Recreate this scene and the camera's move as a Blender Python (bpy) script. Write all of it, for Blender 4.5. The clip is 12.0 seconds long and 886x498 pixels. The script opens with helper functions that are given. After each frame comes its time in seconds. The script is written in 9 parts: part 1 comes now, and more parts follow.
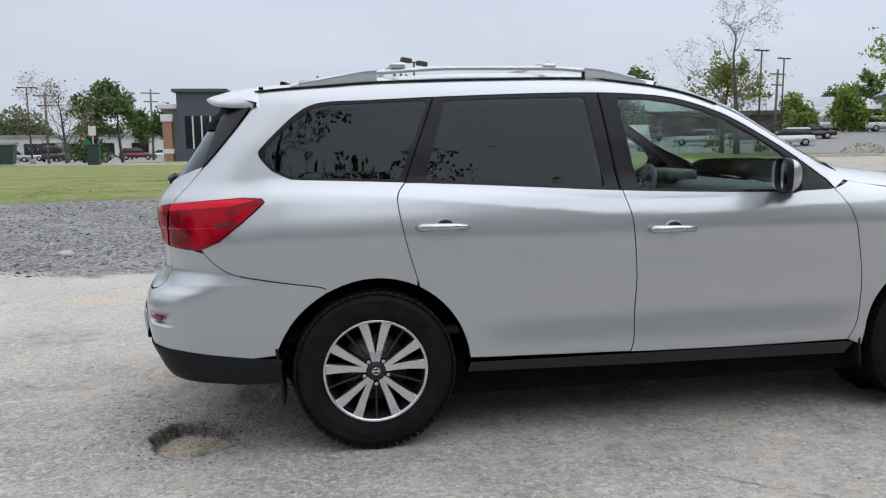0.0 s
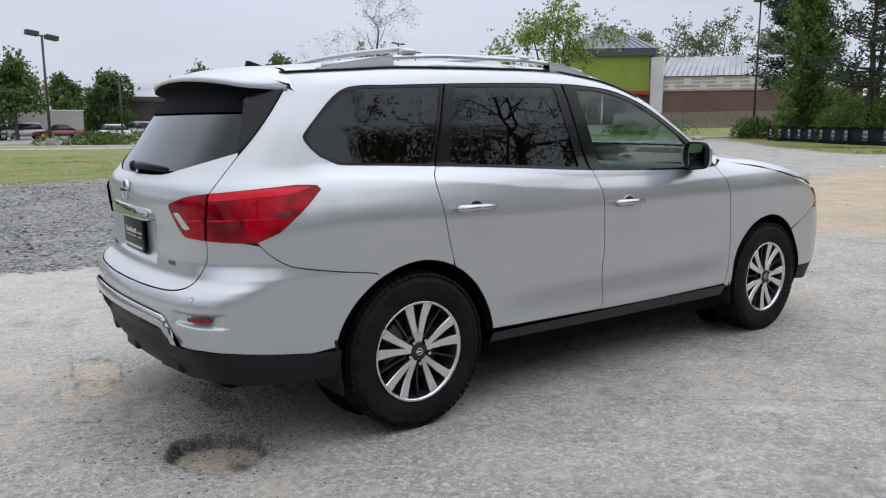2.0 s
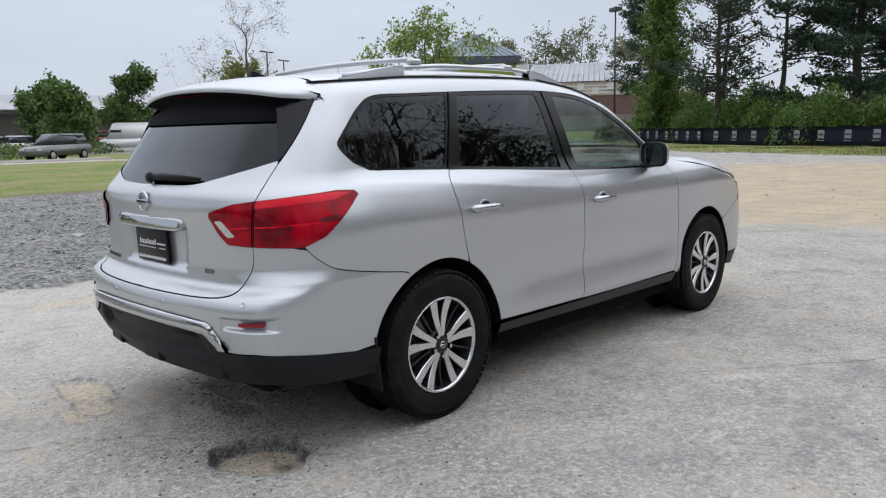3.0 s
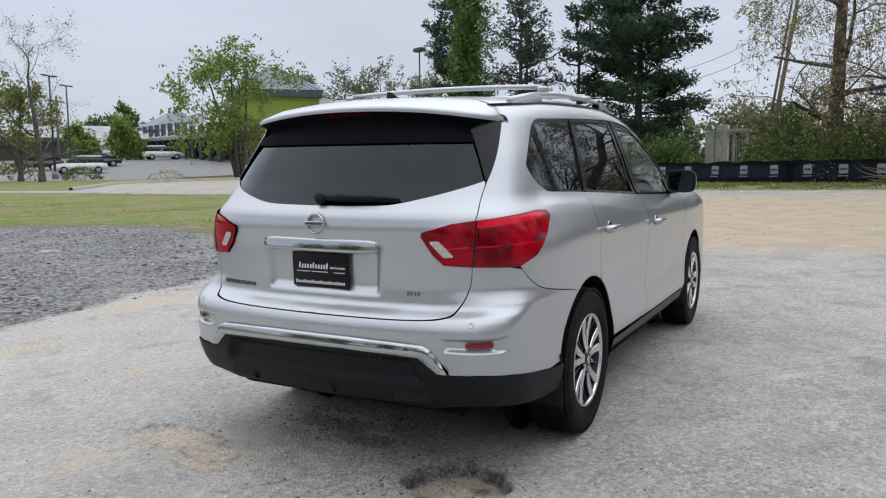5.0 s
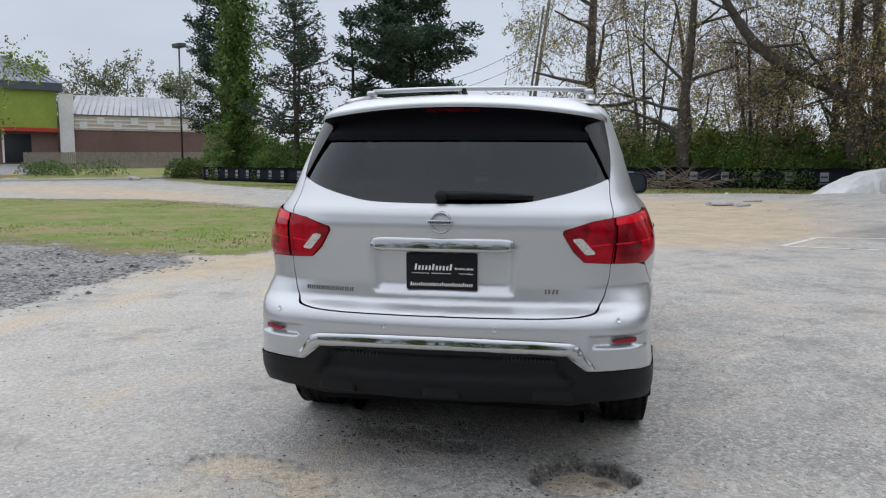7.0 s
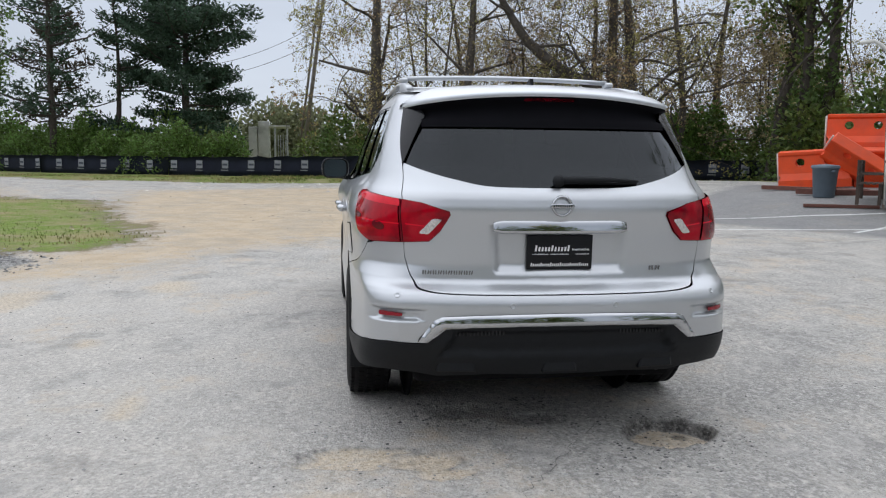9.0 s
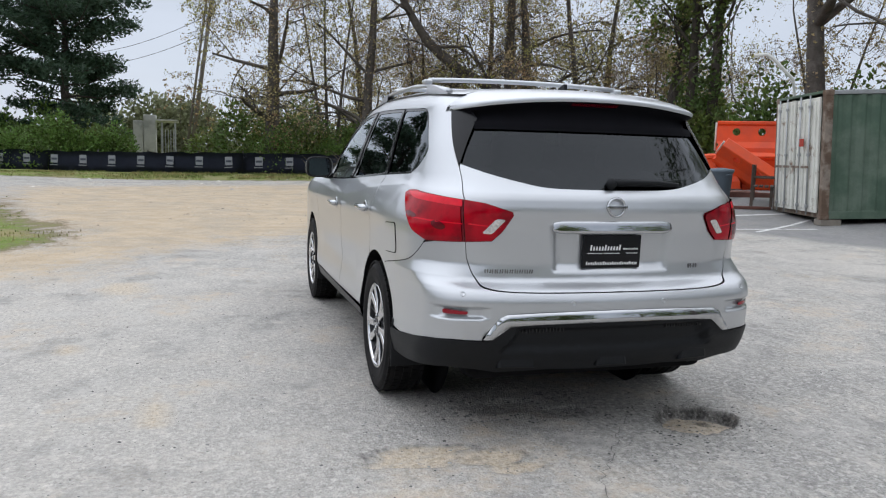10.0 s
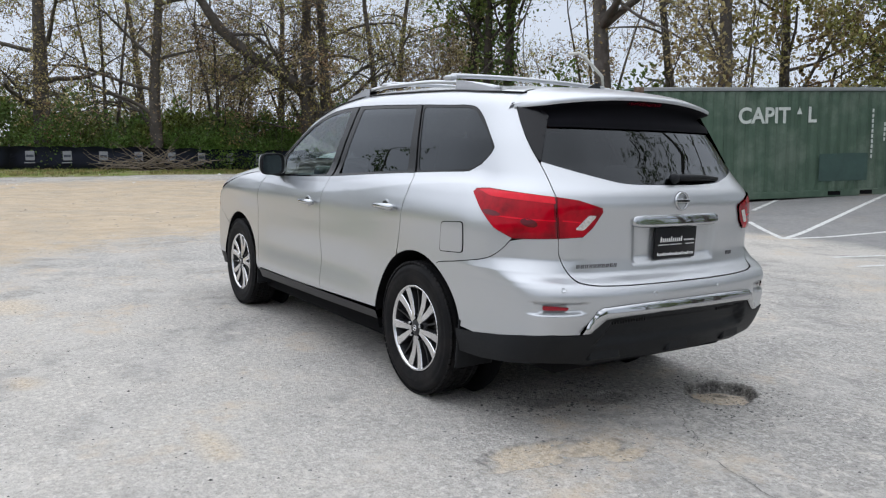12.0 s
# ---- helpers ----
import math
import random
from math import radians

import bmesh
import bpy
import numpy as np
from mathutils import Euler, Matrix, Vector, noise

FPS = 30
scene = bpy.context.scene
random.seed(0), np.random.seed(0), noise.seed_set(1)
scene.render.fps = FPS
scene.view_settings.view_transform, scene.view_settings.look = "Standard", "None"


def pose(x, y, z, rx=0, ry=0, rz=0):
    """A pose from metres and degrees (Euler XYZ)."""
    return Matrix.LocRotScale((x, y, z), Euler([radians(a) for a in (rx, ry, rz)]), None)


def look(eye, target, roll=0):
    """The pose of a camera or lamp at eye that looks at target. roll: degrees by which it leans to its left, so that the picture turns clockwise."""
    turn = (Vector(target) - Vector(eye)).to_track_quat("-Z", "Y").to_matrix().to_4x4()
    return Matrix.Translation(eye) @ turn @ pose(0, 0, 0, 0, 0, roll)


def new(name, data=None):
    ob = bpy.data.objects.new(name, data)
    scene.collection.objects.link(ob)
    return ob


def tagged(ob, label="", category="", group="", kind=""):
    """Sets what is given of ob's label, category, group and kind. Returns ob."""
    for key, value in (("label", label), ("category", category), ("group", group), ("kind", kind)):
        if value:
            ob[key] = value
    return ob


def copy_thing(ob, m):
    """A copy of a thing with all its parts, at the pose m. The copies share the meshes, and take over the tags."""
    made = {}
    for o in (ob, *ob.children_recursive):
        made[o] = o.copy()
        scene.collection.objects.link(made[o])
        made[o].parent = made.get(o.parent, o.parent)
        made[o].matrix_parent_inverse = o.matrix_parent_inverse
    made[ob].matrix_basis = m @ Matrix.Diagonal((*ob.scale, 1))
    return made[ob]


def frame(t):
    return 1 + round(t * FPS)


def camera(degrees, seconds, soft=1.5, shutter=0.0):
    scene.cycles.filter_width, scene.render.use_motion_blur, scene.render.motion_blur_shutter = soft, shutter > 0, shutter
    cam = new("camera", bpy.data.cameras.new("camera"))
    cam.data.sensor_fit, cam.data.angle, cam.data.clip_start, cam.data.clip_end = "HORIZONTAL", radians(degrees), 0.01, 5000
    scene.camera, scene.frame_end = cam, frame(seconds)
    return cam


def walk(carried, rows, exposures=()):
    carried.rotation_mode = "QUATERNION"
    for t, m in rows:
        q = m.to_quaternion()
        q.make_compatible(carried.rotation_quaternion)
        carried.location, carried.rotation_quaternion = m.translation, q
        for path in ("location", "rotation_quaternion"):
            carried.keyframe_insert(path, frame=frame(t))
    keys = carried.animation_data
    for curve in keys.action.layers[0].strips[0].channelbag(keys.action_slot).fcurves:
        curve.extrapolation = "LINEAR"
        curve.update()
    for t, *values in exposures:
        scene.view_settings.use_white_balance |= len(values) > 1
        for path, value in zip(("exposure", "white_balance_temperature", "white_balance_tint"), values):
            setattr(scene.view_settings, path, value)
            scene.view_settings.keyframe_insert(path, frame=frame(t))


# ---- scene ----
cam = camera(60.0, 12.0, soft=1.2)
PATH = [
    (0, (-0.269, -4.305, 1.41), (0.068, -2.354, 1.129), -0.7),
    (0.5, (-0.74, -4.177, 1.419), (-0.187, -2.279, 1.121), -0.5),
    (1, (-1.175, -3.993, 1.402), (-0.398, -2.177, 1.09), -0.2),
    (1.5, (-1.592, -3.888, 1.409), (-0.601, -2.181, 1.084), -0.1),
    (2, (-1.967, -3.756, 1.421), (-0.79, -2.171, 1.097), -0.2),
    (2.5, (-2.3, -3.573, 1.42), (-0.977, -2.107, 1.105), -0.7),
    (3, (-2.638, -3.46, 1.421), (-1.21, -2.095, 1.112), -1.3),
    (3.2, (-2.722, -3.376, 1.42), (-1.257, -2.048, 1.118), -1.6),
    (4.8, (-3.653, -2.201, 1.389), (-1.923, -1.224, 1.155), -0.5),
    (5, (-3.732, -2.069, 1.39), (-1.977, -1.137, 1.161), -0.5),
    (5.5, (-3.862, -1.7, 1.371), (-2.044, -0.895, 1.148), -0.1),
    (6, (-4.002, -1.335, 1.369), (-2.128, -0.671, 1.15), 0.2),
    (6.5, (-4.148, -0.966, 1.366), (-2.225, -0.463, 1.147), 0.2),
    (7, (-4.174, -0.536, 1.36), (-2.214, -0.206, 1.142), 0.3),
    (7.5, (-4.272, -0.151, 1.364), (-2.291, 0.007, 1.14), 0.2),
    (7.7, (-4.321, 0.011, 1.363), (-2.335, 0.099, 1.138), 0.2),
    (9.3, (-4.304, 1.24, 1.334), (-2.352, 0.875, 1.094), 1.0),
    (9.5, (-4.249, 1.396, 1.34), (-2.309, 0.973, 1.103), 1.3),
    (10, (-4.208, 1.807, 1.334), (-2.307, 1.233, 1.095), 1.5),
    (10.5, (-4.052, 2.178, 1.319), (-2.202, 1.457, 1.081), 1.6),
    (11, (-3.899, 2.549, 1.321), (-2.113, 1.682, 1.083), 1.6),
    (11.5, (-3.776, 2.874, 1.345), (-2.058, 1.88, 1.102), 1.4),
    (12, (-3.546, 3.091, 1.335), (-1.891, 1.996, 1.086), 1.1),
]
walk(cam, [(t, look(eye, target, roll)) for t, eye, target, roll in PATH], exposures=((0, 0.06), (5, 0.0), (7, -0.04), (9.5, 0.03), (12, 0.14)))

# ---- world and light ----
world = bpy.data.worlds.new("overcast")
world.use_nodes = True
scene.world = world
wn = world.node_tree
wn.nodes.clear()


def wnode(kind, **sets):
    n = wn.nodes.new(kind)
    for k, v in sets.items():
        n.inputs[k].default_value = v
    return n


SUN_EL, SUN_AZ = radians(55), radians(85)
sky = wnode("ShaderNodeTexSky")
sky.sky_type = "NISHITA"
sky.sun_disc = False
sky.sun_elevation, sky.sun_rotation = SUN_EL, SUN_AZ
w_sky = wnode("ShaderNodeVectorMath")
w_sky.operation = "SCALE"
w_sky.inputs["Scale"].default_value = 0.10
wn.links.new(sky.outputs["Color"], w_sky.inputs[0])
w_co = wnode("ShaderNodeTexCoord")
w_sep = wnode("ShaderNodeSeparateXYZ")
wn.links.new(w_co.outputs["Generated"], w_sep.inputs[0])
w_ramp = wnode("ShaderNodeValToRGB")
e = w_ramp.color_ramp.elements
e[0].position, e[0].color = 0.0, (0.585, 0.64, 0.745, 1)
e[1].position, e[1].color = 1.0, (1.55, 1.64, 1.80, 1)
m_ = e.new(0.25)
m_.color = (0.615, 0.67, 0.775, 1)
m_ = e.new(0.5)
m_.color = (1.05, 1.11, 1.23, 1)
wn.links.new(w_sep.outputs["Z"], w_ramp.inputs[0])
w_map = wnode("ShaderNodeMapping", Scale=(1.0, 1.0, 4.0))
wn.links.new(w_co.outputs["Generated"], w_map.inputs[0])
w_noise = wnode("ShaderNodeTexNoise", Scale=1.6, Detail=5.0, Roughness=0.55)
wn.links.new(w_map.outputs[0], w_noise.inputs["Vector"])
w_var = wnode("ShaderNodeMapRange")
w_var.inputs["From Min"].default_value, w_var.inputs["From Max"].default_value = 0.3, 0.7
w_var.inputs["To Min"].default_value, w_var.inputs["To Max"].default_value = 0.90, 1.08
wn.links.new(w_noise.outputs["Fac"], w_var.inputs[0])
w_cl = wnode("ShaderNodeVectorMath")
w_cl.operation = "SCALE"
wn.links.new(w_ramp.outputs[0], w_cl.inputs[0])
# the cloud is brighter high up on the sun's side
w_dot = wnode("ShaderNodeVectorMath")
w_dot.operation = "DOT_PRODUCT"
w_dot.inputs[1].default_value = (math.sin(SUN_AZ), math.cos(SUN_AZ), 0)
wn.links.new(w_co.outputs["Generated"], w_dot.inputs[0])
w_up = wnode("ShaderNodeMath")
w_up.operation = "MULTIPLY"
wn.links.new(w_dot.outputs["Value"], w_up.inputs[0])
wn.links.new(w_sep.outputs["Z"], w_up.inputs[1])
w_side = wnode("ShaderNodeMath")
w_side.operation, w_side.inputs[1].default_value, w_side.inputs[2].default_value = "MULTIPLY_ADD", 0.5, 1.0
wn.links.new(w_up.outputs[0], w_side.inputs[0])
w_all = wnode("ShaderNodeMath")
w_all.operation = "MULTIPLY"
wn.links.new(w_var.outputs[0], w_all.inputs[0])
wn.links.new(w_side.outputs[0], w_all.inputs[1])
wn.links.new(w_all.outputs[0], w_cl.inputs["Scale"])
w_mix = wnode("ShaderNodeMix")
w_mix.data_type = "RGBA"
w_mix.inputs["Factor"].default_value = 0.10
wn.links.new(w_cl.outputs[0], w_mix.inputs["A"])
wn.links.new(w_sky.outputs[0], w_mix.inputs["B"])
w_bg = wnode("ShaderNodeBackground", Strength=1.0)
wn.links.new(w_mix.outputs["Result"], w_bg.inputs[0])
w_out = wnode("ShaderNodeOutputWorld")
wn.links.new(w_bg.outputs[0], w_out.inputs[0])

sun = new("sun", bpy.data.lights.new("sun", "SUN"))
sun.data.energy, sun.data.angle, sun.data.color = 0.6, radians(175), (1.0, 0.97, 0.93)
sun.matrix_world = look((0, 0, 30), (-30 * math.sin(SUN_AZ) / math.tan(SUN_EL), -30 * math.cos(SUN_AZ) / math.tan(SUN_EL), 0))


# ---- materials ----
def shader(name, color=(0.5, 0.5, 0.5), rough=0.5, metal=0.0, vary=0.0, scale=8.0, bump=0.0, bscale=60.0, coat=0.0, second=None, sscale=0.7, spec=0.5, rand=0.0, cut=(0.45, 0.6)):
    """Principled surface: grain (vary at scale), larger stains of a second colour (sscale), fine relief (bump at bscale)."""
    m = bpy.data.materials.new(name)
    m.use_nodes = True
    nt = m.node_tree
    p = nt.nodes["Principled BSDF"]
    p.inputs["Base Color"].default_value = (*color, 1)
    p.inputs["Roughness"].default_value = rough
    p.inputs["Metallic"].default_value = metal
    p.inputs["Specular IOR Level"].default_value = spec
    p.inputs["Coat Weight"].default_value = coat
    p.inputs["Coat Roughness"].default_value = 0.03
    co = nt.nodes.new("ShaderNodeNewGeometry").outputs["Position"]

    def nz(sc, detail=6.0, rough_=0.6):
        n = nt.nodes.new("ShaderNodeTexNoise")
        n.inputs["Scale"].default_value, n.inputs["Detail"].default_value, n.inputs["Roughness"].default_value = sc, detail, rough_
        nt.links.new(co, n.inputs["Vector"])
        return n.outputs["Fac"]

    def ranged(src, a, b, c, d):
        r = nt.nodes.new("ShaderNodeMapRange")
        for k, v in zip(("From Min", "From Max", "To Min", "To Max"), (a, b, c, d)):
            r.inputs[k].default_value = v
        nt.links.new(src, r.inputs[0])
        return r.outputs[0]

    last = None
    if second:
        mx = nt.nodes.new("ShaderNodeMix")
        mx.data_type = "RGBA"
        mx.inputs["A"].default_value, mx.inputs["B"].default_value = (*color, 1), (*second, 1)
        nt.links.new(ranged(nz(sscale), cut[0], cut[1], 0, 1), mx.inputs["Factor"])
        last = mx.outputs["Result"]
    if vary or rand:
        hs = nt.nodes.new("ShaderNodeHueSaturation")
        hs.inputs["Color"].default_value = (*color, 1)
        if last:
            nt.links.new(last, hs.inputs["Color"])
        val = ranged(nz(scale), 0.25, 0.75, 1 - vary, 1 + vary)
        if rand:
            g = nt.nodes.new("ShaderNodeNewGeometry").outputs["Random Per Island"]
            mul = nt.nodes.new("ShaderNodeMath")
            mul.operation = "MULTIPLY"
            nt.links.new(val, mul.inputs[0])
            nt.links.new(ranged(g, 0, 1, 1 - rand, 1 + rand), mul.inputs[1])
            val = mul.outputs[0]
            nt.links.new(ranged(g, 0, 1, 0.5 - 0.03 * rand, 0.5 + 0.03 * rand), hs.inputs["Hue"])
        nt.links.new(val, hs.inputs["Value"])
        last = hs.outputs["Color"]
    if last:
        nt.links.new(last, p.inputs["Base Color"])
    if bump:
        b = nt.nodes.new("ShaderNodeBump")
        b.inputs["Strength"].default_value, b.inputs["Distance"].default_value = 1.0, bump
        nt.links.new(nz(bscale), b.inputs["Height"])
        nt.links.new(b.outputs[0], p.inputs["Normal"])
    return m


def pane(name, tint, gloss_rough=0.0):
    """Thin glass: sees through with a tint, mirrors by Fresnel."""
    m = bpy.data.materials.new(name)
    m.use_nodes = True
    nt = m.node_tree
    nt.nodes.clear()
    tr = nt.nodes.new("ShaderNodeBsdfTransparent")
    tr.inputs[0].default_value = (*tint, 1)
    gl = nt.nodes.new("ShaderNodeBsdfGlossy")
    gl.inputs["Roughness"].default_value = gloss_rough
    gl.inputs["Color"].default_value = (0.90, 0.95, 1.0, 1)
    lw = nt.nodes.new("ShaderNodeLayerWeight")
    po = nt.nodes.new("ShaderNodeMath")
    po.operation, po.inputs[1].default_value = "POWER", 4.0
    nt.links.new(lw.outputs["Facing"], po.inputs[0])
    fr = nt.nodes.new("ShaderNodeMath")
    fr.operation, fr.inputs[1].default_value, fr.inputs[2].default_value = "MULTIPLY_ADD", 0.85, 0.038
    nt.links.new(po.outputs[0], fr.inputs[0])
    mx = nt.nodes.new("ShaderNodeMixShader")
    out = nt.nodes.new("ShaderNodeOutputMaterial")
    nt.links.new(fr.outputs[0], mx.inputs[0])
    nt.links.new(tr.outputs[0], mx.inputs[1])
    nt.links.new(gl.outputs[0], mx.inputs[2])
    nt.links.new(mx.outputs[0], out.inputs[0])
    return m


def leafy(m, through_=0.35):
    """Lets light pass a leaf: mixes a translucent share of the same colour."""
    nt = m.node_tree
    p = nt.nodes["Principled BSDF"]
    out = nt.nodes["Material Output"]
    tl = nt.nodes.new("ShaderNodeBsdfTranslucent")
    src = p.inputs["Base Color"].links
    if src:
        nt.links.new(src[0].from_socket, tl.inputs[0])
    mx = nt.nodes.new("ShaderNodeMixShader")
    mx.inputs[0].default_value = through_
    nt.links.new(p.outputs[0], mx.inputs[1])
    nt.links.new(tl.outputs[0], mx.inputs[2])
    nt.links.new(mx.outputs[0], out.inputs[0])
    return m


PAINT = shader("silver_paint", (0.545, 0.56, 0.582), 0.33, 0.75, vary=0.03, scale=900.0, coat=0.6)
BLACK_PLASTIC = shader("black_plastic", (0.010, 0.011, 0.013), 0.5, vary=0.15, scale=30, spec=0.22, bump=0.0004, bscale=900)
RAIL_FOOT = shader("satin_grey_foot", (0.20, 0.205, 0.215), 0.3, 0.7, vary=0.06, scale=40)
GLOSS_BLACK = shader("gloss_black", (0.008, 0.008, 0.009), 0.12, spec=0.25, vary=0.1, scale=5)
DARK = shader("underside_dark", (0.006, 0.006, 0.007), 0.85, spec=0.1, vary=0.3, scale=6)
DARK_CHROME = shader("dark_chrome", (0.20, 0.20, 0.21), 0.2, 0.9, vary=0.1, scale=40)
CHROME = shader("chrome", (0.52, 0.53, 0.545), 0.05, 1.0, vary=0.03, scale=20)
ALLOY = shader("machined_alloy", (0.72, 0.72, 0.73), 0.24, 1.0, vary=0.05, scale=60)
ALLOY_DARK = shader("dark_alloy", (0.035, 0.035, 0.038), 0.35, 0.5, vary=0.15, scale=30)
RUBBER = shader("tyre_rubber", (0.007, 0.007, 0.008), 0.65, vary=0.2, scale=25, spec=0.15, bump=0.0006, bscale=220, second=(0.013, 0.012, 0.012), sscale=9)
SILL = shader("sill_plastic", (0.012, 0.012, 0.014), 0.4, spec=0.45, vary=0.1, scale=30)
FIN = shader("satin_black", (0.008, 0.008, 0.010), 0.25, spec=0.3, vary=0.1, scale=5)
PRIVACY = pane("privacy_glass", (0.045, 0.048, 0.052))
HOLLOW = shader("matt_black", (0.004, 0.004, 0.006), 0.8, spec=0.1, vary=0.2, scale=8)
CLEAR = pane("clear_glass", (0.66, 0.78, 0.74))
LENS_RED = shader("red_lens", (0.42, 0.001, 0.012), 0.05, vary=0.15, scale=16, spec=0.22, second=(0.13, 0.001, 0.006), sscale=6, cut=(0.44, 0.66))
LENS_BRIGHT = shader("bright_red_lens", (0.72, 0.003, 0.022), 0.08, vary=0.12, scale=30, spec=0.3)
LENS_AMBER = shader("amber_lens", (0.30, 0.12, 0.06), 0.12, vary=0.3, scale=40, spec=0.5)
REFLECTOR = shader("reflector_red", (0.26, 0.003, 0.014), 0.12, vary=0.2, scale=60, bump=0.0006, bscale=300)
LENS_RIM = shader("lamp_rim_red", (0.20, 0.002, 0.010), 0.15, vary=0.2, scale=18)
LENS_DARK = shader("dark_red_lens", (0.13, 0.002, 0.010), 0.10, vary=0.3, scale=18)
LENS_CLEAR = shader("clear_lens", (0.60, 0.56, 0.54), 0.12, coat=1.0, vary=0.45, scale=90, bump=0.002, bscale=160)
SEAT = shader("seat_cloth", (0.16, 0.155, 0.15), 0.85, vary=0.15, scale=40, bump=0.001, bscale=500)
CABIN = shader("cabin_plastic", (0.05, 0.05, 0.052), 0.6, vary=0.1, scale=20, bump=0.0004, bscale=600)
HEADLINER = shader("headliner", (0.30, 0.295, 0.28), 0.9, vary=0.06, scale=30)


# ---- mesh helpers ----
from mathutils.geometry import tessellate_polygon


def part(name, bm, material, parent=None, label="", smooth=True):
    """Links a bmesh as one mesh object under its thing or part."""
    me = bpy.data.meshes.new(name)
    bm.to_mesh(me)
    bm.free()
    for p in me.polygons:
        p.use_smooth = smooth
    me.materials.append(material)
    ob = new(name, me)
    if parent is not None:
        ob.parent = parent
    if label:
        ob["label"] = label
    return ob


def thing(name, label, category, m=None, group="", kind=""):
    ob = tagged(new(name), label, category, group, kind)
    if m is not None:
        ob.matrix_world = m
    return ob


def bm_box(bm, sx, sy, sz, m=Matrix(), bevel=0.0, seg=2):
    r = bmesh.ops.create_cube(bm, size=1, matrix=m @ Matrix.Diagonal((sx, sy, sz, 1)))
    if bevel:
        es = list({e for v in r["verts"] for e in v.link_edges})
        bmesh.ops.bevel(bm, geom=es, offset=bevel, segments=seg, profile=0.5, affect="EDGES")
    return bm


def box(sx, sy, sz, m=Matrix(), bevel=0.0, seg=2):
    return bm_box(bmesh.new(), sx, sy, sz, m, bevel, seg)


def bm_cyl(bm, r1, r2, h, m=Matrix(), n=24):
    bmesh.ops.create_cone(bm, cap_ends=True, cap_tris=False, segments=n, radius1=r1, radius2=r2, depth=h, matrix=m)
    return bm


def lathe(bm, profile, n=48, m=Matrix()):
    """Turns (radius, height) points round the z axis of m."""
    rings = []
    for r, h in profile:
        rings.append([bm.verts.new(m @ Vector((r * math.cos(2 * math.pi * i / n), r * math.sin(2 * math.pi * i / n), h))) for i in range(n)])
    for a, b in zip(rings, rings[1:]):
        for i in range(n):
            bm.faces.new((a[i], a[(i + 1) % n], b[(i + 1) % n], b[i]))
    return bm


def tube(bm, pts, radii, n=8, cap=True):
    """A round bar along pts, with a radius at each."""
    pts = [Vector(p) for p in pts]
    if not hasattr(radii, "__len__"):
        radii = [radii] * len(pts)
    rings, up = [], Vector((0, 0, 1))
    for i, p in enumerate(pts):
        d = (pts[min(i + 1, len(pts) - 1)] - pts[max(i - 1, 0)])
        if d.length < 1e-9:
            d = Vector((0, 0, 1))
        d.normalize()
        a = d.cross(up if abs(d.dot(up)) < 0.95 else Vector((1, 0, 0))).normalized()
        b = a.cross(d)
        rings.append([bm.verts.new(p + (a * math.cos(2 * math.pi * k / n) + b * math.sin(2 * math.pi * k / n)) * radii[i]) for k in range(n)])
    for u, v in zip(rings, rings[1:]):
        for k in range(n):
            bm.faces.new((u[k], u[(k + 1) % n], v[(k + 1) % n], v[k]))
    if cap:
        bm.faces.new(rings[0][::-1])
        bm.faces.new(rings[-1])
    return bm


def prism(bm, outline, depth, m=Matrix()):
    """A flat outline (x, y) thickened along z."""
    lo = [bm.verts.new(m @ Vector((x, y, 0))) for x, y in outline]
    hi = [bm.verts.new(m @ Vector((x, y, depth))) for x, y in outline]
    bm.faces.new(lo[::-1])
    bm.faces.new(hi)
    k = len(lo)
    for i in range(k):
        bm.faces.new((lo[i], lo[(i + 1) % k], hi[(i + 1) % k], hi[i]))
    return bm


# ---- ground ----
def sm(a, b, t):
    t = np.clip((t - a) / (b - a), 0, 1)
    return t * t * (3 - 2 * t)


def ground_z(x, y):
    """Level round the car, rising gently to the container, the fence and the far parade."""
    x, y = np.asarray(x, float), np.asarray(y, float)
    g = 2.0 * sm(60, 112, x + 0.5 * y) - 0.8 * sm(55, 90, y) * sm(15, -15, x)
    return g + 0.34 * sm(6, 15, 0.35 * x - 0.7 * y) * (1 - 0.5 * sm(18, 30, x)) + 0.15 * sm(18, 36, x) + 0.035 * np.clip(-y - 9.5, 0, 14) * sm(20, 10, x) * sm(-6, 2, x) + 0.2 * sm(9.8, 12.0, x) * sm(-7.6, -9.6, y) * sm(28, 23, x)


def gz(x, y):
    return float(ground_z(x, y))


def inside(px, py, poly):
    """Signed distance to a polygon's edge, positive inside."""
    best = np.full(px.shape, 1e9)
    odd = np.zeros(px.shape, bool)
    for (ax, ay), (bx, by) in zip(poly, poly[1:] + poly[:1]):
        dx, dy = bx - ax, by - ay
        t = np.clip(((px - ax) * dx + (py - ay) * dy) / (dx * dx + dy * dy + 1e-12), 0, 1)
        best = np.minimum(best, np.hypot(px - ax - t * dx, py - ay - t * dy))
        cross = ((ay > py) != (by > py)) & (px < dx * (py - ay) / (dy if dy else 1e-9) + ax)
        odd ^= cross
    return np.where(odd, best, -best)


def wave(x, y, f, seed):
    r = random.Random(seed)
    out = 0
    for k in range(6):
        a, p, g = r.uniform(0, 6.28), r.uniform(0, 6.28), f * (1.0 + 0.55 * k)
        out = out + np.sin((x * math.cos(a) + y * math.sin(a)) * g + p) / (1 + 0.4 * k)
    return out / 3.0


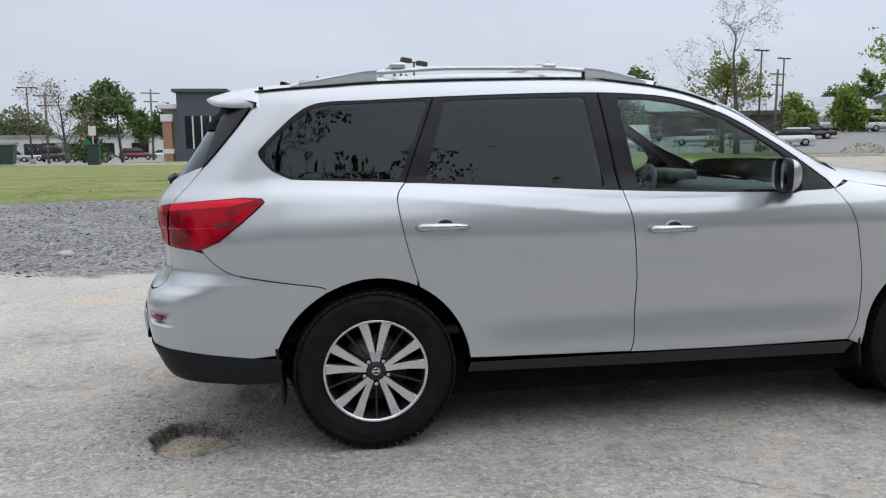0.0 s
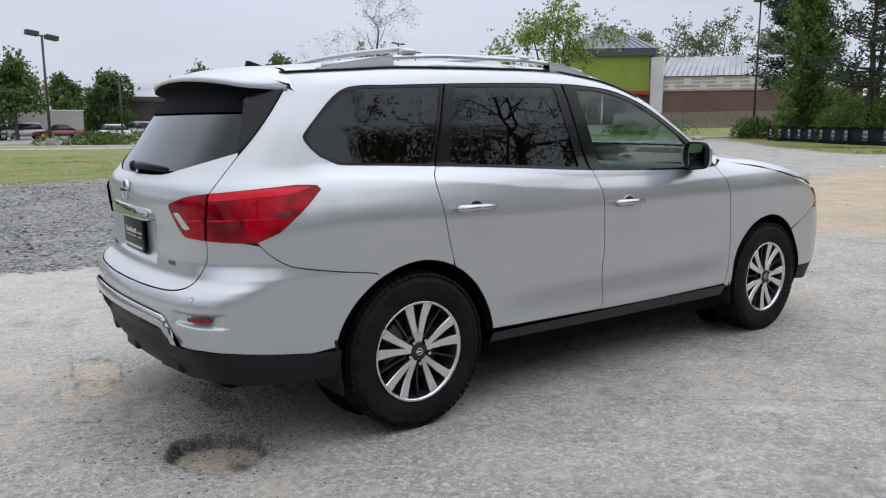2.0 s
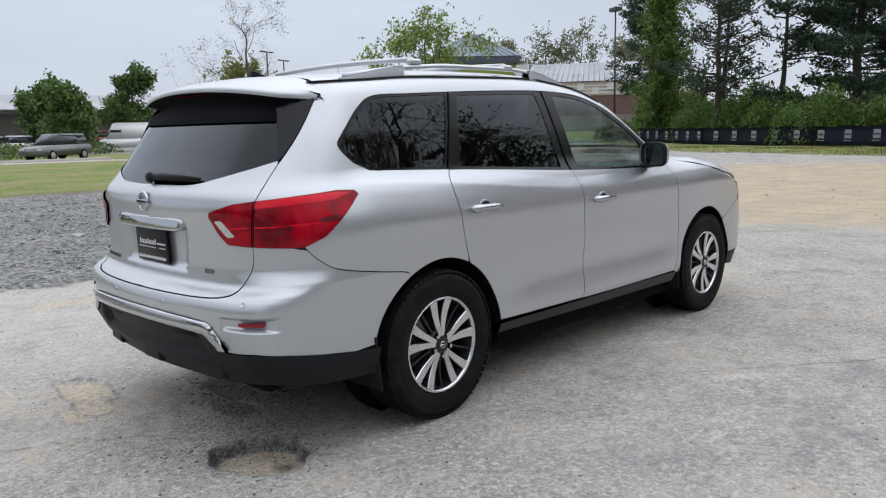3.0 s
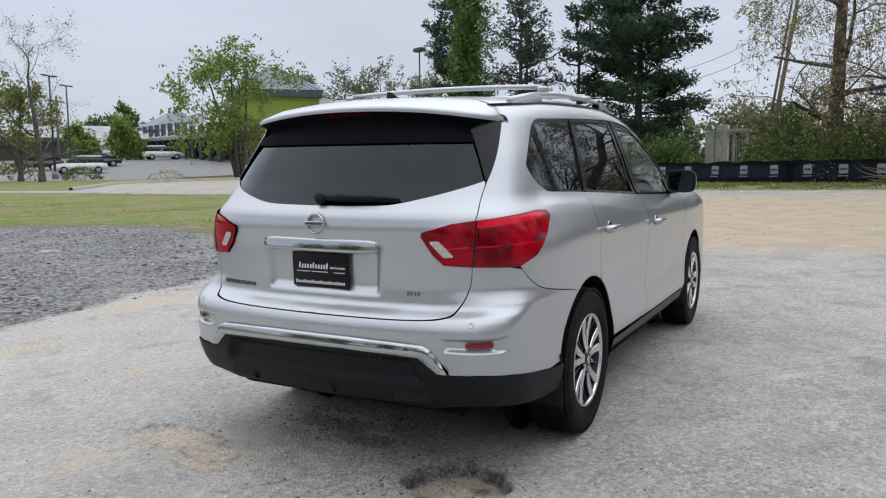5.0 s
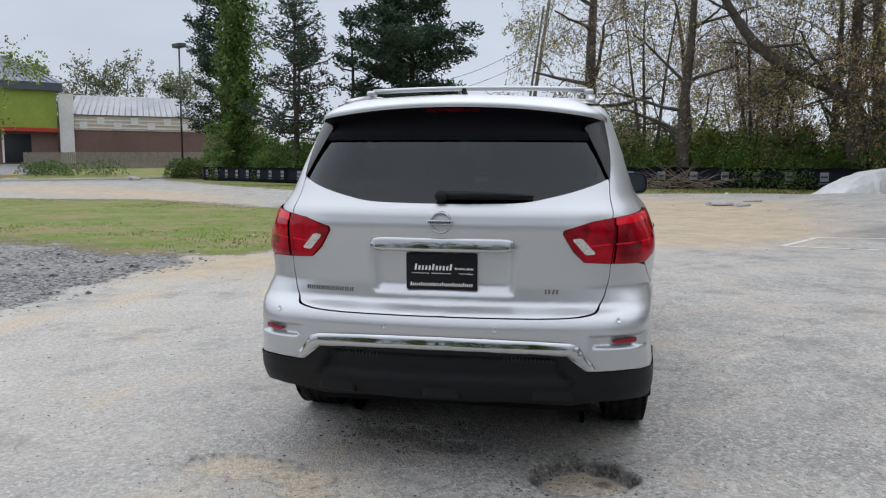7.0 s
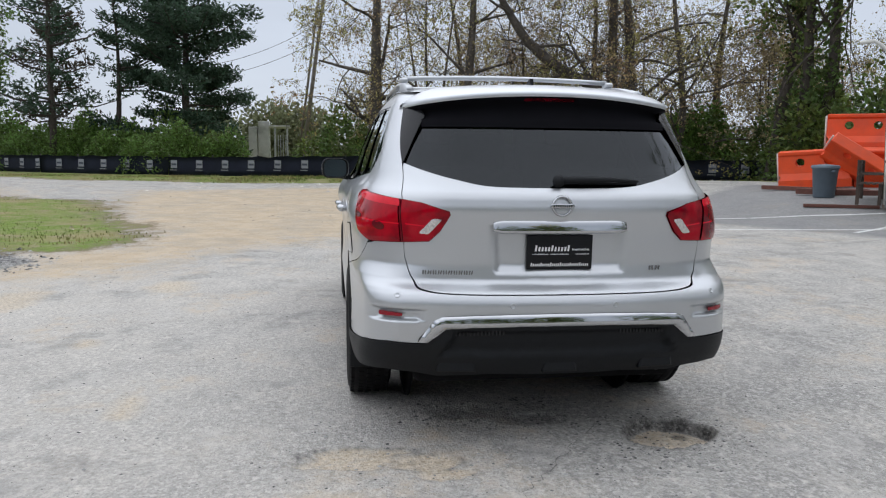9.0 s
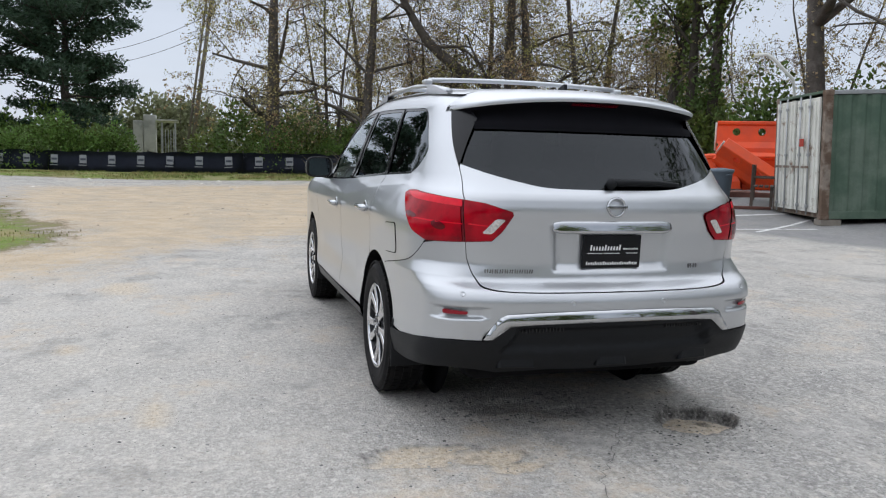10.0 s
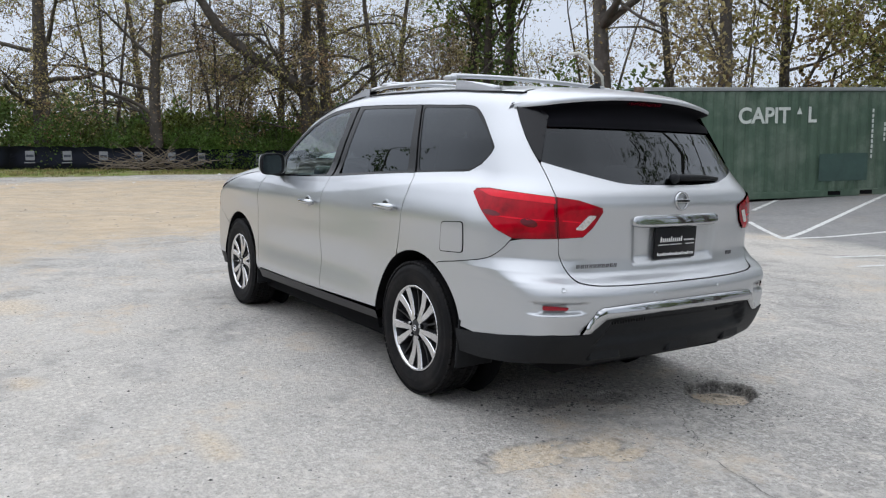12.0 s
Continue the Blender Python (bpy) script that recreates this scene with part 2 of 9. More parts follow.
LAWN = [(-90, 14), (-7, 15.7), (2, 17.2), (5.5, 17), (7.2, 13.5), (8, 11), (7, 7.5), (6.3, 6), (6.4, 4.7), (7.2, 3.9), (8.8, 4.0), (11, 5), (15, 6.2), (18, 7.5), (20, 11), (22, 15), (21.5, 20), (20.5, 25), (20, 31), (17, 42), (10, 44), (0, 47), (-10, 50), (-25, 56), (-90, 60)]
GRAVEL = [(-90, 4.6), (-4, 4.9), (-2.5, 4.6), (0, 4.6), (2.4, 4.6), (4, 4.9), (5.7, 4.6), (6.8, 5.5), (7.4, 8), (8.4, 11), (7.5, 14), (5.6, 17.6), (-7, 16.4), (-90, 15)]
SAND = [(4.2, 4.6), (4.6, 3.3), (6.8, 2.3), (8.2, 1.2), (8.8, -0.8), (9.4, -3), (12.0, -5.6), (20, -7.0), (24.5, -4), (25, 2), (23, 7.4), (18.5, 6.6), (16, 6.2), (11, 5), (8.8, 3.9), (7, 3.9), (6.3, 4.8)]
SAND2 = [(20, 10), (27, 14), (34, 26), (28, 40), (24, 40), (27, 27), (21, 14)]
VERGE = [(50, 31), (42, 23.5), (35, 18), (31, 13), (29, 6), (28, 0), (28, -5), (28.5, -9), (26.5, -13), (20, -15.5), (15.5, -14.5), (14.5, -17), (15, -40), (120, -60), (120, 20), (60, 26)]
ISLAND = [(22, 33), (29, 38), (37, 37), (44, 32.5), (51, 29.5), (60, 31), (66, 36), (60, 46), (48, 41), (43, 43), (38, 44), (31, 52), (20, 60), (10, 60), (0, 64), (-14, 66), (-14, 55), (0, 50), (9, 46.5), (18, 44.5)]
DARKLOT = [(-4, -6.8), (1.6, -8.8), (4.0, -9.2), (8.0, -7.7), (12, -5.4), (14, -8), (18, -12), (14.5, -17), (14, -45), (-30, -45), (-30, -6)]


def grid_axis(spans):
    out = []
    for a, b, st in spans:
        out += list(np.arange(a, b, st))
    return np.array(out + [spans[-1][1]])


gxs = grid_axis([(-400, -60, 34), (-60, -20, 4), (-20, -6, 1.0), (-6, -1.9, 0.16), (-1.9, -1.2, 0.025), (-1.2, -0.5, 0.0125), (-0.5, -0.2, 0.025), (-0.2, 3, 0.06), (3, 4, 0.1), (4, 14, 0.25), (14, 40, 0.6), (40, 100, 2.0), (100, 420, 32)])
gys = grid_axis([(-400, -60, 34), (-60, -20, 4), (-20, -6, 0.6), (-6, -2.6, 0.16), (-2.6, -1.2, 0.035), (-1.2, -0.9, 0.025), (-0.9, -0.2, 0.0125), (-0.2, 1.3, 0.025), (1.3, 6, 0.16), (6, 20, 0.35), (20, 60, 0.9), (60, 120, 3), (120, 420, 30)])
GX, GY = np.meshgrid(gxs, gys, indexing="ij")
GZ = ground_z(GX, GY)
# worn hollows: the deep pothole and two shallow broken patches
ang = np.arctan2(GY + 0.61, GX + 0.865)
rad = np.hypot((GX + 0.865) * 1.17 + (GY + 0.61) * 0.12, GY + 0.61) / (0.222 + 0.012 * np.sin(3 * ang + 0.6) + 0.008 * np.sin(7 * ang))
rad = rad + 0.03 * wave(GX, GY, 30, 31) + 0.012 * wave(GX, GY, 85, 32)
hole = sm(1.06, 0.94, rad)
lip = np.exp(-((rad - 1.05) / 0.13) ** 2)
GZ = GZ - 0.062 * hole * (1 - 0.25 * sm(0.7, 0.0, rad)) + 0.006 * lip * wave(GX, GY, 70, 3) + 0.006 * hole * wave(GX, GY, 45, 4)
floor_sand = sm(0.93, 0.80, rad)
# near-black tone along the hole's edge and in one spot inside it
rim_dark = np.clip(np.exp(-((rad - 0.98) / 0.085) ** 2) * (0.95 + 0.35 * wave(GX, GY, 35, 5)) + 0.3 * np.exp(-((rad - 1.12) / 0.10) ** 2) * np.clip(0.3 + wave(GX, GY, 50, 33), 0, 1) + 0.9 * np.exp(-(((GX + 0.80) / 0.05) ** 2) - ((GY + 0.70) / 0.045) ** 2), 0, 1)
stain = np.zeros(GX.shape)
for cx, cy, rx, ry, dp in ((-1.02, 0.93, 0.13, 0.24, 0.018), (-1.10, 0.62, 0.09, 0.18, 0.012), (-1.24, 0.55, 0.06, 0.15, 0.008), (-0.45, 0.30, 0.12, 0.22, 0.014), (-0.60, 0.02, 0.10, 0.16, 0.012)):
    r_ = np.hypot((GX - cx) / rx, (GY - cy) / ry) + 0.28 * wave(GX, GY, 22, 6)
    q = sm(1.1, 0.75, r_)
    GZ = GZ - dp * q + 0.004 * q * wave(GX, GY, 90, 7)
    if cx < -0.9:
        stain = np.maximum(stain, q * np.clip(0.95 + 0.5 * wave(GX, GY, 26, 41), 0, 1))
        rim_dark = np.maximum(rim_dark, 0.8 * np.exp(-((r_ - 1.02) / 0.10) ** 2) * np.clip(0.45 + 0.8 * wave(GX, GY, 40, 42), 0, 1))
    else:
        rim_dark = np.maximum(rim_dark, q * (0.22 + 0.35 * np.clip(wave(GX, GY, 60, 34), 0, 1)))
for cx, cy, rx, ry, a in ((1.25, 2.74, 0.22, 0.14, 0.3), (-0.2, 2.1, 0.28, 0.13, 0.2), (-0.2, 3.4, 0.5, 0.2, 0.2), (1.5, 4.1, 0.8, 0.25, 0), (3.0, 3.9, 0.9, 0.3, 0), (3.6, 2.6, 0.5, 0.3, 0), (-2.2, 3.0, 0.5, 0.2, 0)):
    u_, v_ = (GX - cx) * math.cos(a) + (GY - cy) * math.sin(a), -(GX - cx) * math.sin(a) + (GY - cy) * math.cos(a)
    stain = np.maximum(stain, 0.75 * sm(1.2, 0.4, np.hypot(u_ / rx, v_ / ry) + 0.3 * wave(GX, GY, 9, 8)))
SCUFF = np.zeros(GX.shape)
for cx, cy, rx, ry, a in ((1.52, -1.77, 0.24, 0.035, -0.7), (1.90, -1.13, 0.14, 0.03, -0.7)):
    u_, v_ = (GX - cx) * math.cos(a) + (GY - cy) * math.sin(a), -(GX - cx) * math.sin(a) + (GY - cy) * math.cos(a)
    SCUFF = np.maximum(SCUFF, 0.6 * sm(1.25, 0.5, np.hypot(u_ / rx, v_ / ry) + 0.35 * wave(GX, GY, 30, 43)))
wob = 0.35 * wave(GX, GY, 0.9, 1) + 0.18 * wave(GX, GY, 3.1, 2)
soft_w = 0.5 + 0.02 * np.hypot(GX, GY)


def weight(poly, wd=1.0):
    return np.clip(0.5 + (inside(GX, GY, poly) + wob) / (2 * wd * soft_w), 0, 1)


w_gravel, w_sand = weight(GRAVEL, 0.6), np.maximum(weight(SAND, 2.2), 0.7 * weight(SAND2, 2.0))
w_grass = np.maximum.reduce([weight(LAWN, 1.6), weight(VERGE, 0.8), weight(ISLAND, 0.6)])
w_dark = np.clip(0.5 + (inside(GX, GY, DARKLOT) + wob) / 1.2, 0, 1)
FAR = sm(38, 60, np.hypot(GX - 5, GY)) * (1 - w_grass)
GZ = GZ + 0.012 * w_gravel * wave(GX, GY, 2.2, 11) + 0.03 * w_grass * (wave(GX, GY, 0.7, 12) + 1) * sm(3, 10, GY) + 0.02 * w_sand * wave(GX, GY, 1.1, 13) * sm(6, 9, GX)
nx, ny = GX.shape
idx = np.arange(nx * ny).reshape(nx, ny)
quads = np.stack([idx[:-1, :-1], idx[1:, :-1], idx[1:, 1:], idx[:-1, 1:]], axis=-1).reshape(-1, 4)
me = bpy.data.meshes.new("ground")
me.from_pydata(np.stack([GX, GY, GZ], axis=-1).reshape(-1, 3).tolist(), [], quads.tolist())
me.polygons.foreach_set("use_smooth", [True] * len(me.polygons))
# sandy dust, plus paleness painted in by side to offset one-sided light
DUST_AND_LIGHT = 0.5 + 0.5 * sm(-1.0, 3.0, GY + 0.4 * wob) * sm(9, 2, GX - 0.3 * GY) + 0.10 * sm(0, -2, GY) + 0.6 * np.exp(-((GX - 3.0) / 3.0) ** 2 - ((GY + 7.3) / 1.5) ** 2)
for nm, chans in (("zones", (w_gravel, w_grass, w_sand, DUST_AND_LIGHT)), ("wear", (rim_dark, np.maximum(floor_sand, stain), np.maximum(w_dark, FAR), SCUFF))):
    at = me.color_attributes.new(nm, "FLOAT_COLOR", "POINT")
    at.data.foreach_set("color", np.stack(chans, axis=-1).reshape(-1).astype(np.float32))

gm = bpy.data.materials.new("worn_lot")
gm.use_nodes = True
nt = gm.node_tree
P = nt.nodes["Principled BSDF"]
pos = nt.nodes.new("ShaderNodeNewGeometry").outputs["Position"]


def g_noise(sc, detail=5.0, ro=0.6):
    n = nt.nodes.new("ShaderNodeTexNoise")
    n.inputs["Scale"].default_value, n.inputs["Detail"].default_value, n.inputs["Roughness"].default_value = sc, detail, ro
    nt.links.new(pos, n.inputs["Vector"])
    return n.outputs["Fac"]


def g_cells(sc, feature="F1", out="Distance"):
    n = nt.nodes.new("ShaderNodeTexVoronoi")
    n.feature = feature
    n.inputs["Scale"].default_value = sc
    nt.links.new(pos, n.inputs["Vector"])
    return n.outputs[out]


def g_math(op, a, b=0.0, c=0.0):
    n = nt.nodes.new("ShaderNodeMath")
    n.operation = op
    for i, v in enumerate((a, b, c)):
        if isinstance(v, (int, float)):
            n.inputs[i].default_value = v
        else:
            nt.links.new(v, n.inputs[i])
    return n.outputs[0]


def g_range(src, a, b, c=0.0, d=1.0):
    r = nt.nodes.new("ShaderNodeMapRange")
    for k, v in zip(("From Min", "From Max", "To Min", "To Max"), (a, b, c, d)):
        r.inputs[k].default_value = v
    nt.links.new(src, r.inputs[0])
    return r.outputs[0]


def g_mix(f, a, b):
    n = nt.nodes.new("ShaderNodeMix")
    n.data_type = "RGBA"
    for s_, v in (("Factor", f), ("A", a), ("B", b)):
        if isinstance(v, tuple):
            n.inputs[s_].default_value = (*v, 1)
        elif isinstance(v, float):
            n.inputs[s_].default_value = v
        else:
            nt.links.new(v, n.inputs[s_])
    return n.outputs["Result"]


def g_attr(name):
    a = nt.nodes.new("ShaderNodeAttribute")
    a.attribute_name = name
    s_ = nt.nodes.new("ShaderNodeSeparateColor")
    nt.links.new(a.outputs["Color"], s_.inputs[0])
    return list(s_.outputs) + [a.outputs["Alpha"]]


z_, w_ = g_attr("zones"), g_attr("wear")
fine, mid_, big = g_noise(170, 4), g_noise(14), g_noise(0.8, 6)
# asphalt: grey binder, pale aggregate, damp stains, dust mixed with painted side brightness
asp = g_mix(g_range(mid_, 0.35, 0.68), (0.304, 0.290, 0.272), (0.398, 0.380, 0.356))
asp = g_mix(g_range(big, 0.40, 0.66), asp, (0.470, 0.445, 0.408))
asp = g_mix(g_range(g_noise(0.45, 5), 0.56, 0.72, 0.0, 0.45), asp, (0.250, 0.244, 0.236))
asp = g_mix(g_range(g_noise(3.2, 8), 0.50, 0.66, 0.0, 0.6), asp, (0.49, 0.465, 0.425))
asp = g_mix(g_range(g_noise(1.7, 8), 0.56, 0.70, 0.0, 0.5), asp, (0.44, 0.375, 0.295))
asp = g_mix(g_range(g_cells(110, out="Color"), 0.55, 0.95, 0.0, 0.65), asp, (0.60, 0.585, 0.55))
asp = g_mix(g_range(g_cells(55, out="Color"), 0.70, 0.98, 0.0, 0.75), asp, (0.66, 0.64, 0.61))
asp = g_mix(g_range(g_noise(60, 2), 0.54, 0.70, 0.0, 0.75), asp, (0.17, 0.168, 0.165))
asp = g_mix(g_range(fine, 0.54, 0.70, 0.0, 0.9), asp, (0.12, 0.117, 0.112))
asp = g_mix(g_range(g_noise(27, 4), 0.52, 0.62, 0.0, 0.5), asp, (0.185, 0.178, 0.170))
asp = g_mix(g_range(g_noise(34, 4), 0.53, 0.62, 0.0, 0.55), asp, (0.72, 0.695, 0.65))
asp = g_mix(g_math("MULTIPLY", g_range(g_noise(17, 5), 0.54, 0.62), g_range(g_noise(1.9, 6), 0.42, 0.60, 0.0, 0.5)), asp, (0.155, 0.148, 0.140))
asp = g_mix(g_math("MULTIPLY", g_range(g_noise(11, 6), 0.55, 0.63), g_range(g_noise(1.3, 6), 0.40, 0.58, 0.0, 0.5)), asp, (0.68, 0.635, 0.57))
asp = g_mix(g_range(g_math("ADD", z_[3], g_math("MULTIPLY", g_noise(1.3, 7), 0.8)), 0.90, 1.55, 0.0, 0.56), asp, g_mix(g_range(g_noise(40, 4), 0.35, 0.65), (0.47, 0.435, 0.39), (0.77, 0.725, 0.66)))
asp = g_mix(g_math("MULTIPLY", g_range(g_noise(1.1, 9, 0.68), 0.52, 0.62), g_range(g_noise(6, 6), 0.35, 0.6, 0.2, 0.62)), asp, (0.225, 0.218, 0.210))
asp = g_mix(g_math("MULTIPLY", g_range(g_noise(2.3, 9, 0.7), 0.53, 0.60), g_range(g_noise(11, 6), 0.38, 0.6, 0.1, 0.55)), asp, (0.56, 0.535, 0.50))
asp = g_mix(g_math("MULTIPLY", g_range(g_noise(0.75, 9, 0.7), 0.53, 0.61), g_range(g_noise(8, 6), 0.40, 0.62, 0.05, 0.62)), asp, (0.58, 0.475, 0.355))
asp = g_mix(g_range(w_[2], 0.3, 0.7, 0.0, 0.72), asp, g_mix(g_range(mid_, 0.3, 0.7), (0.185, 0.187, 0.192), (0.25, 0.25, 0.255)))
sand_c = g_mix(g_range(g_noise(2.2, 8), 0.3, 0.7), (0.46, 0.345, 0.215), (0.63, 0.51, 0.36))
sand_c = g_mix(g_range(g_noise(0.9, 9, 0.7), 0.46, 0.62, 0.0, 0.55), sand_c, (0.36, 0.315, 0.255))
sand_c = g_mix(g_range(g_noise(14, 5), 0.52, 0.68, 0.0, 0.5), sand_c, (0.33, 0.265, 0.19))
sand_c = g_mix(g_range(g_cells(60, out="Color"), 0.7, 0.95, 0.0, 0.5), sand_c, (0.55, 0.50, 0.44))
grav_c = g_mix(g_range(g_cells(26, out="Color"), 0.15, 0.95), (0.055, 0.056, 0.058), (0.43, 0.42, 0.405))
grav_c = g_mix(g_range(g_noise(0.7, 6), 0.48, 0.66, 0.0, 0.55), grav_c, (0.40, 0.385, 0.35))
grass_c = g_mix(g_range(g_noise(9), 0.3, 0.7), (0.115, 0.175, 0.028), (0.200, 0.265, 0.055))
grass_c = g_mix(g_range(g_noise(0.55, 7), 0.44, 0.62), grass_c, (0.27, 0.235, 0.11))
grass_c = g_mix(g_range(g_noise(2.4, 7), 0.50, 0.64, 0.0, 0.75), grass_c, (0.30, 0.245, 0.155))
jit = g_math("MULTIPLY_ADD", g_math("ADD", g_noise(2.6, 7), g_math("MULTIPLY", g_noise(22, 4), 0.5)), 1.1, -0.83)


def g_mask(ch, lo=0.40, hi=0.60):
    return g_range(g_math("ADD", ch, jit), lo, hi)


col = g_mix(g_math("MULTIPLY", g_mask(z_[2], 0.22, 0.66), 0.84), asp, sand_c)
col = g_mix(g_mask(z_[0]), col, grav_c)
col = g_mix(g_mask(z_[1], 0.38, 0.58), col, (0.20, 0.155, 0.105))
col = g_mix(g_mask(z_[1], 0.50, 0.78), col, grass_c)
col = g_mix(g_math("MULTIPLY", g_range(w_[1], 0.2, 0.8), g_range(g_noise(30), 0.25, 0.6, 0.45, 1.0)), col, g_mix(g_range(g_noise(40), 0.35, 0.65), (0.42, 0.345, 0.255), (0.70, 0.605, 0.475)))
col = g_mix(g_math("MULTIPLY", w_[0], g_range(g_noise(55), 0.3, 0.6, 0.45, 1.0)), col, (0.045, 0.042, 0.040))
col = g_mix(g_math("MULTIPLY", w_[3], g_range(g_noise(24), 0.3, 0.6, 0.35, 0.95)), col, (0.80, 0.765, 0.71))
nt.links.new(col, P.inputs["Base Color"])
P.inputs["Roughness"].default_value = 0.92
P.inputs["Specular IOR Level"].default_value = 0.25
h1 = g_math("ADD", g_math("MULTIPLY", g_cells(85), 0.9), g_math("MULTIPLY", fine, 0.7))
h2 = g_math("MULTIPLY", g_cells(24), g_math("MULTIPLY", g_mask(z_[0]), 5.0))
bp = nt.nodes.new("ShaderNodeBump")
bp.inputs["Strength"].default_value, bp.inputs["Distance"].default_value = 1.0, 0.006
nt.links.new(g_math("ADD", g_math("ADD", h1, h2), g_math("MULTIPLY", mid_, 0.7)), bp.inputs["Height"])
nt.links.new(bp.outputs[0], P.inputs["Normal"])
me.materials.append(gm)
ground = tagged(new("ground", me), "worn pale asphalt lot edged with gravel, sand and thin grass", "ground", kind="structure")


class Heap:
    """Gathers many small shapes into one mesh."""

    def __init__(self):
        self.v, self.f = [], []

    def add(self, verts, faces):
        k = len(self.v)
        self.v += verts
        self.f += [tuple(i + k for i in f) for f in faces]

    def tube(self, pts, radii, n=5):
        up = Vector((0, 0, 1))
        k = len(self.v)
        for i, p in enumerate(pts):
            d = pts[min(i + 1, len(pts) - 1)] - pts[max(i - 1, 0)]
            d = d.normalized() if d.length > 1e-6 else up
            a = d.cross(up if abs(d.z) < 0.9 else Vector((1, 0, 0))).normalized()
            b = a.cross(d)
            for j in range(n):
                t = 2 * math.pi * j / n
                self.v.append(tuple(p + (a * math.cos(t) + b * math.sin(t)) * radii[i]))
        for i in range(len(pts) - 1):
            for j in range(n):
                self.f.append((k + i * n + j, k + i * n + (j + 1) % n, k + (i + 1) * n + (j + 1) % n, k + (i + 1) * n + j))

    def leaf(self, c, d, s, w, r):
        """One folded leaf or spray of length s along d."""
        side = d.cross(Vector((r.uniform(-1, 1), r.uniform(-1, 1), r.uniform(-1, 1))))
        side = side.normalized() * w if side.length > 1e-6 else Vector((w, 0, 0))
        up = d.cross(side).normalized() * (w * 0.35)
        k = len(self.v)
        self.v += [tuple(c), tuple(c + d * s * 0.5 + side + up), tuple(c + d * s), tuple(c + d * s * 0.5 - side + up)]
        self.f += [(k, k + 1, k + 2), (k, k + 2, k + 3)]

    def link(self, name, material, parent=None, smooth=False):
        m = bpy.data.meshes.new(name)
        m.from_pydata(self.v, [], self.f)
        if smooth:
            m.polygons.foreach_set("use_smooth", [True] * len(m.polygons))
        m.materials.append(material)
        ob = new(name, m)
        if parent is not None:
            ob.parent = parent
        return ob


# cracks in the asphalt
CRACK = shader("crack_dirt", (0.15, 0.145, 0.135), 0.95, vary=0.3, scale=30)
rc = random.Random(4)
for pts in ([(1.0, -1.22), (1.9, -1.92), (3.4, -3.1), (5.6, -4.9)], [(-2.6, 0.55), (-1.5, 0.28), (-0.95, -0.12), (-0.72, -0.30)], [(-0.95, -0.10), (-0.62, 0.10), (-0.40, 0.40)], [(-0.66, -0.38), (-0.3, -0.2), (0.3, -0.05)]):
    hp = Heap()
    line = []
    for a, b in zip(pts, pts[1:]):
        n = max(3, int(math.dist(a, b) / 0.045))
        for i in range(n):
            t = i / n
            line.append((a[0] + (b[0] - a[0]) * t + rc.uniform(-0.018, 0.018), a[1] + (b[1] - a[1]) * t + rc.uniform(-0.018, 0.018)))
    vs, fs = [], []
    for i, (x, y) in enumerate(line):
        w = rc.uniform(0.0003, 0.0022)
        zz = gz(x, y) + 0.004
        vs += [(x - w, y - w, zz), (x + w, y + w, zz)]
        if i:
            fs.append((2 * i - 2, 2 * i - 1, 2 * i + 1, 2 * i))
    hp.add(vs, fs)
    tagged(hp.link("crack", CRACK), "dirt-filled crack across the worn asphalt", "crack", kind="structure")

# painted parking lines
LINE = shader("worn_line_paint", (0.66, 0.66, 0.64), 0.8, vary=0.2, scale=12, second=(0.30, 0.30, 0.29), sscale=7, cut=(0.56, 0.68))
for a, b in (((11.24, -5.1), (9.9, -11.9)), ((9.71, -4.1), (8.0, -9.5)), ((11.24, -5.1), (9.71, -4.1)), ((7.98, -8.1), (9.63, -11.3)), ((6.5, -11.5), (8.5, -17.0)), ((3.9, -8.6), (5.6, -10.1)), ((3.9, -8.6), (6.1, -16.3)), ((3.9, -8.6), (3.2, -11.0)), ((2.26, -7.2), (1.9, -8.5)), ((1.6, -6.6), (1.45, -7.2))):
    d = Vector((b[0] - a[0], b[1] - a[1], 0))
    s = Vector((-d.y, d.x, 0)).normalized() * 0.05
    n = max(2, int(d.length / 0.4))
    hp = Heap()
    vs, fs = [], []
    for i in range(n + 1):
        p = Vector((a[0], a[1], 0)) + d * (i / n)
        for q in (p - s, p + s):
            vs.append((q.x, q.y, gz(q.x, q.y) + 0.005))
        if i:
            fs.append((2 * i - 2, 2 * i - 1, 2 * i + 1, 2 * i))
    hp.add(vs, fs)
    tagged(hp.link("parking_line", LINE), "worn white parking line painted on asphalt", "road marking", group="parking lines", kind="structure")

# loose stones, gravel and grass
STONE = shader("grey_stone", (0.225, 0.222, 0.215), 0.9, vary=0.2, scale=20, rand=0.92, bump=0.004, bscale=60)
ICO_V = [(0, 0, 1), (0.89, 0, 0.45), (0.28, 0.85, 0.45), (-0.72, 0.53, 0.45), (-0.72, -0.53, 0.45), (0.28, -0.85, 0.45)]
ICO_F = [(0, 1, 2), (0, 2, 3), (0, 3, 4), (0, 4, 5), (0, 5, 1)]


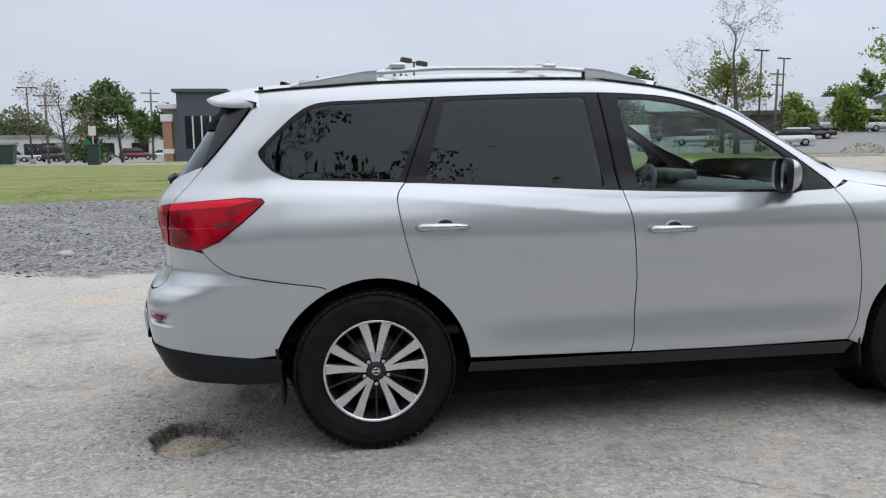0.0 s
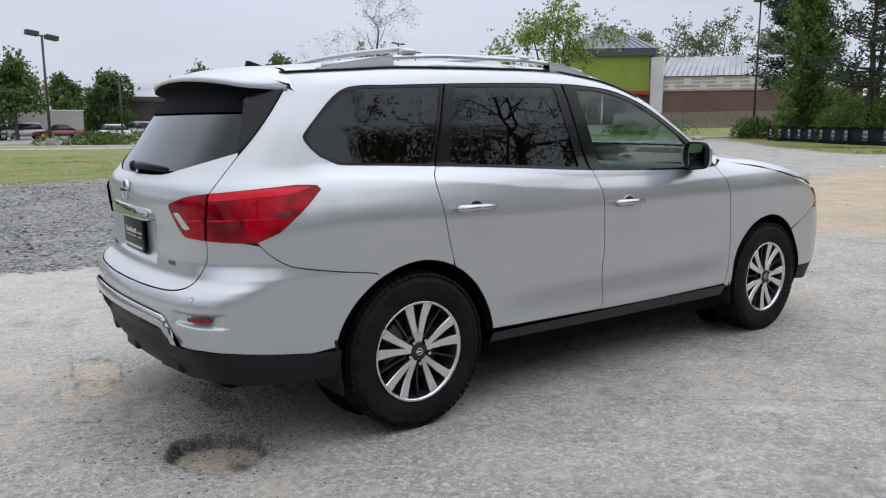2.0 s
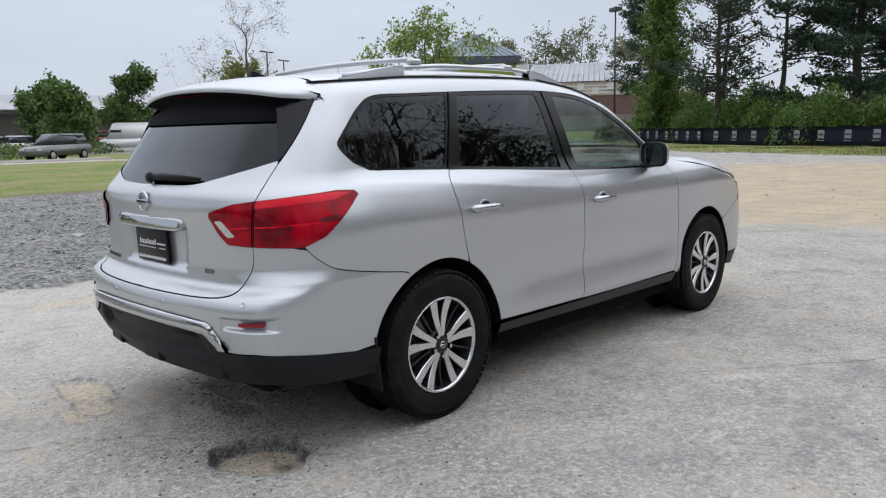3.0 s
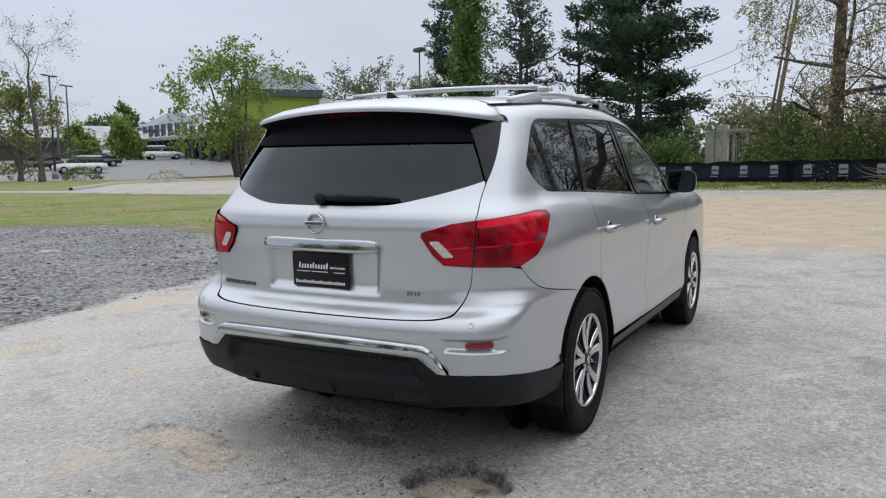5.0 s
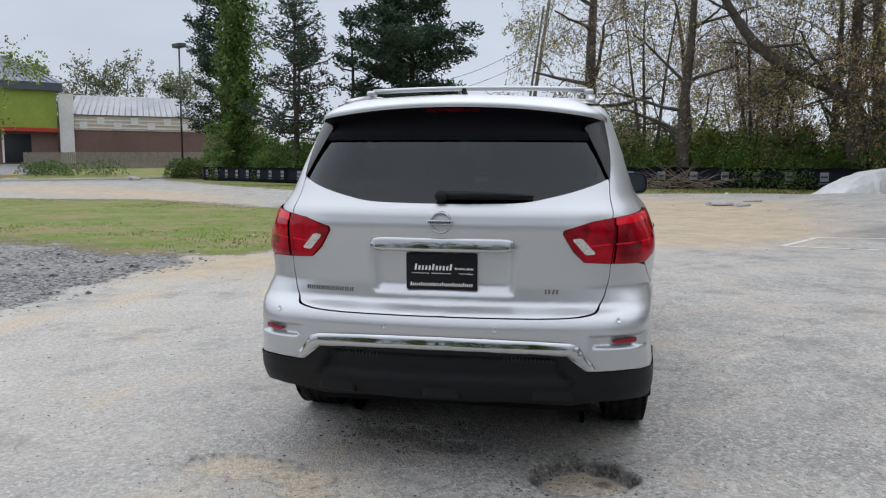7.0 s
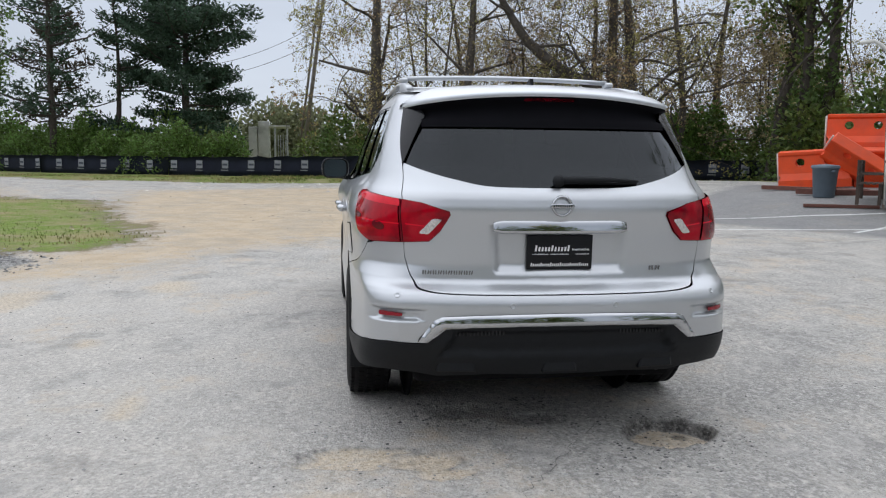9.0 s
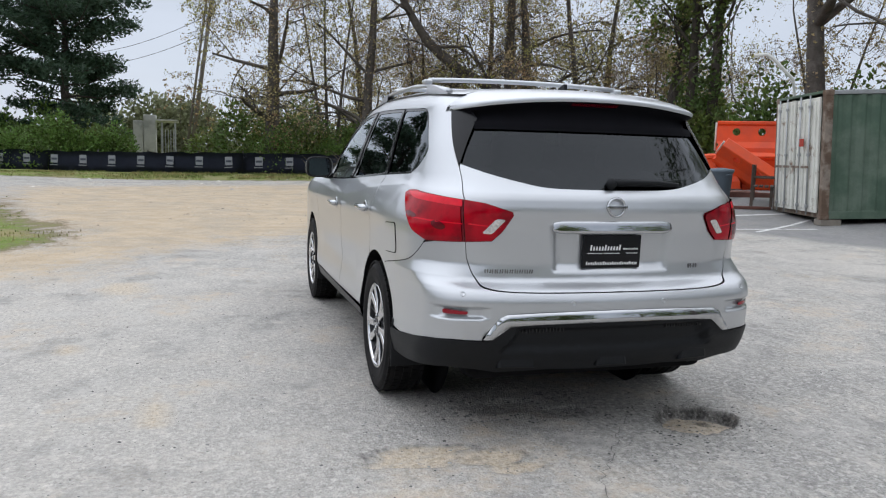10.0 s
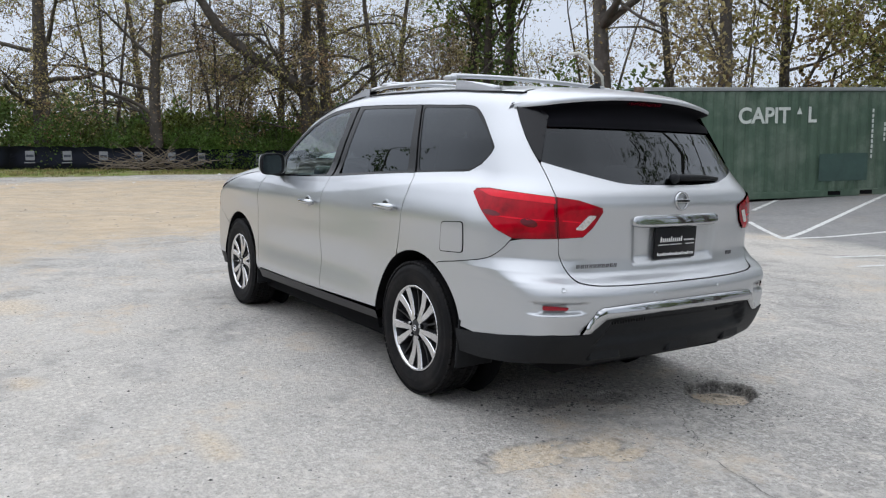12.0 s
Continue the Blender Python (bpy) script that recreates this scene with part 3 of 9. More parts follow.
def scatter(name, label, n, area, size, seed, material=STONE, clump=0.0, poly=None):
    r = random.Random(seed)
    hp = Heap()
    k = 0
    pa = np.array([[r.uniform(area[0], area[1]), r.uniform(area[2], area[3])] for _ in range(n)])
    if poly is not None:
        pa = pa[inside(pa[:, 0], pa[:, 1], poly) > -clump]
    zz = ground_z(pa[:, 0], pa[:, 1])
    for (x, y), z in zip(pa, zz):
        s = size[0] * (size[1] / size[0]) ** (r.random() ** 2.2)
        a, h = r.uniform(0, 6.28), r.uniform(0.45, 0.95)
        c, q = math.cos(a), math.sin(a)
        hp.add([(x + s * r.uniform(0.7, 1.2) * (u * c - v * q), y + s * r.uniform(0.7, 1.2) * (u * q + v * c), z + s * (w * h - 0.25)) for u, v, w in ICO_V], ICO_F)
    return tagged(hp.link(name, material), label, "stones", kind="stuff")


scatter("gravel", "crushed grey gravel spread beside the asphalt", 22000, (-9, 8.5, 4.4, 17), (0.012, 0.055), 5, poly=GRAVEL, clump=0.3)
scatter("pebbles", "loose grit and pebbles lying on the asphalt", 6000, (-4, 8, -5, 4.8), (0.003, 0.013), 6)
scatter("grit", "fine grit scattered over the asphalt round the car", 11000, (-3.6, 3.6, -3.6, 3.8), (0.002, 0.0065), 26, material=shader("mixed_grit", (0.30, 0.295, 0.285), 0.9, vary=0.2, rand=0.9))
scatter("pothole_rubble", "broken asphalt crumbs round the potholes", 700, (-1.35, -0.35, -0.95, 1.15), (0.003, 0.013), 7)
scatter("asphalt_crumbs", "dark crumbs of broken asphalt in the worn patches", 500, (-0.75, -0.25, -0.2, 0.6), (0.003, 0.014), 17, material=shader("asphalt_crumb", (0.09, 0.088, 0.085), 0.9, vary=0.2, rand=0.5))
scatter("rim_crumbs", "dark crumbs of broken asphalt round the pothole", 260, (-1.18, -0.55, -0.86, -0.28), (0.003, 0.012), 18, material=bpy.data.materials["asphalt_crumb"])
scatter("sand_stones", "small stones lying on the sandy patch", 900, (8.5, 22, -6.5, 6.5), (0.01, 0.05), 19, material=shader("sandy_stone", (0.40, 0.35, 0.28), 0.9, vary=0.2, rand=0.5))
scatter("verge_litter", "pale stones and rubble along the verge", 160, (22, 29, -14, 8), (0.03, 0.14), 8, material=shader("pale_rubble", (0.5, 0.48, 0.44), 0.9, vary=0.2, rand=0.4))
BLADE = leafy(shader("grass_blade", (0.145, 0.205, 0.04), 0.7, vary=0.25, scale=0.6, rand=0.4, second=(0.29, 0.24, 0.105), sscale=0.6, cut=(0.42, 0.58)))


def grass(name, label, n, area, polys, size, seed, material=BLADE):
    r = random.Random(seed)
    pa = np.array([[r.uniform(area[0], area[1]), r.uniform(area[2], area[3])] for _ in range(n)])
    keep = np.zeros(n, bool)
    for p in polys:
        thin = np.array([r.random() ** 2 for _ in range(n)])
        keep |= inside(pa[:, 0], pa[:, 1], p) + 0.9 * wave(pa[:, 0], pa[:, 1], 1.3, 2) > 0.15 + 1.6 * thin
    pa = pa[keep & (wave(pa[:, 0], pa[:, 1], 1.1, 21) > -0.35)]
    zz = ground_z(pa[:, 0], pa[:, 1])
    hp = Heap()
    for (x, y), z in zip(pa, zz):
        far = min(3.0, 1 + math.hypot(x, y) / 30)
        for _ in range(3):
            s, a = r.uniform(*size), r.uniform(0, 6.28)
            w = 0.006 * far * 1.6
            lean = s * r.uniform(0.1, 0.7)
            bx, by = x + r.uniform(-0.06, 0.06) * far, y + r.uniform(-0.06, 0.06) * far
            hp.add([(bx - w * math.sin(a), by + w * math.cos(a), z - 0.01), (bx + w * math.sin(a), by - w * math.cos(a), z - 0.01), (bx + lean * math.cos(a), by + lean * math.sin(a), z + s)], [(0, 1, 2)])
    return tagged(hp.link(name, material), label, "grass", kind="stuff")


grass("lawn_grass", "short patchy spring grass on the lawn", 42000, (-12, 23, 3.6, 34), [LAWN], (0.015, 0.055), 9)
grass("verge_grass", "rough grass and weeds along the screened fence", 20000, (25, 37, -18, 22), [VERGE], (0.02, 0.12), 10)


# ---- buildings, fence and container ----
def stucco(name, c, **k):
    return shader(name, c, 0.9, vary=0.08, scale=3, bump=0.004, bscale=30, second=tuple(v * 0.88 for v in c), sscale=0.25, **k)


M_GREY, M_CREAM, M_NAVY = stucco("grey_stucco", (0.27, 0.26, 0.255)), stucco("cream_stucco", (0.55, 0.47, 0.37)), stucco("dark_slate_cladding", (0.085, 0.095, 0.115))
M_TAN, M_WHITE, M_GREEN = stucco("tan_brickwork", (0.36, 0.20, 0.12)), stucco("white_trim", (0.70, 0.69, 0.66)), stucco("lime_green_render", (0.26, 0.34, 0.06))
M_BRICK, M_ROOF = stucco("brown_brick", (0.17, 0.105, 0.085)), shader("standing_seam_roof", (0.36, 0.37, 0.39), 0.45, 0.3, vary=0.1, scale=0.8, second=(0.30, 0.31, 0.33), sscale=0.3)
M_SLATE, M_RED, M_DARKWIN = shader("slate_blue_roof", (0.20, 0.23, 0.27), 0.5, 0.2, vary=0.1, scale=0.8), stucco("red_fascia", (0.42, 0.05, 0.03)), shader("dark_window", (0.02, 0.022, 0.025), 0.08, vary=0.2, scale=1)
M_PLANK = shader("weathered_plank", (0.20, 0.175, 0.15), 0.9, vary=0.25, scale=4, rand=0.25, bump=0.003, bscale=40)
M_STEEL = shader("dark_pole_steel", (0.07, 0.065, 0.06), 0.5, 0.5, vary=0.15, scale=3)
M_GALV = shader("galvanised_steel", (0.42, 0.43, 0.44), 0.45, 0.7, vary=0.12, scale=6)


def block(name, parent, a, b, z0, z1, depth, material, out=0.0, bevel=0.0, label=""):
    """An upright slab on the plan line a-b, its face shifted out, reaching back by depth (to the left of a-b)."""
    a, b = Vector((*a, 0)), Vector((*b, 0))
    d = (b - a)
    n = Vector((-d.y, d.x, 0)).normalized()
    c = (a + b) / 2 + n * (depth / 2 - out)
    m = Matrix.Translation((c.x, c.y, (z0 + z1) / 2)) @ Matrix.Rotation(math.atan2(d.y, d.x), 4, "Z")
    return part(name, box(d.length, depth, z1 - z0, m, bevel), material, parent, label, smooth=False)


def along(a, b, t):
    return (a[0] + (b[0] - a[0]) * t, a[1] + (b[1] - a[1]) * t)


def hip(name, parent, a, b, depth, z0, z1, material, over=0.5, ridge=0.3, seams=0):
    """A hipped or sloped roof over the plan a-b and depth behind it, with raised seams."""
    a, b = Vector((*a, 0)), Vector((*b, 0))
    d = (b - a).normalized()
    n = Vector((-d.y, d.x, 0))
    L = (b - a).length
    P_ = lambda u, v, z: a + d * u + n * v + Vector((0, 0, z))
    bm = bmesh.new()
    lo = [bm.verts.new(P_(u, v, z0)) for u, v in ((-over, -over), (L + over, -over), (L + over, depth + over), (-over, depth + over))]
    hi = [bm.verts.new(P_(u, v, z1)) for u, v in ((L * ridge, depth * 0.45), (L * (1 - ridge), depth * 0.45), (L * (1 - ridge), depth * 0.55), (L * ridge, depth * 0.55))]
    bm.faces.new(hi)
    bm.faces.new(lo[::-1])
    for i in range(4):
        bm.faces.new((lo[i], lo[(i + 1) % 4], hi[(i + 1) % 4], hi[i]))
    ob = part(name, bm, material, parent, smooth=False)
    for k in range(1, seams):
        u = k / seams
        q0 = P_(-over + (L + 2 * over) * u, -over, z0 + 0.03)
        q1 = P_(L * ridge + L * (1 - 2 * ridge) * u, depth * 0.45, z1 + 0.03)
        part("roof_seam", tube(bmesh.new(), [q0, q1], 0.045, 4), material, ob)
    return ob


# the lime green restaurant with its brick wing
res = thing("restaurant", "single-storey building with lime green front, brick wing and metal roofs", "building", Matrix.Translation((0, 0, -0.25)))
GA, GB = (58.2, 54.9), (64.3, 49.3)
WB = (75.5, 32.6)
gb = 1.4
block("wall", res, GA, GB, gb, 9.1, 9.0, M_BRICK)
block("green_panel", res, GA, GB, 4.95, 8.55, 0.3, M_GREEN, out=0.25, label="lime green front panel")
block("red_band", res, along(GA, GB, 0.30), GB, 4.55, 4.93, 0.8, M_RED, out=0.75, bevel=0.03)
block("eave_band", res, along(GA, GB, -0.05), along(GA, GB, 1.06), 8.5, 9.25, 10.0, M_NAVY, out=0.7)
hip("pyramid_roof", res, GA, GB, 9.0, 9.25, 12.0, M_SLATE, 0.75, 0.42, 14)
dw = block("doorway", res, along(GA, GB, 0.44), along(GA, GB, 0.72), gb + 0.2, 4.3, 0.4, M_DARKWIN, out=0.06)
block("door_frame", res, along(GA, GB, 0.42), along(GA, GB, 0.44), gb + 0.2, 4.4, 0.3, M_WHITE, out=0.1)
for i in range(5):
    block("window", res, along(GA, GB, 0.02 + 0.075 * i), along(GA, GB, 0.075 + 0.075 * i), 2.2, 4.3, 0.2, M_DARKWIN, out=0.05)
block("pylon", res, along(GB, WB, 0.012), along(GB, WB, 0.075), gb, 8.3, 1.6, M_WHITE, out=0.42, bevel=0.03, label="white rendered pylon")
block("wing_wall", res, along(GB, WB, 0.07), WB, gb - 0.6, 4.85, 9.0, M_BRICK)
tr_ = block("trim", res, along(GB, WB, 0.07), WB, 4.85, 6.3, 8.6, M_CREAM, out=0.10)
for k, z0 in enumerate((5.05, 5.42, 5.80)):
    block("trim_course", res, along(GB, WB, 0.075), WB, z0, z0 + 0.13, 0.3, M_WHITE, out=0.16)
for k in range(12):
    t = 0.10 + 0.078 * k
    up = k % 2
    block("trim_block", res, along(GB, WB, t), along(GB, WB, t + 0.034), 4.98 + 0.45 * up, 5.65 + 0.48 * up, 0.3, M_WHITE, out=0.24)
hip("wing_roof", res, along(GB, WB, 0.07), WB, 9.0, 6.35, 8.55, M_ROOF, 0.35, 0.02, 34)
block("back_parapet", res, along(GB, WB, 0.07), along(GB, WB, 0.99), 6.35, 8.3, 0.5, M_ROOF, out=-3.9)

# plank fence in front of it, each board its own piece
FA, FB = (55.8, 46.4), (66.5, 33.5)
pf = tagged(new("plank_fence"), "weathered grey board fence in front of the brick building", "fence")
bmb = box(0.135, 0.02, 1.75, Matrix(), 0.0)
first = None
d_ = Vector((FB[0] - FA[0], FB[1] - FA[1], 0))
nb = int(d_.length / 0.15)
for i in range(nb):
    q = Vector((*FA, 0)) + d_ * (i / nb)
    mt = Matrix.Translation((q.x, q.y, gz(q.x, q.y) + 0.62 + 0.02 * math.sin(i * 2.3))) @ Matrix.Rotation(math.atan2(d_.y, d_.x), 4, "Z")
    if first is None:
        first = part("plank", bmb, M_PLANK, pf, smooth=False)
        first.matrix_local = mt
    else:
        o = new("plank", first.data)
        o.parent = pf
        o.matrix_local = mt
# shopping parade with a covered walk
par = thing("shopping_parade", "long low shopping parade with grey sloping canopy and dark columns", "building")
PA, PB = (61.0, 60.5), (77.5, 94.0)
block("shop_wall", par, PB, PA, 0.6, 5.0, 12.0, stucco("brown_shopfront", (0.16, 0.13, 0.11)), out=-2.5)
bm = bmesh.new()
dd = (Vector((*PA, 0)) - Vector((*PB, 0))).normalized()
nn = Vector((-dd.y, dd.x, 0))
vs = [bm.verts.new(Vector((*q, 0)) + nn * v + Vector((0, 0, z))) for q, v, z in ((PB, -0.6, 4.9), (PA, -0.6, 4.6), (PA, 4.5, 6.6), (PB, 4.5, 6.9), (PB, -0.6, 4.5), (PA, -0.6, 4.2))]
bm.faces.new((vs[0], vs[1], vs[2], vs[3]))
bm.faces.new((vs[4], vs[5], vs[1], vs[0]))
bm.faces.new((vs[5], vs[4], vs[3], vs[2]))
part("canopy", bm, M_ROOF, par, smooth=False)
for i in range(13):
    q = along(PA, PB, i / 12.5)
    part("column", box(0.45, 0.45, 4.4, pose(q[0], q[1], gz(*q) + 2.2)), M_NAVY, par, smooth=False)
for i in range(6):
    q = along(PA, PB, 0.06 + i / 6.5)
    block("shop_window", par, along(PA, PB, 0.16 + i / 6.5), q, 1.6, 4.0, 0.3, M_DARKWIN, out=-2.2)
part("parade_sign", box(0.3, 4.0, 1.3, pose(63.2, 66.0, 6.4, 0, 0, -26)), M_WHITE, par, smooth=False)
hip("gable_roof", par, (80, 97), (76, 88), 10, 6.2, 9.0, M_SLATE, 0.5, 0.3)
par2 = thing("shopping_parade", "pale-roofed parade closing the far side of the car park", "building")
QA, QB = (76.5, 95.5), (20, 106)
block("shop_wall", par2, QA, QB, 0.6, 4.2, 10, stucco("shade_brown_front", (0.10, 0.085, 0.075)))
block("fascia", par2, QA, QB, 4.0, 4.7, 11, M_WHITE, out=1.6)
hip("canopy_roof", par2, QA, QB, 10, 4.7, 6.6, M_ROOF, 1.5, 0.03, 30)
for i in range(12):
    q = along(QA, QB, (i + 0.5) / 12)
    part("column", box(0.4, 0.4, 3.6, pose(q[0] - 0.2, q[1] - 1.4, gz(*q) + 1.7)), M_NAVY, par2, smooth=False)

# grey and cream store with a dark tower
st = thing("corner_store", "grey and cream store with dark glazed entrance tower", "building")
SA, SM, SC = (-16.2, 86.3), (-11.2, 86.6), (1.2, 86.0)
block("wall", st, (-16.0, 86.6), SC, -1.2, 5.2, 12, M_GREY)
block("lower_wall", st, SM, SC, -1.2, 1.9, 0.4, M_CREAM, out=0.2)
block("cornice", st, (-16.5, 86.4), (1.5, 86.0), 5.2, 5.75, 13, M_WHITE, out=0.6, bevel=0.1)
block("tower", st, (-14.4, 86.0), (-9.3, 86.0), -1.2, 7.0, 4.0, M_NAVY, out=0.5)
block("tower_cap", st, (-14.8, 86.0), (-8.9, 86.0), 7.0, 7.35, 4.6, M_NAVY, out=0.9)
for i in range(4):
    block("tower_window", st, (-13.6 + 0.95 * i, 86), (-12.9 + 0.95 * i, 86), 0.8, 4.4, 0.3, M_DARKWIN, out=0.56)
    block("mullion", st, (-12.85 + 0.95 * i, 86), (-12.7 + 0.95 * i, 86), 0.8, 4.4, 0.3, M_WHITE, out=0.6)
for x0 in (-16.1, -11.6, -6.2, -0.6):
    pier = block("pier", st, (x0, 86.3), (x0 + 1.0, 86.3), -1.2, 3.8, 0.6, M_TAN, out=0.45, label="tan brick pier")
    block("pier_cap", st, (x0 - 0.15, 86.3), (x0 + 1.15, 86.3), 3.8, 4.6, 0.8, M_WHITE, out=0.55, bevel=0.05)
    block("pier_band", st, (x0 - 0.1, 86.3), (x0 + 1.1, 86.3), 0.3, 0.8, 0.8, M_WHITE, out=0.5)
for x0 in (-4.8, 0.0):
    block("window", st, (x0, 86), (x0 + 1.0, 86), 0.2, 2.8, 0.3, M_DARKWIN, out=0.45)
# other far buildings
far1 = thing("white_warehouse", "long low white warehouse across the road", "building")
block("wall", far1, (-75, 125), (-22, 134), -1.2, 2.6, 12, M_WHITE)
block("roof_band", far1, (-75.5, 125), (-21.5, 134), 2.6, 3.0, 13, M_GREY, out=0.5)
for i in range(9):
    block("loading_door", far1, along((-75, 125), (-22, 134), 0.06 + 0.1 * i), along((-75, 125), (-22, 134), 0.11 + 0.1 * i), -0.9, 1.6, 0.3, M_DARKWIN, out=0.1)
far2 = thing("brown_store", "brown flat-roofed store beyond the trees", "building")
block("wall", far2, (24, 113), (42, 115.5), 0, 3.4, 10, M_TAN)
block("fascia", far2, (23.5, 113), (42.5, 115.5), 3.4, 5.6, 11, stucco("ochre_fascia", (0.24, 0.17, 0.10)), out=0.6)
block("shop_window", far2, (26, 113.3), (40, 115.2), 0.7, 2.6, 0.3, M_DARKWIN, out=0.12)
sw_ = thing("screen_wall", "pale grey service yard wall behind the hedge", "wall")
block("wall_panel", sw_, (10.4, 85.2), (16.6, 84.8), 0.2, 2.8, 0.25, stucco("pale_block", (0.42, 0.40, 0.37)))
block("coping", sw_, (10.3, 85.2), (16.7, 84.8), 2.8, 2.92, 0.35, M_WHITE, out=0.05)

# screened fence: posts, fabric and small signs
FENCE = [(56.0, 30.2), (47.6, 25.6), (41.0, 17.0), (37.6, 9.5), (34.2, 0.4), (33.0, -5.0), (33.6, -9.0), (31.0, -15.0), (28.6, -18.0), (26.0, -18.6)]
M_SCREEN = shader("black_screen_fabric", (0.020, 0.026, 0.050), 0.75, vary=0.2, scale=2.5, bump=0.01, bscale=3)
M_SIGN, M_SIGN_INK = shader("sign_white", (0.27, 0.28, 0.31), 0.6, vary=0.1, scale=8), shader("sign_ink", (0.06, 0.07, 0.10), 0.6, vary=0.1, scale=8)
fence = tagged(new("screened_fence"), "low fence with black screening fabric and small white signs", "fence")
rf = random.Random(3)
acc = 0.0
for a, b in zip(FENCE, FENCE[1:]):
    d = Vector((b[0] - a[0], b[1] - a[1], 0))
    n = max(2, int(d.length / 0.5))
    side = Vector((d.y, -d.x, 0)).normalized()
    if side.x > 0:
        side = -side
    bm = bmesh.new()
    rows_ = []
    for i in range(n + 1):
        q = Vector((*a, 0)) + d * (i / n)
        g = gz(q.x, q.y)
        sag = 0.03 * math.sin(i * 2.1) + rf.uniform(-0.025, 0.025)
        rows_.append([bm.verts.new((q.x + side.x * o, q.y + side.y * o, g + z)) for z, o in ((0.0, rf.uniform(-0.03, 0.06)), (0.33, rf.uniform(-0.02, 0.05)), (0.66, rf.uniform(-0.02, 0.05)), (0.98 + sag, 0.0))])
    for u, v in zip(rows_, rows_[1:]):
        for i in range(3):
            bm.faces.new((u[i], v[i], v[i + 1], u[i + 1]))
    bmesh.ops.solidify(bm, geom=bm.faces[:], thickness=0.012)
    part("screen", bm, M_SCREEN, fence)
    for i in range(int(d.length / 2.5) + 1):
        q = Vector((*a, 0)) + d * (i * 2.5 / d.length) - side * 0.05
        part("post", bm_cyl(bmesh.new(), 0.03, 0.03, 1.1, pose(q.x, q.y, gz(q.x, q.y) + 0.52), 8), M_STEEL, fence)
    while acc < d.length:
        q = Vector((*a, 0)) + d * (acc / d.length) + side * 0.075
        m = Matrix.Translation((q.x, q.y, gz(q.x, q.y) + 0.60)) @ Matrix.Rotation(math.atan2(side.y, side.x), 4, "Z") @ Matrix.Rotation(radians(rf.uniform(-3, 3)), 4, "X")
        sg = part("sign_panel", box(0.008, 0.35, 0.40, m), M_SIGN, fence, smooth=False)
        part("sign_bar", box(0.006, 0.28, 0.10, m @ Matrix.Translation((0.008, 0, -0.01))), M_SIGN_INK, sg, smooth=False)
        part("sign_line", box(0.006, 0.40, 0.04, m @ Matrix.Translation((0.002, -0.03, -0.30))), M_SIGN, sg, smooth=False)
        acc += 1.45
    acc -= d.length

# shipping container
cont = tagged(new("shipping_container"), "green corrugated shipping container with pale rusting doors on blocks", "container")
cont.matrix_world = Matrix.Translation((8.35, -9.88, 0)) @ pose(0, 0, 0, 0, 0, -19.5) @ pose(0, 0, 0, -2.2)
CX, CY, CL, CW, CZ0, CZ1 = 0.0, 0.0, 12.19, 2.44, 0.27, 2.84
M_CONT = shader("container_green", (0.072, 0.122, 0.084), 0.6, vary=0.2, scale=2.2, bump=0.006, bscale=7, second=(0.120, 0.165, 0.125), sscale=1.1)
M_DOOR = shader("pale_door_paint", (0.66, 0.66, 0.61), 0.7, vary=0.12, scale=4, second=(0.23, 0.13, 0.08), sscale=3.0, cut=(0.60, 0.70))
M_RUST = shader("rusty_steel", (0.13, 0.085, 0.058), 0.85, vary=0.3, scale=6, second=(0.24, 0.20, 0.165), sscale=3)


def corrugated(a, b, z0, z1, out, pitch, amp, material, name):
    """A folded steel sheet on the plan line a-b."""
    a, b = Vector((*a, 0)), Vector((*b, 0))
    d = (b - a)
    L = d.length
    d.normalize()
    o = Vector(out).normalized()
    n = int(L / pitch)
    us = []
    for k in range(n):
        s = k * L / n
        p = L / n
        us += [(s, 0), (s + p * 0.30, 0), (s + p * 0.5, -amp), (s + p * 0.80, -amp)]
    us.append((L, 0))
    bm = bmesh.new()
    row = [[bm.verts.new(a + d * u + o * w + Vector((0, 0, z))) for u, w in us] for z in (z0, z1)]
    for i in range(len(us) - 1):
        bm.faces.new((row[0][i], row[0][i + 1], row[1][i + 1], row[1][i]))
    bmesh.ops.recalc_face_normals(bm, faces=bm.faces[:])
    return part(name, bm, material, cont, smooth=False)


corrugated((CX, CY - 0.15), (CX, CY - CL + 0.15), CZ0 + 0.16, CZ1 - 0.10, (-1, 0, 0), 0.275, 0.036, M_CONT, "side_wall")
corrugated((CX + CW, CY - 0.15), (CX + CW, CY - CL + 0.15), CZ0 + 0.16, CZ1 - 0.10, (1, 0, 0), 0.275, 0.036, M_CONT, "side_wall")
corrugated((CX + 0.1, CY - CL), (CX + CW - 0.1, CY - CL), CZ0 + 0.16, CZ1 - 0.10, (0, -1, 0), 0.275, 0.036, M_CONT, "end_wall")
part("container_roof", box(CW, CL, 0.05, pose(CX + CW / 2, CY - CL / 2, CZ1 - 0.03)), M_CONT, cont, smooth=False)
part("container_floor", box(CW - 0.05, CL - 0.05, 0.12, pose(CX + CW / 2, CY - CL / 2, CZ0 + 0.09)), M_RUST, cont, smooth=False)
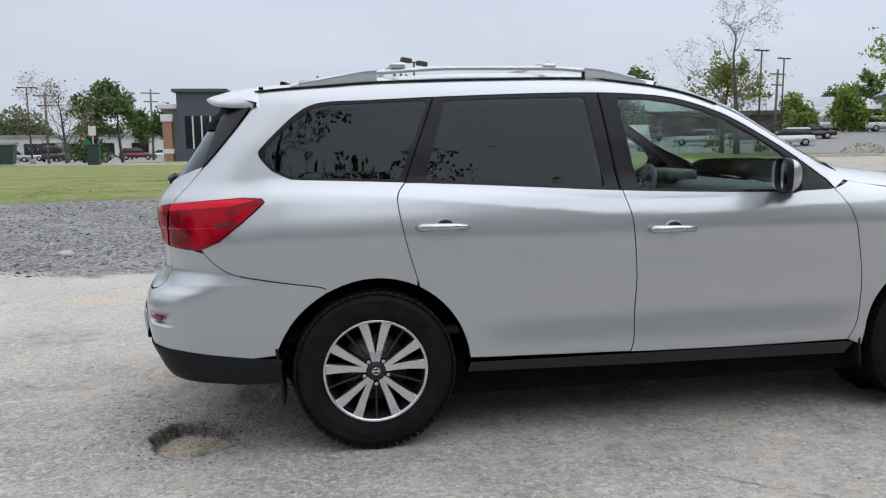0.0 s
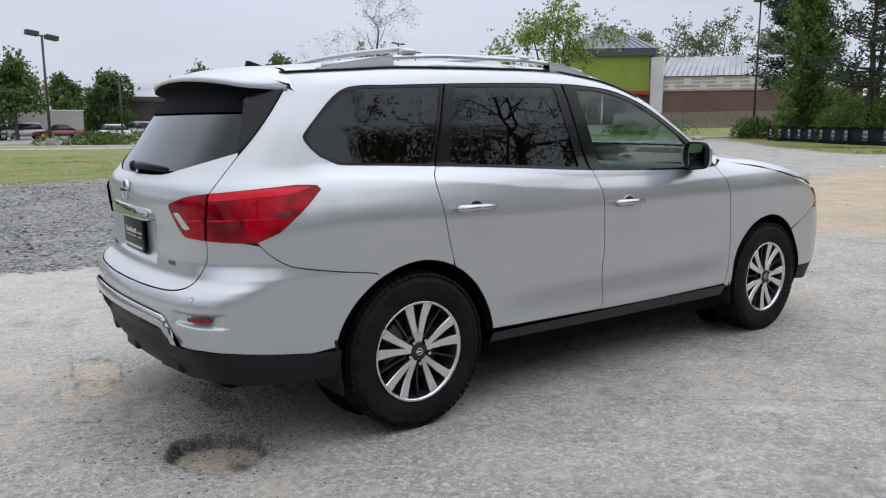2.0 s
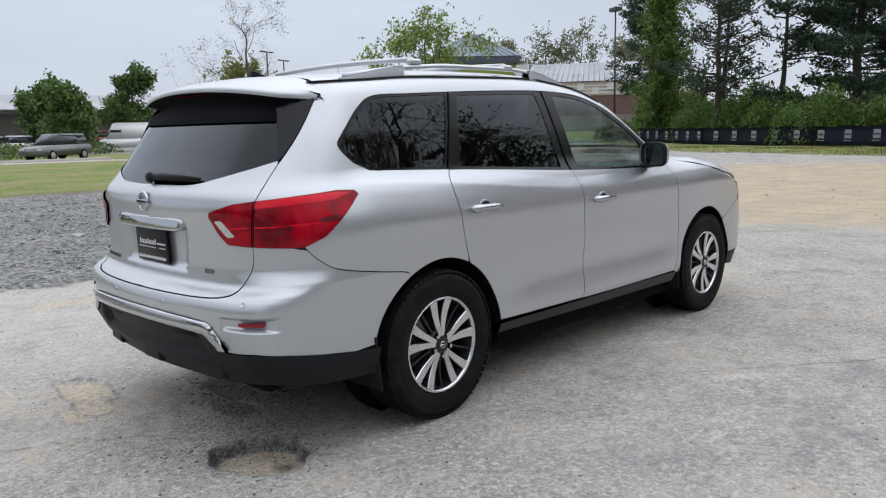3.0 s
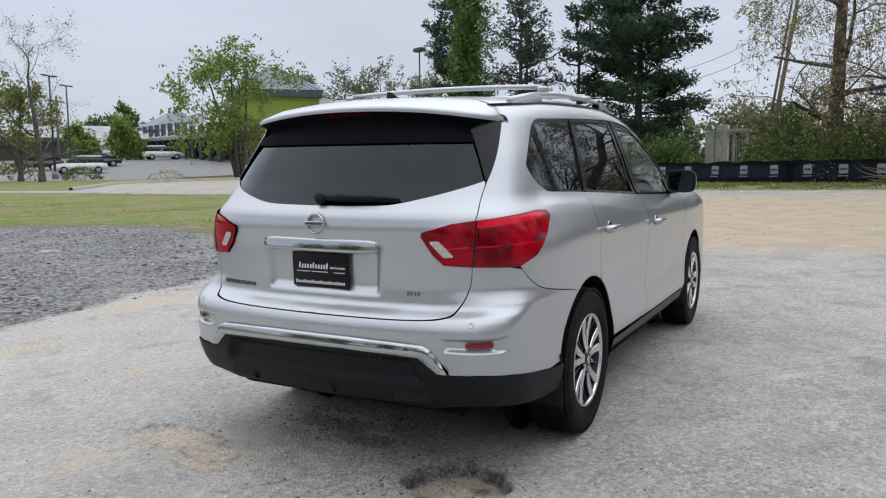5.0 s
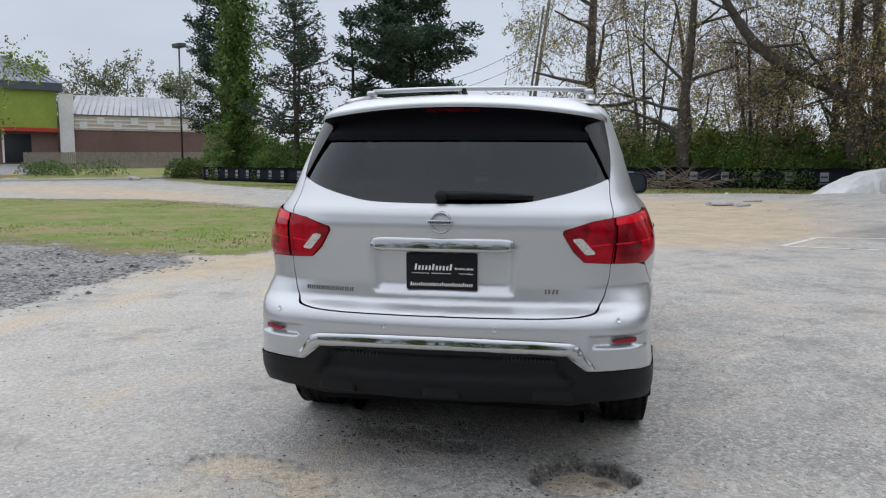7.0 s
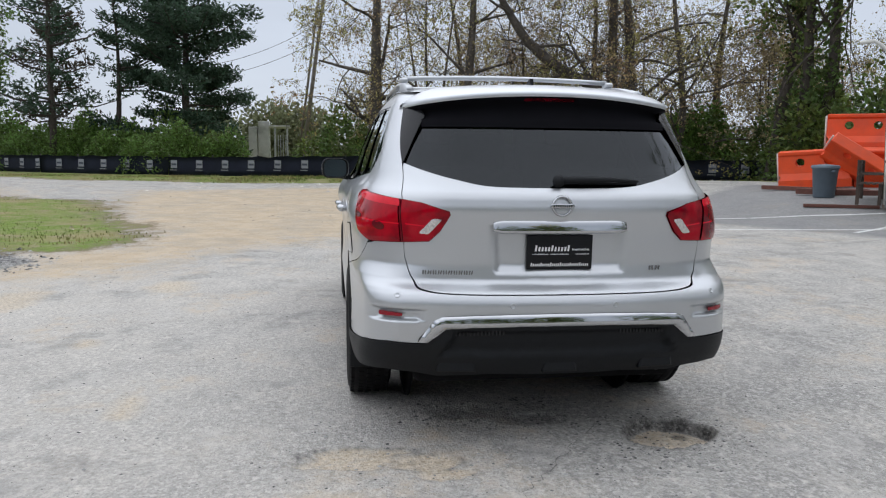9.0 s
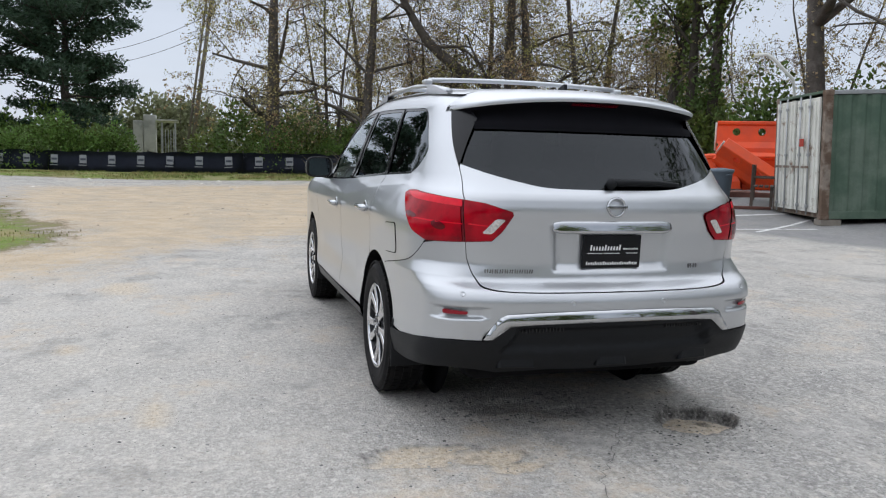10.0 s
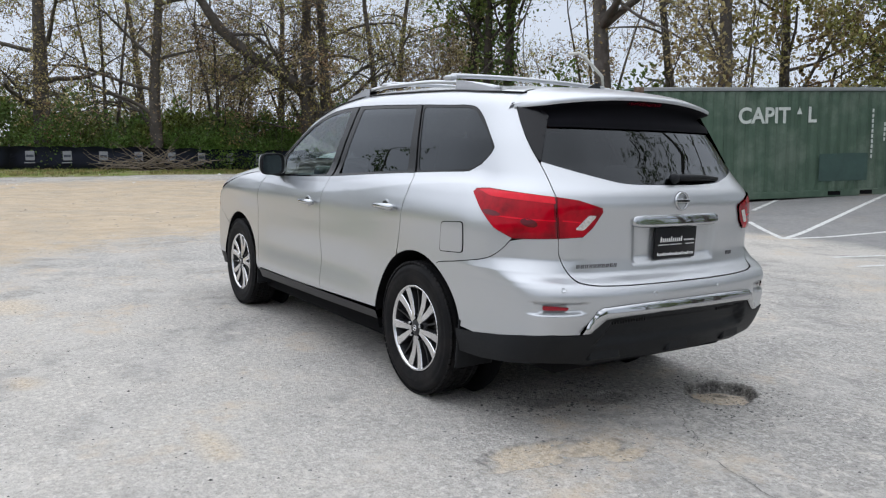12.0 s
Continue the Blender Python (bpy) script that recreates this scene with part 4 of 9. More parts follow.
for x in (CX + 0.02, CX + CW - 0.02):
    part("bottom_rail", box(0.06, CL - 0.3, 0.16, pose(x, CY - CL / 2, CZ0 + 0.09), 0.01), M_CONT, cont, smooth=False)
    part("top_rail", box(0.07, CL - 0.3, 0.08, pose(x, CY - CL / 2, CZ1 - 0.05), 0.01), M_GALV, cont, smooth=False)
    for y, mt in ((CY - 0.075, M_RUST), (CY - CL + 0.075, M_CONT)):
        post_ = part("corner_post", box(0.16, 0.15, CZ1 - CZ0 - 0.2, pose(x, y, (CZ0 + CZ1) / 2), 0.012), mt, cont, smooth=False)
        for z in (CZ0 + 0.06, CZ1 - 0.06):
            part("corner_casting", box(0.178, 0.162, 0.118, pose(x, y, z), 0.012), mt, cont, smooth=False)
for i in range(2):
    part("fork_mark", box(0.006, 0.35, 0.10, pose(CX - 0.012, CY - 5.2 - 0.9 * i, CZ0 + 0.09)), DARK, cont, smooth=False)
for k, (x0, x1, sw2) in enumerate(((CX + 0.12, CX + CW / 2 - 0.01, 0), (CX + CW / 2 + 0.01, CX + CW - 0.12, 2))):
    hinge = Matrix.Translation((x1 if k else x0, CY + 0.02, 0)) @ Matrix.Rotation(radians(-sw2), 4, "Z")
    w = x1 - x0
    s = -1 if k else 1
    door = part("container_door", box(w, 0.05, CZ1 - CZ0 - 0.26, hinge @ Matrix.Translation((s * w / 2, 0, (CZ0 + CZ1) / 2)), 0.01), M_DOOR, cont, "pale weathered container door", smooth=False)
    for i in range(4):
        part("door_rib", box(0.10, 0.035, CZ1 - CZ0 - 0.4, hinge @ Matrix.Translation((s * w * (0.14 + 0.24 * i), 0.035, (CZ0 + CZ1) / 2)), 0.01), M_DOOR, door, smooth=False)
    for i in range(2):
        rx = s * w * (0.30 + 0.42 * i)
        part("lock_rod", bm_cyl(bmesh.new(), 0.018, 0.018, CZ1 - CZ0 - 0.15, hinge @ Matrix.Translation((rx, 0.075, (CZ0 + CZ1) / 2)), 10), M_GALV, door)
        part("rod_handle", box(0.34, 0.02, 0.05, hinge @ Matrix.Translation((rx + s * 0.1, 0.10, CZ0 + 1.05))), M_RUST, door, smooth=False)
        for z in (CZ0 + 0.25, CZ0 + 1.3, CZ1 - 0.3):
            part("rod_bracket", box(0.09, 0.05, 0.06, hinge @ Matrix.Translation((rx, 0.075, z)), 0.008), M_GALV, door, smooth=False)
    if k == 0:
        part("red_tag", box(0.20, 0.012, 0.16, hinge @ Matrix.Translation((w * 0.55, 0.11, CZ0 + 1.55))), M_RED, door, smooth=False)
for i, (dx, dy) in enumerate(((0.1, -0.2), (CW - 0.1, -0.2), (0.1, -CL / 2), (0.1, -CL + 0.2), (CW - 0.1, -CL + 0.2))):
    q = cont.matrix_world @ Vector((dx, dy, CZ0))
    g = gz(q.x, q.y)
    tagged(part("support_block", box(0.3, 0.4, max(q.z - g, 0.05) + 0.01, pose(q.x, q.y, (q.z + g) / 2, 0, 0, -17)), M_PLANK, None, smooth=False), "timber block wedged under the container", "block", group="container blocks")


def lettering(text, height, m, material, parent, stretch=1.0):
    c = bpy.data.curves.new("lettering", "FONT")
    c.body, c.size, c.extrude, c.offset = text, height * 1.38, 0.002, height * 0.035
    c.align_x, c.align_y = "LEFT", "BOTTOM_BASELINE"
    ob = new("lettering", c)
    ob.parent = parent
    ob.matrix_local = m @ Matrix.Diagonal((stretch, 1, 1, 1))
    c.materials.append(material)
    return ob


M_LETTER = shader("worn_white_letter", (0.62, 0.66, 0.62), 0.7, vary=0.15, scale=6)
lettering("CAPIT", 0.36, pose(CX - 0.004, -2.55, 2.03, 90, 0, -90), M_LETTER, cont, 1.0)
lettering("L", 0.36, pose(CX - 0.004, -4.38, 2.04, 90, 0, -90), M_LETTER, cont, 1.0)
part("worn_letter", prism(bmesh.new(), [(-0.07, 0), (0.07, 0), (0, 0.17)], 0.004, pose(CX - 0.004, -4.16, 2.22, 90, 0, -90)), M_LETTER, cont, smooth=False)
part("paint_patch", box(0.004, 1.35, 0.65, pose(CX - 0.003, -5.43, 0.97)), shader("blue_green_patch", (0.050, 0.095, 0.082), 0.5, vary=0.2, scale=4), cont, smooth=False)
for yy, z0, z1 in ((-6.2, 1.15, 2.45), (-6.2 - 0.35, 1.55, 2.05)):
    for i in range(int((z1 - z0) / 0.12)):
        part("mark_bar", box(0.004, 0.05, 0.085, pose(CX - 0.004, yy, z0 + 0.06 + 0.12 * i)), M_LETTER, cont, smooth=False)
# bent white pipe above the container's end
pz = 2.7
pipe = thing("vent_pipe", "bent white pipe rising behind the container doors", "pipe")
part("pipe_run", tube(bmesh.new(), [(10.35, -10.75, gz(10.35, -10.75)), (10.35, -10.75, 2.9), (10.32, -10.65, 3.25), (10.55, -10.25, 3.72), (10.62, -10.15, 3.80), (10.80, -9.95, 3.78)], 0.04, 10), M_WHITE, pipe)
part("pipe_flange", bm_cyl(bmesh.new(), 0.09, 0.09, 0.03, pose(10.35, -10.75, gz(10.35, -10.75) + 0.015), 12), M_GALV, pipe)

# orange water-filled barriers, stacked
M_ORANGE = shader("orange_polyethylene", (0.86, 0.085, 0.012), 0.45, vary=0.08, scale=3, second=(0.74, 0.085, 0.025), sscale=1.2)


def barrier():
    ob = tagged(new("barrier"), "orange plastic water-filled road barrier with round holes", "barrier", "orange barriers")
    out = [(-0.92, 0.0), (0.92, 0.0), (0.92, 0.22), (0.86, 0.30), (0.92, 0.40), (0.92, 0.88), (0.92, 0.93), (0.92, 1.00), (0.90, 1.02), (-0.90, 1.02), (-0.92, 1.00), (-0.92, 0.93), (-0.92, 0.88), (-0.92, 0.40), (-0.86, 0.30), (-0.92, 0.22)]
    holes = [[(cx + q * math.cos(a), cz + q * math.sin(a)) for a in np.linspace(0, 2 * math.pi, 16, endpoint=False)] for cx, cz, q in ((-0.36, 0.70, 0.115), (0.36, 0.70, 0.115))]
    loops = [[Vector((*q, 0)) for q in lp] for lp in [out] + holes]
    flat = [q for lp in loops for q in lp]
    bm = bmesh.new()
    half = lambda z: float(np.interp(z, (0, 0.22, 0.42, 0.88, 0.93, 1.0, 1.02), (0.26, 0.25, 0.15, 0.11, 0.155, 0.155, 0.13)))
    fr = [bm.verts.new((q.x, -half(q.y), q.y)) for q in flat]
    bk = [bm.verts.new((q.x, half(q.y), q.y)) for q in flat]
    for t in tessellate_polygon(loops):
        bm.faces.new([fr[i] for i in t])
        bm.faces.new([bk[i] for i in t[::-1]])
    k = 0
    for lp in loops:
        n = len(lp)
        for i in range(n):
            a, b = k + i, k + (i + 1) % n
            bm.faces.new((fr[a], fr[b], bk[b], bk[a]))
        k += n
    bmesh.ops.recalc_face_normals(bm, faces=bm.faces[:])
    part("barrier_body", bm, M_ORANGE, ob, smooth=False)
    for x in (-0.78, 0.0, 0.78):
        part("barrier_groove", box(0.05, 0.03, 0.34, pose(x, -0.135, 0.64, -3), 0.012), M_ORANGE, ob, smooth=False)
    for x in (-0.95, 0.95):
        part("link_pin", bm_cyl(bmesh.new(), 0.03, 0.03, 0.85, pose(x, 0, 0.55), 10), M_WHITE, ob)
    for x in (-0.55, 0.0, 0.55):
        part("barrier_rib", box(0.16, 0.04, 0.30, pose(x, -0.20, 0.34, -14), 0.015), M_ORANGE, ob, smooth=False)
    return ob


tb = gz(16, -12.3)
bar0 = barrier()
bar0.matrix_world = pose(15.75, -13.85, tb + 1.05, 0, 0, 54)
copy_thing(bar0, pose(15.75, -13.85, tb + 0.02, 0, 0, 54))
copy_thing(bar0, pose(15.55, -12.36, tb + 0.03, 0, 0, 50) @ pose(0, 0, 0, -7, 4, 0))
copy_thing(bar0, pose(15.0, -13.1, tb + 0.50, 0, 0, 54) @ pose(0, 0, 0, 0, -33, 0) @ pose(0, 0, 0, -62, 0, 0))
copy_thing(bar0, pose(14.7, -14.0, tb + 0.12, 0, 0, 62) @ pose(0, 0, 0, -20, 0, 0))
M_BEAM = shader("red_brown_timber", (0.15, 0.065, 0.05), 0.9, vary=0.25, scale=6)
for x, y, a, ln, wd in ((14.0, -11.25, 32, 2.7, 0.15), (12.5, -11.0, 47, 2.0, 0.20), (10.95, -9.9, 66, 1.5, 0.10), (13.2, -11.5, 40, 1.7, 0.12)):
    tagged(part("skid_beam", box(ln, wd, wd * 0.7, pose(x, y, gz(x, y) + wd * 0.35, 0, 0, a), 0.01), M_BEAM, None, smooth=False), "red-brown timber beam lying under the barriers", "timber", group="timber beams")
# grey bin
bn = thing("rubbish_bin", "grey-blue plastic dustbin with dished lid", "bin", pose(12.3, -10.4, gz(12.3, -10.4)) @ Matrix.Scale(0.93, 4))
M_BIN = shader("grey_blue_plastic", (0.115, 0.15, 0.185), 0.55, vary=0.1, scale=6)
part("bin_body", lathe(bmesh.new(), [(0.0, 0.02), (0.235, 0.0), (0.25, 0.02), (0.30, 0.70), (0.315, 0.705), (0.32, 0.76)], 28), M_BIN, bn)
part("bin_lid", lathe(bmesh.new(), [(0.335, 0.74), (0.335, 0.79), (0.30, 0.81), (0.12, 0.83), (0.0, 0.84)], 28), M_BIN, bn)
for s in (-1, 1):
    part("bin_handle", box(0.05, 0.12, 0.05, pose(s * 0.33, 0, 0.66), 0.015), M_BIN, bn)
# slatted bench end
be = thing("bench", "weathered dark wooden slatted bench turned away", "bench", pose(11.1, -10.7, gz(11.1, -10.7), 0, 0, -40))
M_BENCH = shader("dark_bench_wood", (0.075, 0.055, 0.045), 0.85, vary=0.3, scale=8, rand=0.2)
for x in (-0.6, 0.6):
    for y in (-0.2, 0.22):
        part("leg", box(0.07, 0.07, 0.45 if y < 0 else 0.95, pose(x, y, 0.225 if y < 0 else 0.475), 0.008), M_BENCH, be, smooth=False)
    part("arm_rest", box(0.07, 0.5, 0.05, pose(x, 0, 0.66), 0.01), M_BENCH, be, smooth=False)
for i in range(4):
    part("seat_slat", box(1.4, 0.09, 0.03, pose(0, -0.2 + 0.12 * i, 0.45), 0.005), M_BENCH, be, smooth=False)
    part("back_slat", box(1.4, 0.03, 0.09, pose(0, 0.24, 0.55 + 0.12 * i), 0.005), M_BENCH, be, smooth=False)
# tarpaulin heap
tp = thing("tarpaulin_heap", "grey-white tarpaulin thrown over a heap beside the fence", "tarpaulin", pose(28.0, -11.6, gz(28.0, -11.6), 0, 0, 20))
r = random.Random(9)
bm = bmesh.new()
rows_ = []
for i in range(9):
    row = []
    for j in range(14):
        u, v = i / 8 * 2 - 1, j / 13 * 2 - 1
        e_ = max(0.0, 1 - abs(u) ** 3.2) * float(np.interp(v, (-1, -0.72, -0.3, 0.05, 0.55, 1), (0, 0.95, 1.0, 0.85, 0.52, 0)))
        hgt = 1.05 * e_ + 0.12 * e_ ** 0.5 * noise.noise(Vector((u * 2.2, v * 3.4, 0.3)))
        row.append(bm.verts.new((u * 1.0 + 0.06 * r.uniform(-1, 1), v * 1.75 + 0.07 * r.uniform(-1, 1), max(0.0, hgt))))
    rows_.append(row)
for a, b in zip(rows_, rows_[1:]):
    for j in range(13):
        bm.faces.new((a[j], a[j + 1], b[j + 1], b[j]))
bmesh.ops.triangulate(bm, faces=bm.faces[:])
bmesh.ops.bevel(bm, geom=[e_ for e_ in bm.edges if not e_.is_boundary], offset=0.02, segments=1, affect="EDGES")
part("tarpaulin", bm, shader("grey_tarpaulin", (0.74, 0.75, 0.765), 0.5, vary=0.12, scale=3, bump=0.03, bscale=5), tp, smooth=False)
# rubble slabs
M_RUBBLE = shader("concrete_rubble", (0.40, 0.385, 0.36), 0.9, vary=0.2, scale=8, bump=0.01, bscale=20)
for x, y, s, sd_ in ((20.5, -5.0, 0.5, 1), (19.8, -5.5, 0.35, 2), (21.6, -6.2, 0.3, 3), (40.6, 35.7, 0.7, 4), (46.8, 30.7, 0.8, 5), (-3.4, 6.2, 0.16, 6), (1.7, 8.0, 0.14, 8), (3.9, 9.0, 0.17, 9)):
    r = random.Random(sd_)
    bm = bmesh.new()
    bmesh.ops.create_icosphere(bm, subdivisions=2, radius=s)
    for v in bm.verts:
        v.co = Vector((v.co.x, v.co.y * 0.7, v.co.z * 0.28)) * (1 + 0.35 * noise.noise(v.co * (2.2 / s) + Vector((sd_, 0, 0))))
    ob = tagged(part("rubble_slab", bm, M_RUBBLE, None, smooth=False), "pale broken concrete slab lying on the ground", "rubble", group="rubble")
    ob.matrix_world = pose(x, y, gz(x, y) + 0.06 * s, 0, 0, r.uniform(0, 360))
# utility cabinets beyond the fence
uc = thing("utility_cabinets", "pale grey electrical cabinets under a small steel canopy", "cabinet", pose(51.7, 5.4, gz(51.7, 5.4), 0, 0, 0))
M_CAB = shader("pale_cabinet", (0.50, 0.50, 0.48), 0.6, vary=0.1, scale=3, second=(0.36, 0.36, 0.34), sscale=1.2)
for y, w, h in ((1.15, 0.6, 2.9), (0.40, 0.8, 3.3)):
    c = part("cabinet", box(0.7, w, h, pose(0, y, h / 2), 0.03), M_CAB, uc, smooth=False)
    part("cabinet_door", box(0.03, w * 0.85, h * 0.5, pose(-0.36, y, h * 0.68), 0.01), M_CAB, c, smooth=False)
for y in (-0.35, -1.2):
    for x in (-0.4, 0.4):
        part("canopy_post", box(0.08, 0.08, 2.85, pose(x, y, 1.425)), M_GALV, uc, smooth=False)
part("canopy", box(1.3, 1.4, 0.10, pose(0, -0.7, 2.92, 0, 4)), M_CAB, uc, smooth=False)
for i in range(5):
    part("gate_bar", box(0.04, 0.04, 2.3, pose(-0.42, -0.42 - 0.17 * i, 1.2)), M_GALV, uc, smooth=False)
# utility pole with its twin and wires
up_ = thing("utility_pole", "leaning twin wooden utility poles beyond the wood", "pole", pose(55.8, 3.2, gz(55.8, 3.2), 0, 0, 0))
M_POLE = shader("grey_pole_wood", (0.16, 0.14, 0.12), 0.9, vary=0.2, scale=2)
part("pole", tube(bmesh.new(), [(0, 0.2, -0.2), (0, -1.75, 14)], [0.17, 0.12], 10), M_POLE, up_)
part("pole", tube(bmesh.new(), [(0.2, 0.55, -0.2), (0.1, -1.25, 13)], [0.10, 0.08], 8), M_POLE, up_)
for z, dz in ((9.6, 4.2), (10.8, 4.6)):
    part("wire", tube(bmesh.new(), [Vector((0, -1.2, z)).lerp(Vector((10, 9, z - 0.5 * dz)), t) - Vector((0, 0, 2.2 * 4 * t * (1 - t) * 0.25)) for t in np.linspace(0, 1, 14)], 0.02, 4), M_STEEL, up_)


def lamp_post(x, y, h, style, rot=0, r0=0.09, label=""):
    g = gz(x, y)
    ob = thing("street_lamp", label or "dark steel car park lamp post", "lamp post", pose(x, y, g, 0, 0, rot), "car park lamps")
    part("pole", tube(bmesh.new(), [(0, 0, 0), (0, 0, h)], [r0, r0 * 0.7], 10), M_STEEL, ob)
    part("base_plinth", bm_cyl(bmesh.new(), 0.28, 0.25, 0.6, pose(0, 0, 0.3), 14), M_GREY, ob)
    if style == "bar":
        part("cross_arm", box(1.5, 0.10, 0.10, pose(0, 0, h)), M_STEEL, ob, smooth=False)
        for s in (-1, 1):
            part("lamp_head", box(0.5, 0.25, 0.10, pose(s * 0.62, 0, h + 0.02), 0.02), M_STEEL, ob, smooth=False)
    elif style == "twin":
        part("cross_arm", box(1.0, 0.08, 0.08, pose(0, 0, h - 0.05)), M_STEEL, ob, smooth=False)
        for s in (-1, 1):
            part("lamp_head", box(0.72, 0.45, 0.30, pose(s * 0.55, 0, h - 0.02 - 0.1 * s, 0, 8), 0.05), M_STEEL, ob, smooth=False)
    else:
        part("lamp_head", box(1.15, 0.62, 0.32, pose(0, 0, h + 0.1), 0.05), M_STEEL, ob, smooth=False)
    return ob


lamp_post(54.2, 30.8, 10.3, "box", 60)
lamp_post(6.94, 48.0, 6.65, "twin", 10)
lamp_post(-26.7, 76.5, 7.4, "bar", 10)
lamp_post(1.9, 57.9, 6.3, "bar", 10)
lamp_post(15.2, 64.1, 5.3, "bar", 20)
lamp_post(36.8, 55.0, 8.2, "bar", 20)
lamp_post(43.8, 62.5, 8.0, "bar", 20)
for x, y, h in ((-20.6, 103.8, 9.5), (-30.0, 92.0, 8.5), (8.0, 112, 6.5), (12, 113, 6.0), (48, 70, 7.5)):
    ob = thing("utility_pole", "far wooden utility pole with cross arms", "pole", pose(x, y, gz(x, y) - 0.2, 0, 0, 20), "far utility poles")
    part("pole", tube(bmesh.new(), [(0, 0, 0), (0.15, 0, h)], [0.16, 0.11], 8), M_POLE, ob)
    for k in range(2):
        part("cross_arm", box(2.4 - 0.6 * k, 0.12, 0.14, pose(0.1, 0, h - 0.5 - 1.1 * k)), M_POLE, ob, smooth=False)
# road sign and green cabinet across the lawn
sg_ = thing("road_sign", "white road sign and green plate on a thin post", "road sign", pose(-15.2, 53.8, gz(-15.2, 53.8)))
part("post", bm_cyl(bmesh.new(), 0.04, 0.04, 2.6, pose(0, 0, 1.3), 8), M_GALV, sg_)
part("sign_plate", box(0.5, 0.03, 0.65, pose(0, -0.05, 2.35), 0.01), M_WHITE, sg_, smooth=False)
part("sign_plate", box(0.45, 0.03, 0.4, pose(-0.4, -0.05, 1.5, 0, 20)), shader("green_sign", (0.02, 0.16, 0.08), 0.5, vary=0.1, scale=5), sg_, "green sign plate", smooth=False)
gc_ = thing("green_cabinet", "dark green roadside cabinet", "cabinet", pose(-14.8, 52.3, gz(-14.8, 52.3)))
M_DKGREEN = shader("dark_green_metal", (0.02, 0.05, 0.035), 0.5, vary=0.15, scale=4)
part("cabinet_body", box(0.75, 0.6, 1.35, pose(0, 0, 0.675), 0.04), M_DKGREEN, gc_, smooth=False)
part("cabinet_cap", box(0.85, 0.7, 0.08, pose(0, 0, 1.38), 0.02), M_DKGREEN, gc_, smooth=False)
dp_ = thing("skip", "dark green refuse container across the lawn", "skip", pose(-21.5, 53.5, gz(-21.5, 53.5), 0, 0, 10))
part("skip_body", prism(bmesh.new(), [(-1.1, 0), (1.1, 0), (1.25, 1.35), (-1.25, 1.35)], 1.4, pose(0, 0.7, 0.1, 90)), M_DKGREEN, dp_, smooth=False)
part("skip_lid", box(2.6, 1.5, 0.08, pose(0, 0, 1.5, 6)), M_DKGREEN, dp_, smooth=False)
# kerbs of the lane and island
M_KERB = shader("pale_kerb", (0.46, 0.44, 0.40), 0.85, vary=0.12, scale=2)
M_YKERB = shader("yellow_kerb_paint", (0.55, 0.38, 0.06), 0.8, vary=0.15, scale=3, second=(0.42, 0.36, 0.22), sscale=1.5)
for pts, mt in (([(22.2, 33.3), (29, 38.2), (37, 37.2), (44, 32.8), (51, 29.9)], M_KERB), ([(39.5, 43.2), (44, 43.0), (48.5, 41.2)], M_YKERB), ([(48.5, 41.2), (60, 46)], M_KERB), ([(0, 50.2), (9, 46.8), (18, 44.8)], M_KERB)):
    bm = bmesh.new()
    line = []
    for a, b in zip(pts, pts[1:]):
        n = max(2, int(math.dist(a, b) / 1.5))
        line += [along(a, b, i / n) for i in range(n)]
    line.append(pts[-1])
    rows_ = []
    for i, q in enumerate(line):
        a, b = line[max(i - 1, 0)], line[min(i + 1, len(line) - 1)]
        s = Vector((-(b[1] - a[1]), b[0] - a[0], 0)).normalized() * 0.09
        g = gz(*q)
        rows_.append([bm.verts.new((q[0] + s.x * o, q[1] + s.y * o, g + z)) for o, z in ((-1, -0.05), (-1, 0.13), (-0.7, 0.16), (0.7, 0.16), (1, 0.13), (1, -0.05))])
    for u, v in zip(rows_, rows_[1:]):
        for i in range(5):
            bm.faces.new((u[i], u[i + 1], v[i + 1], v[i]))
    tagged(part("kerb", bm, mt, None), "painted yellow kerb of the lane" if mt is M_YKERB else "pale concrete kerb along the lane", "kerb", kind="structure")


# ---- parked vehicles far off ----
M_CARGLASS = shader("car_glass_dark", (0.02, 0.024, 0.028), 0.06, vary=0.1, scale=2)


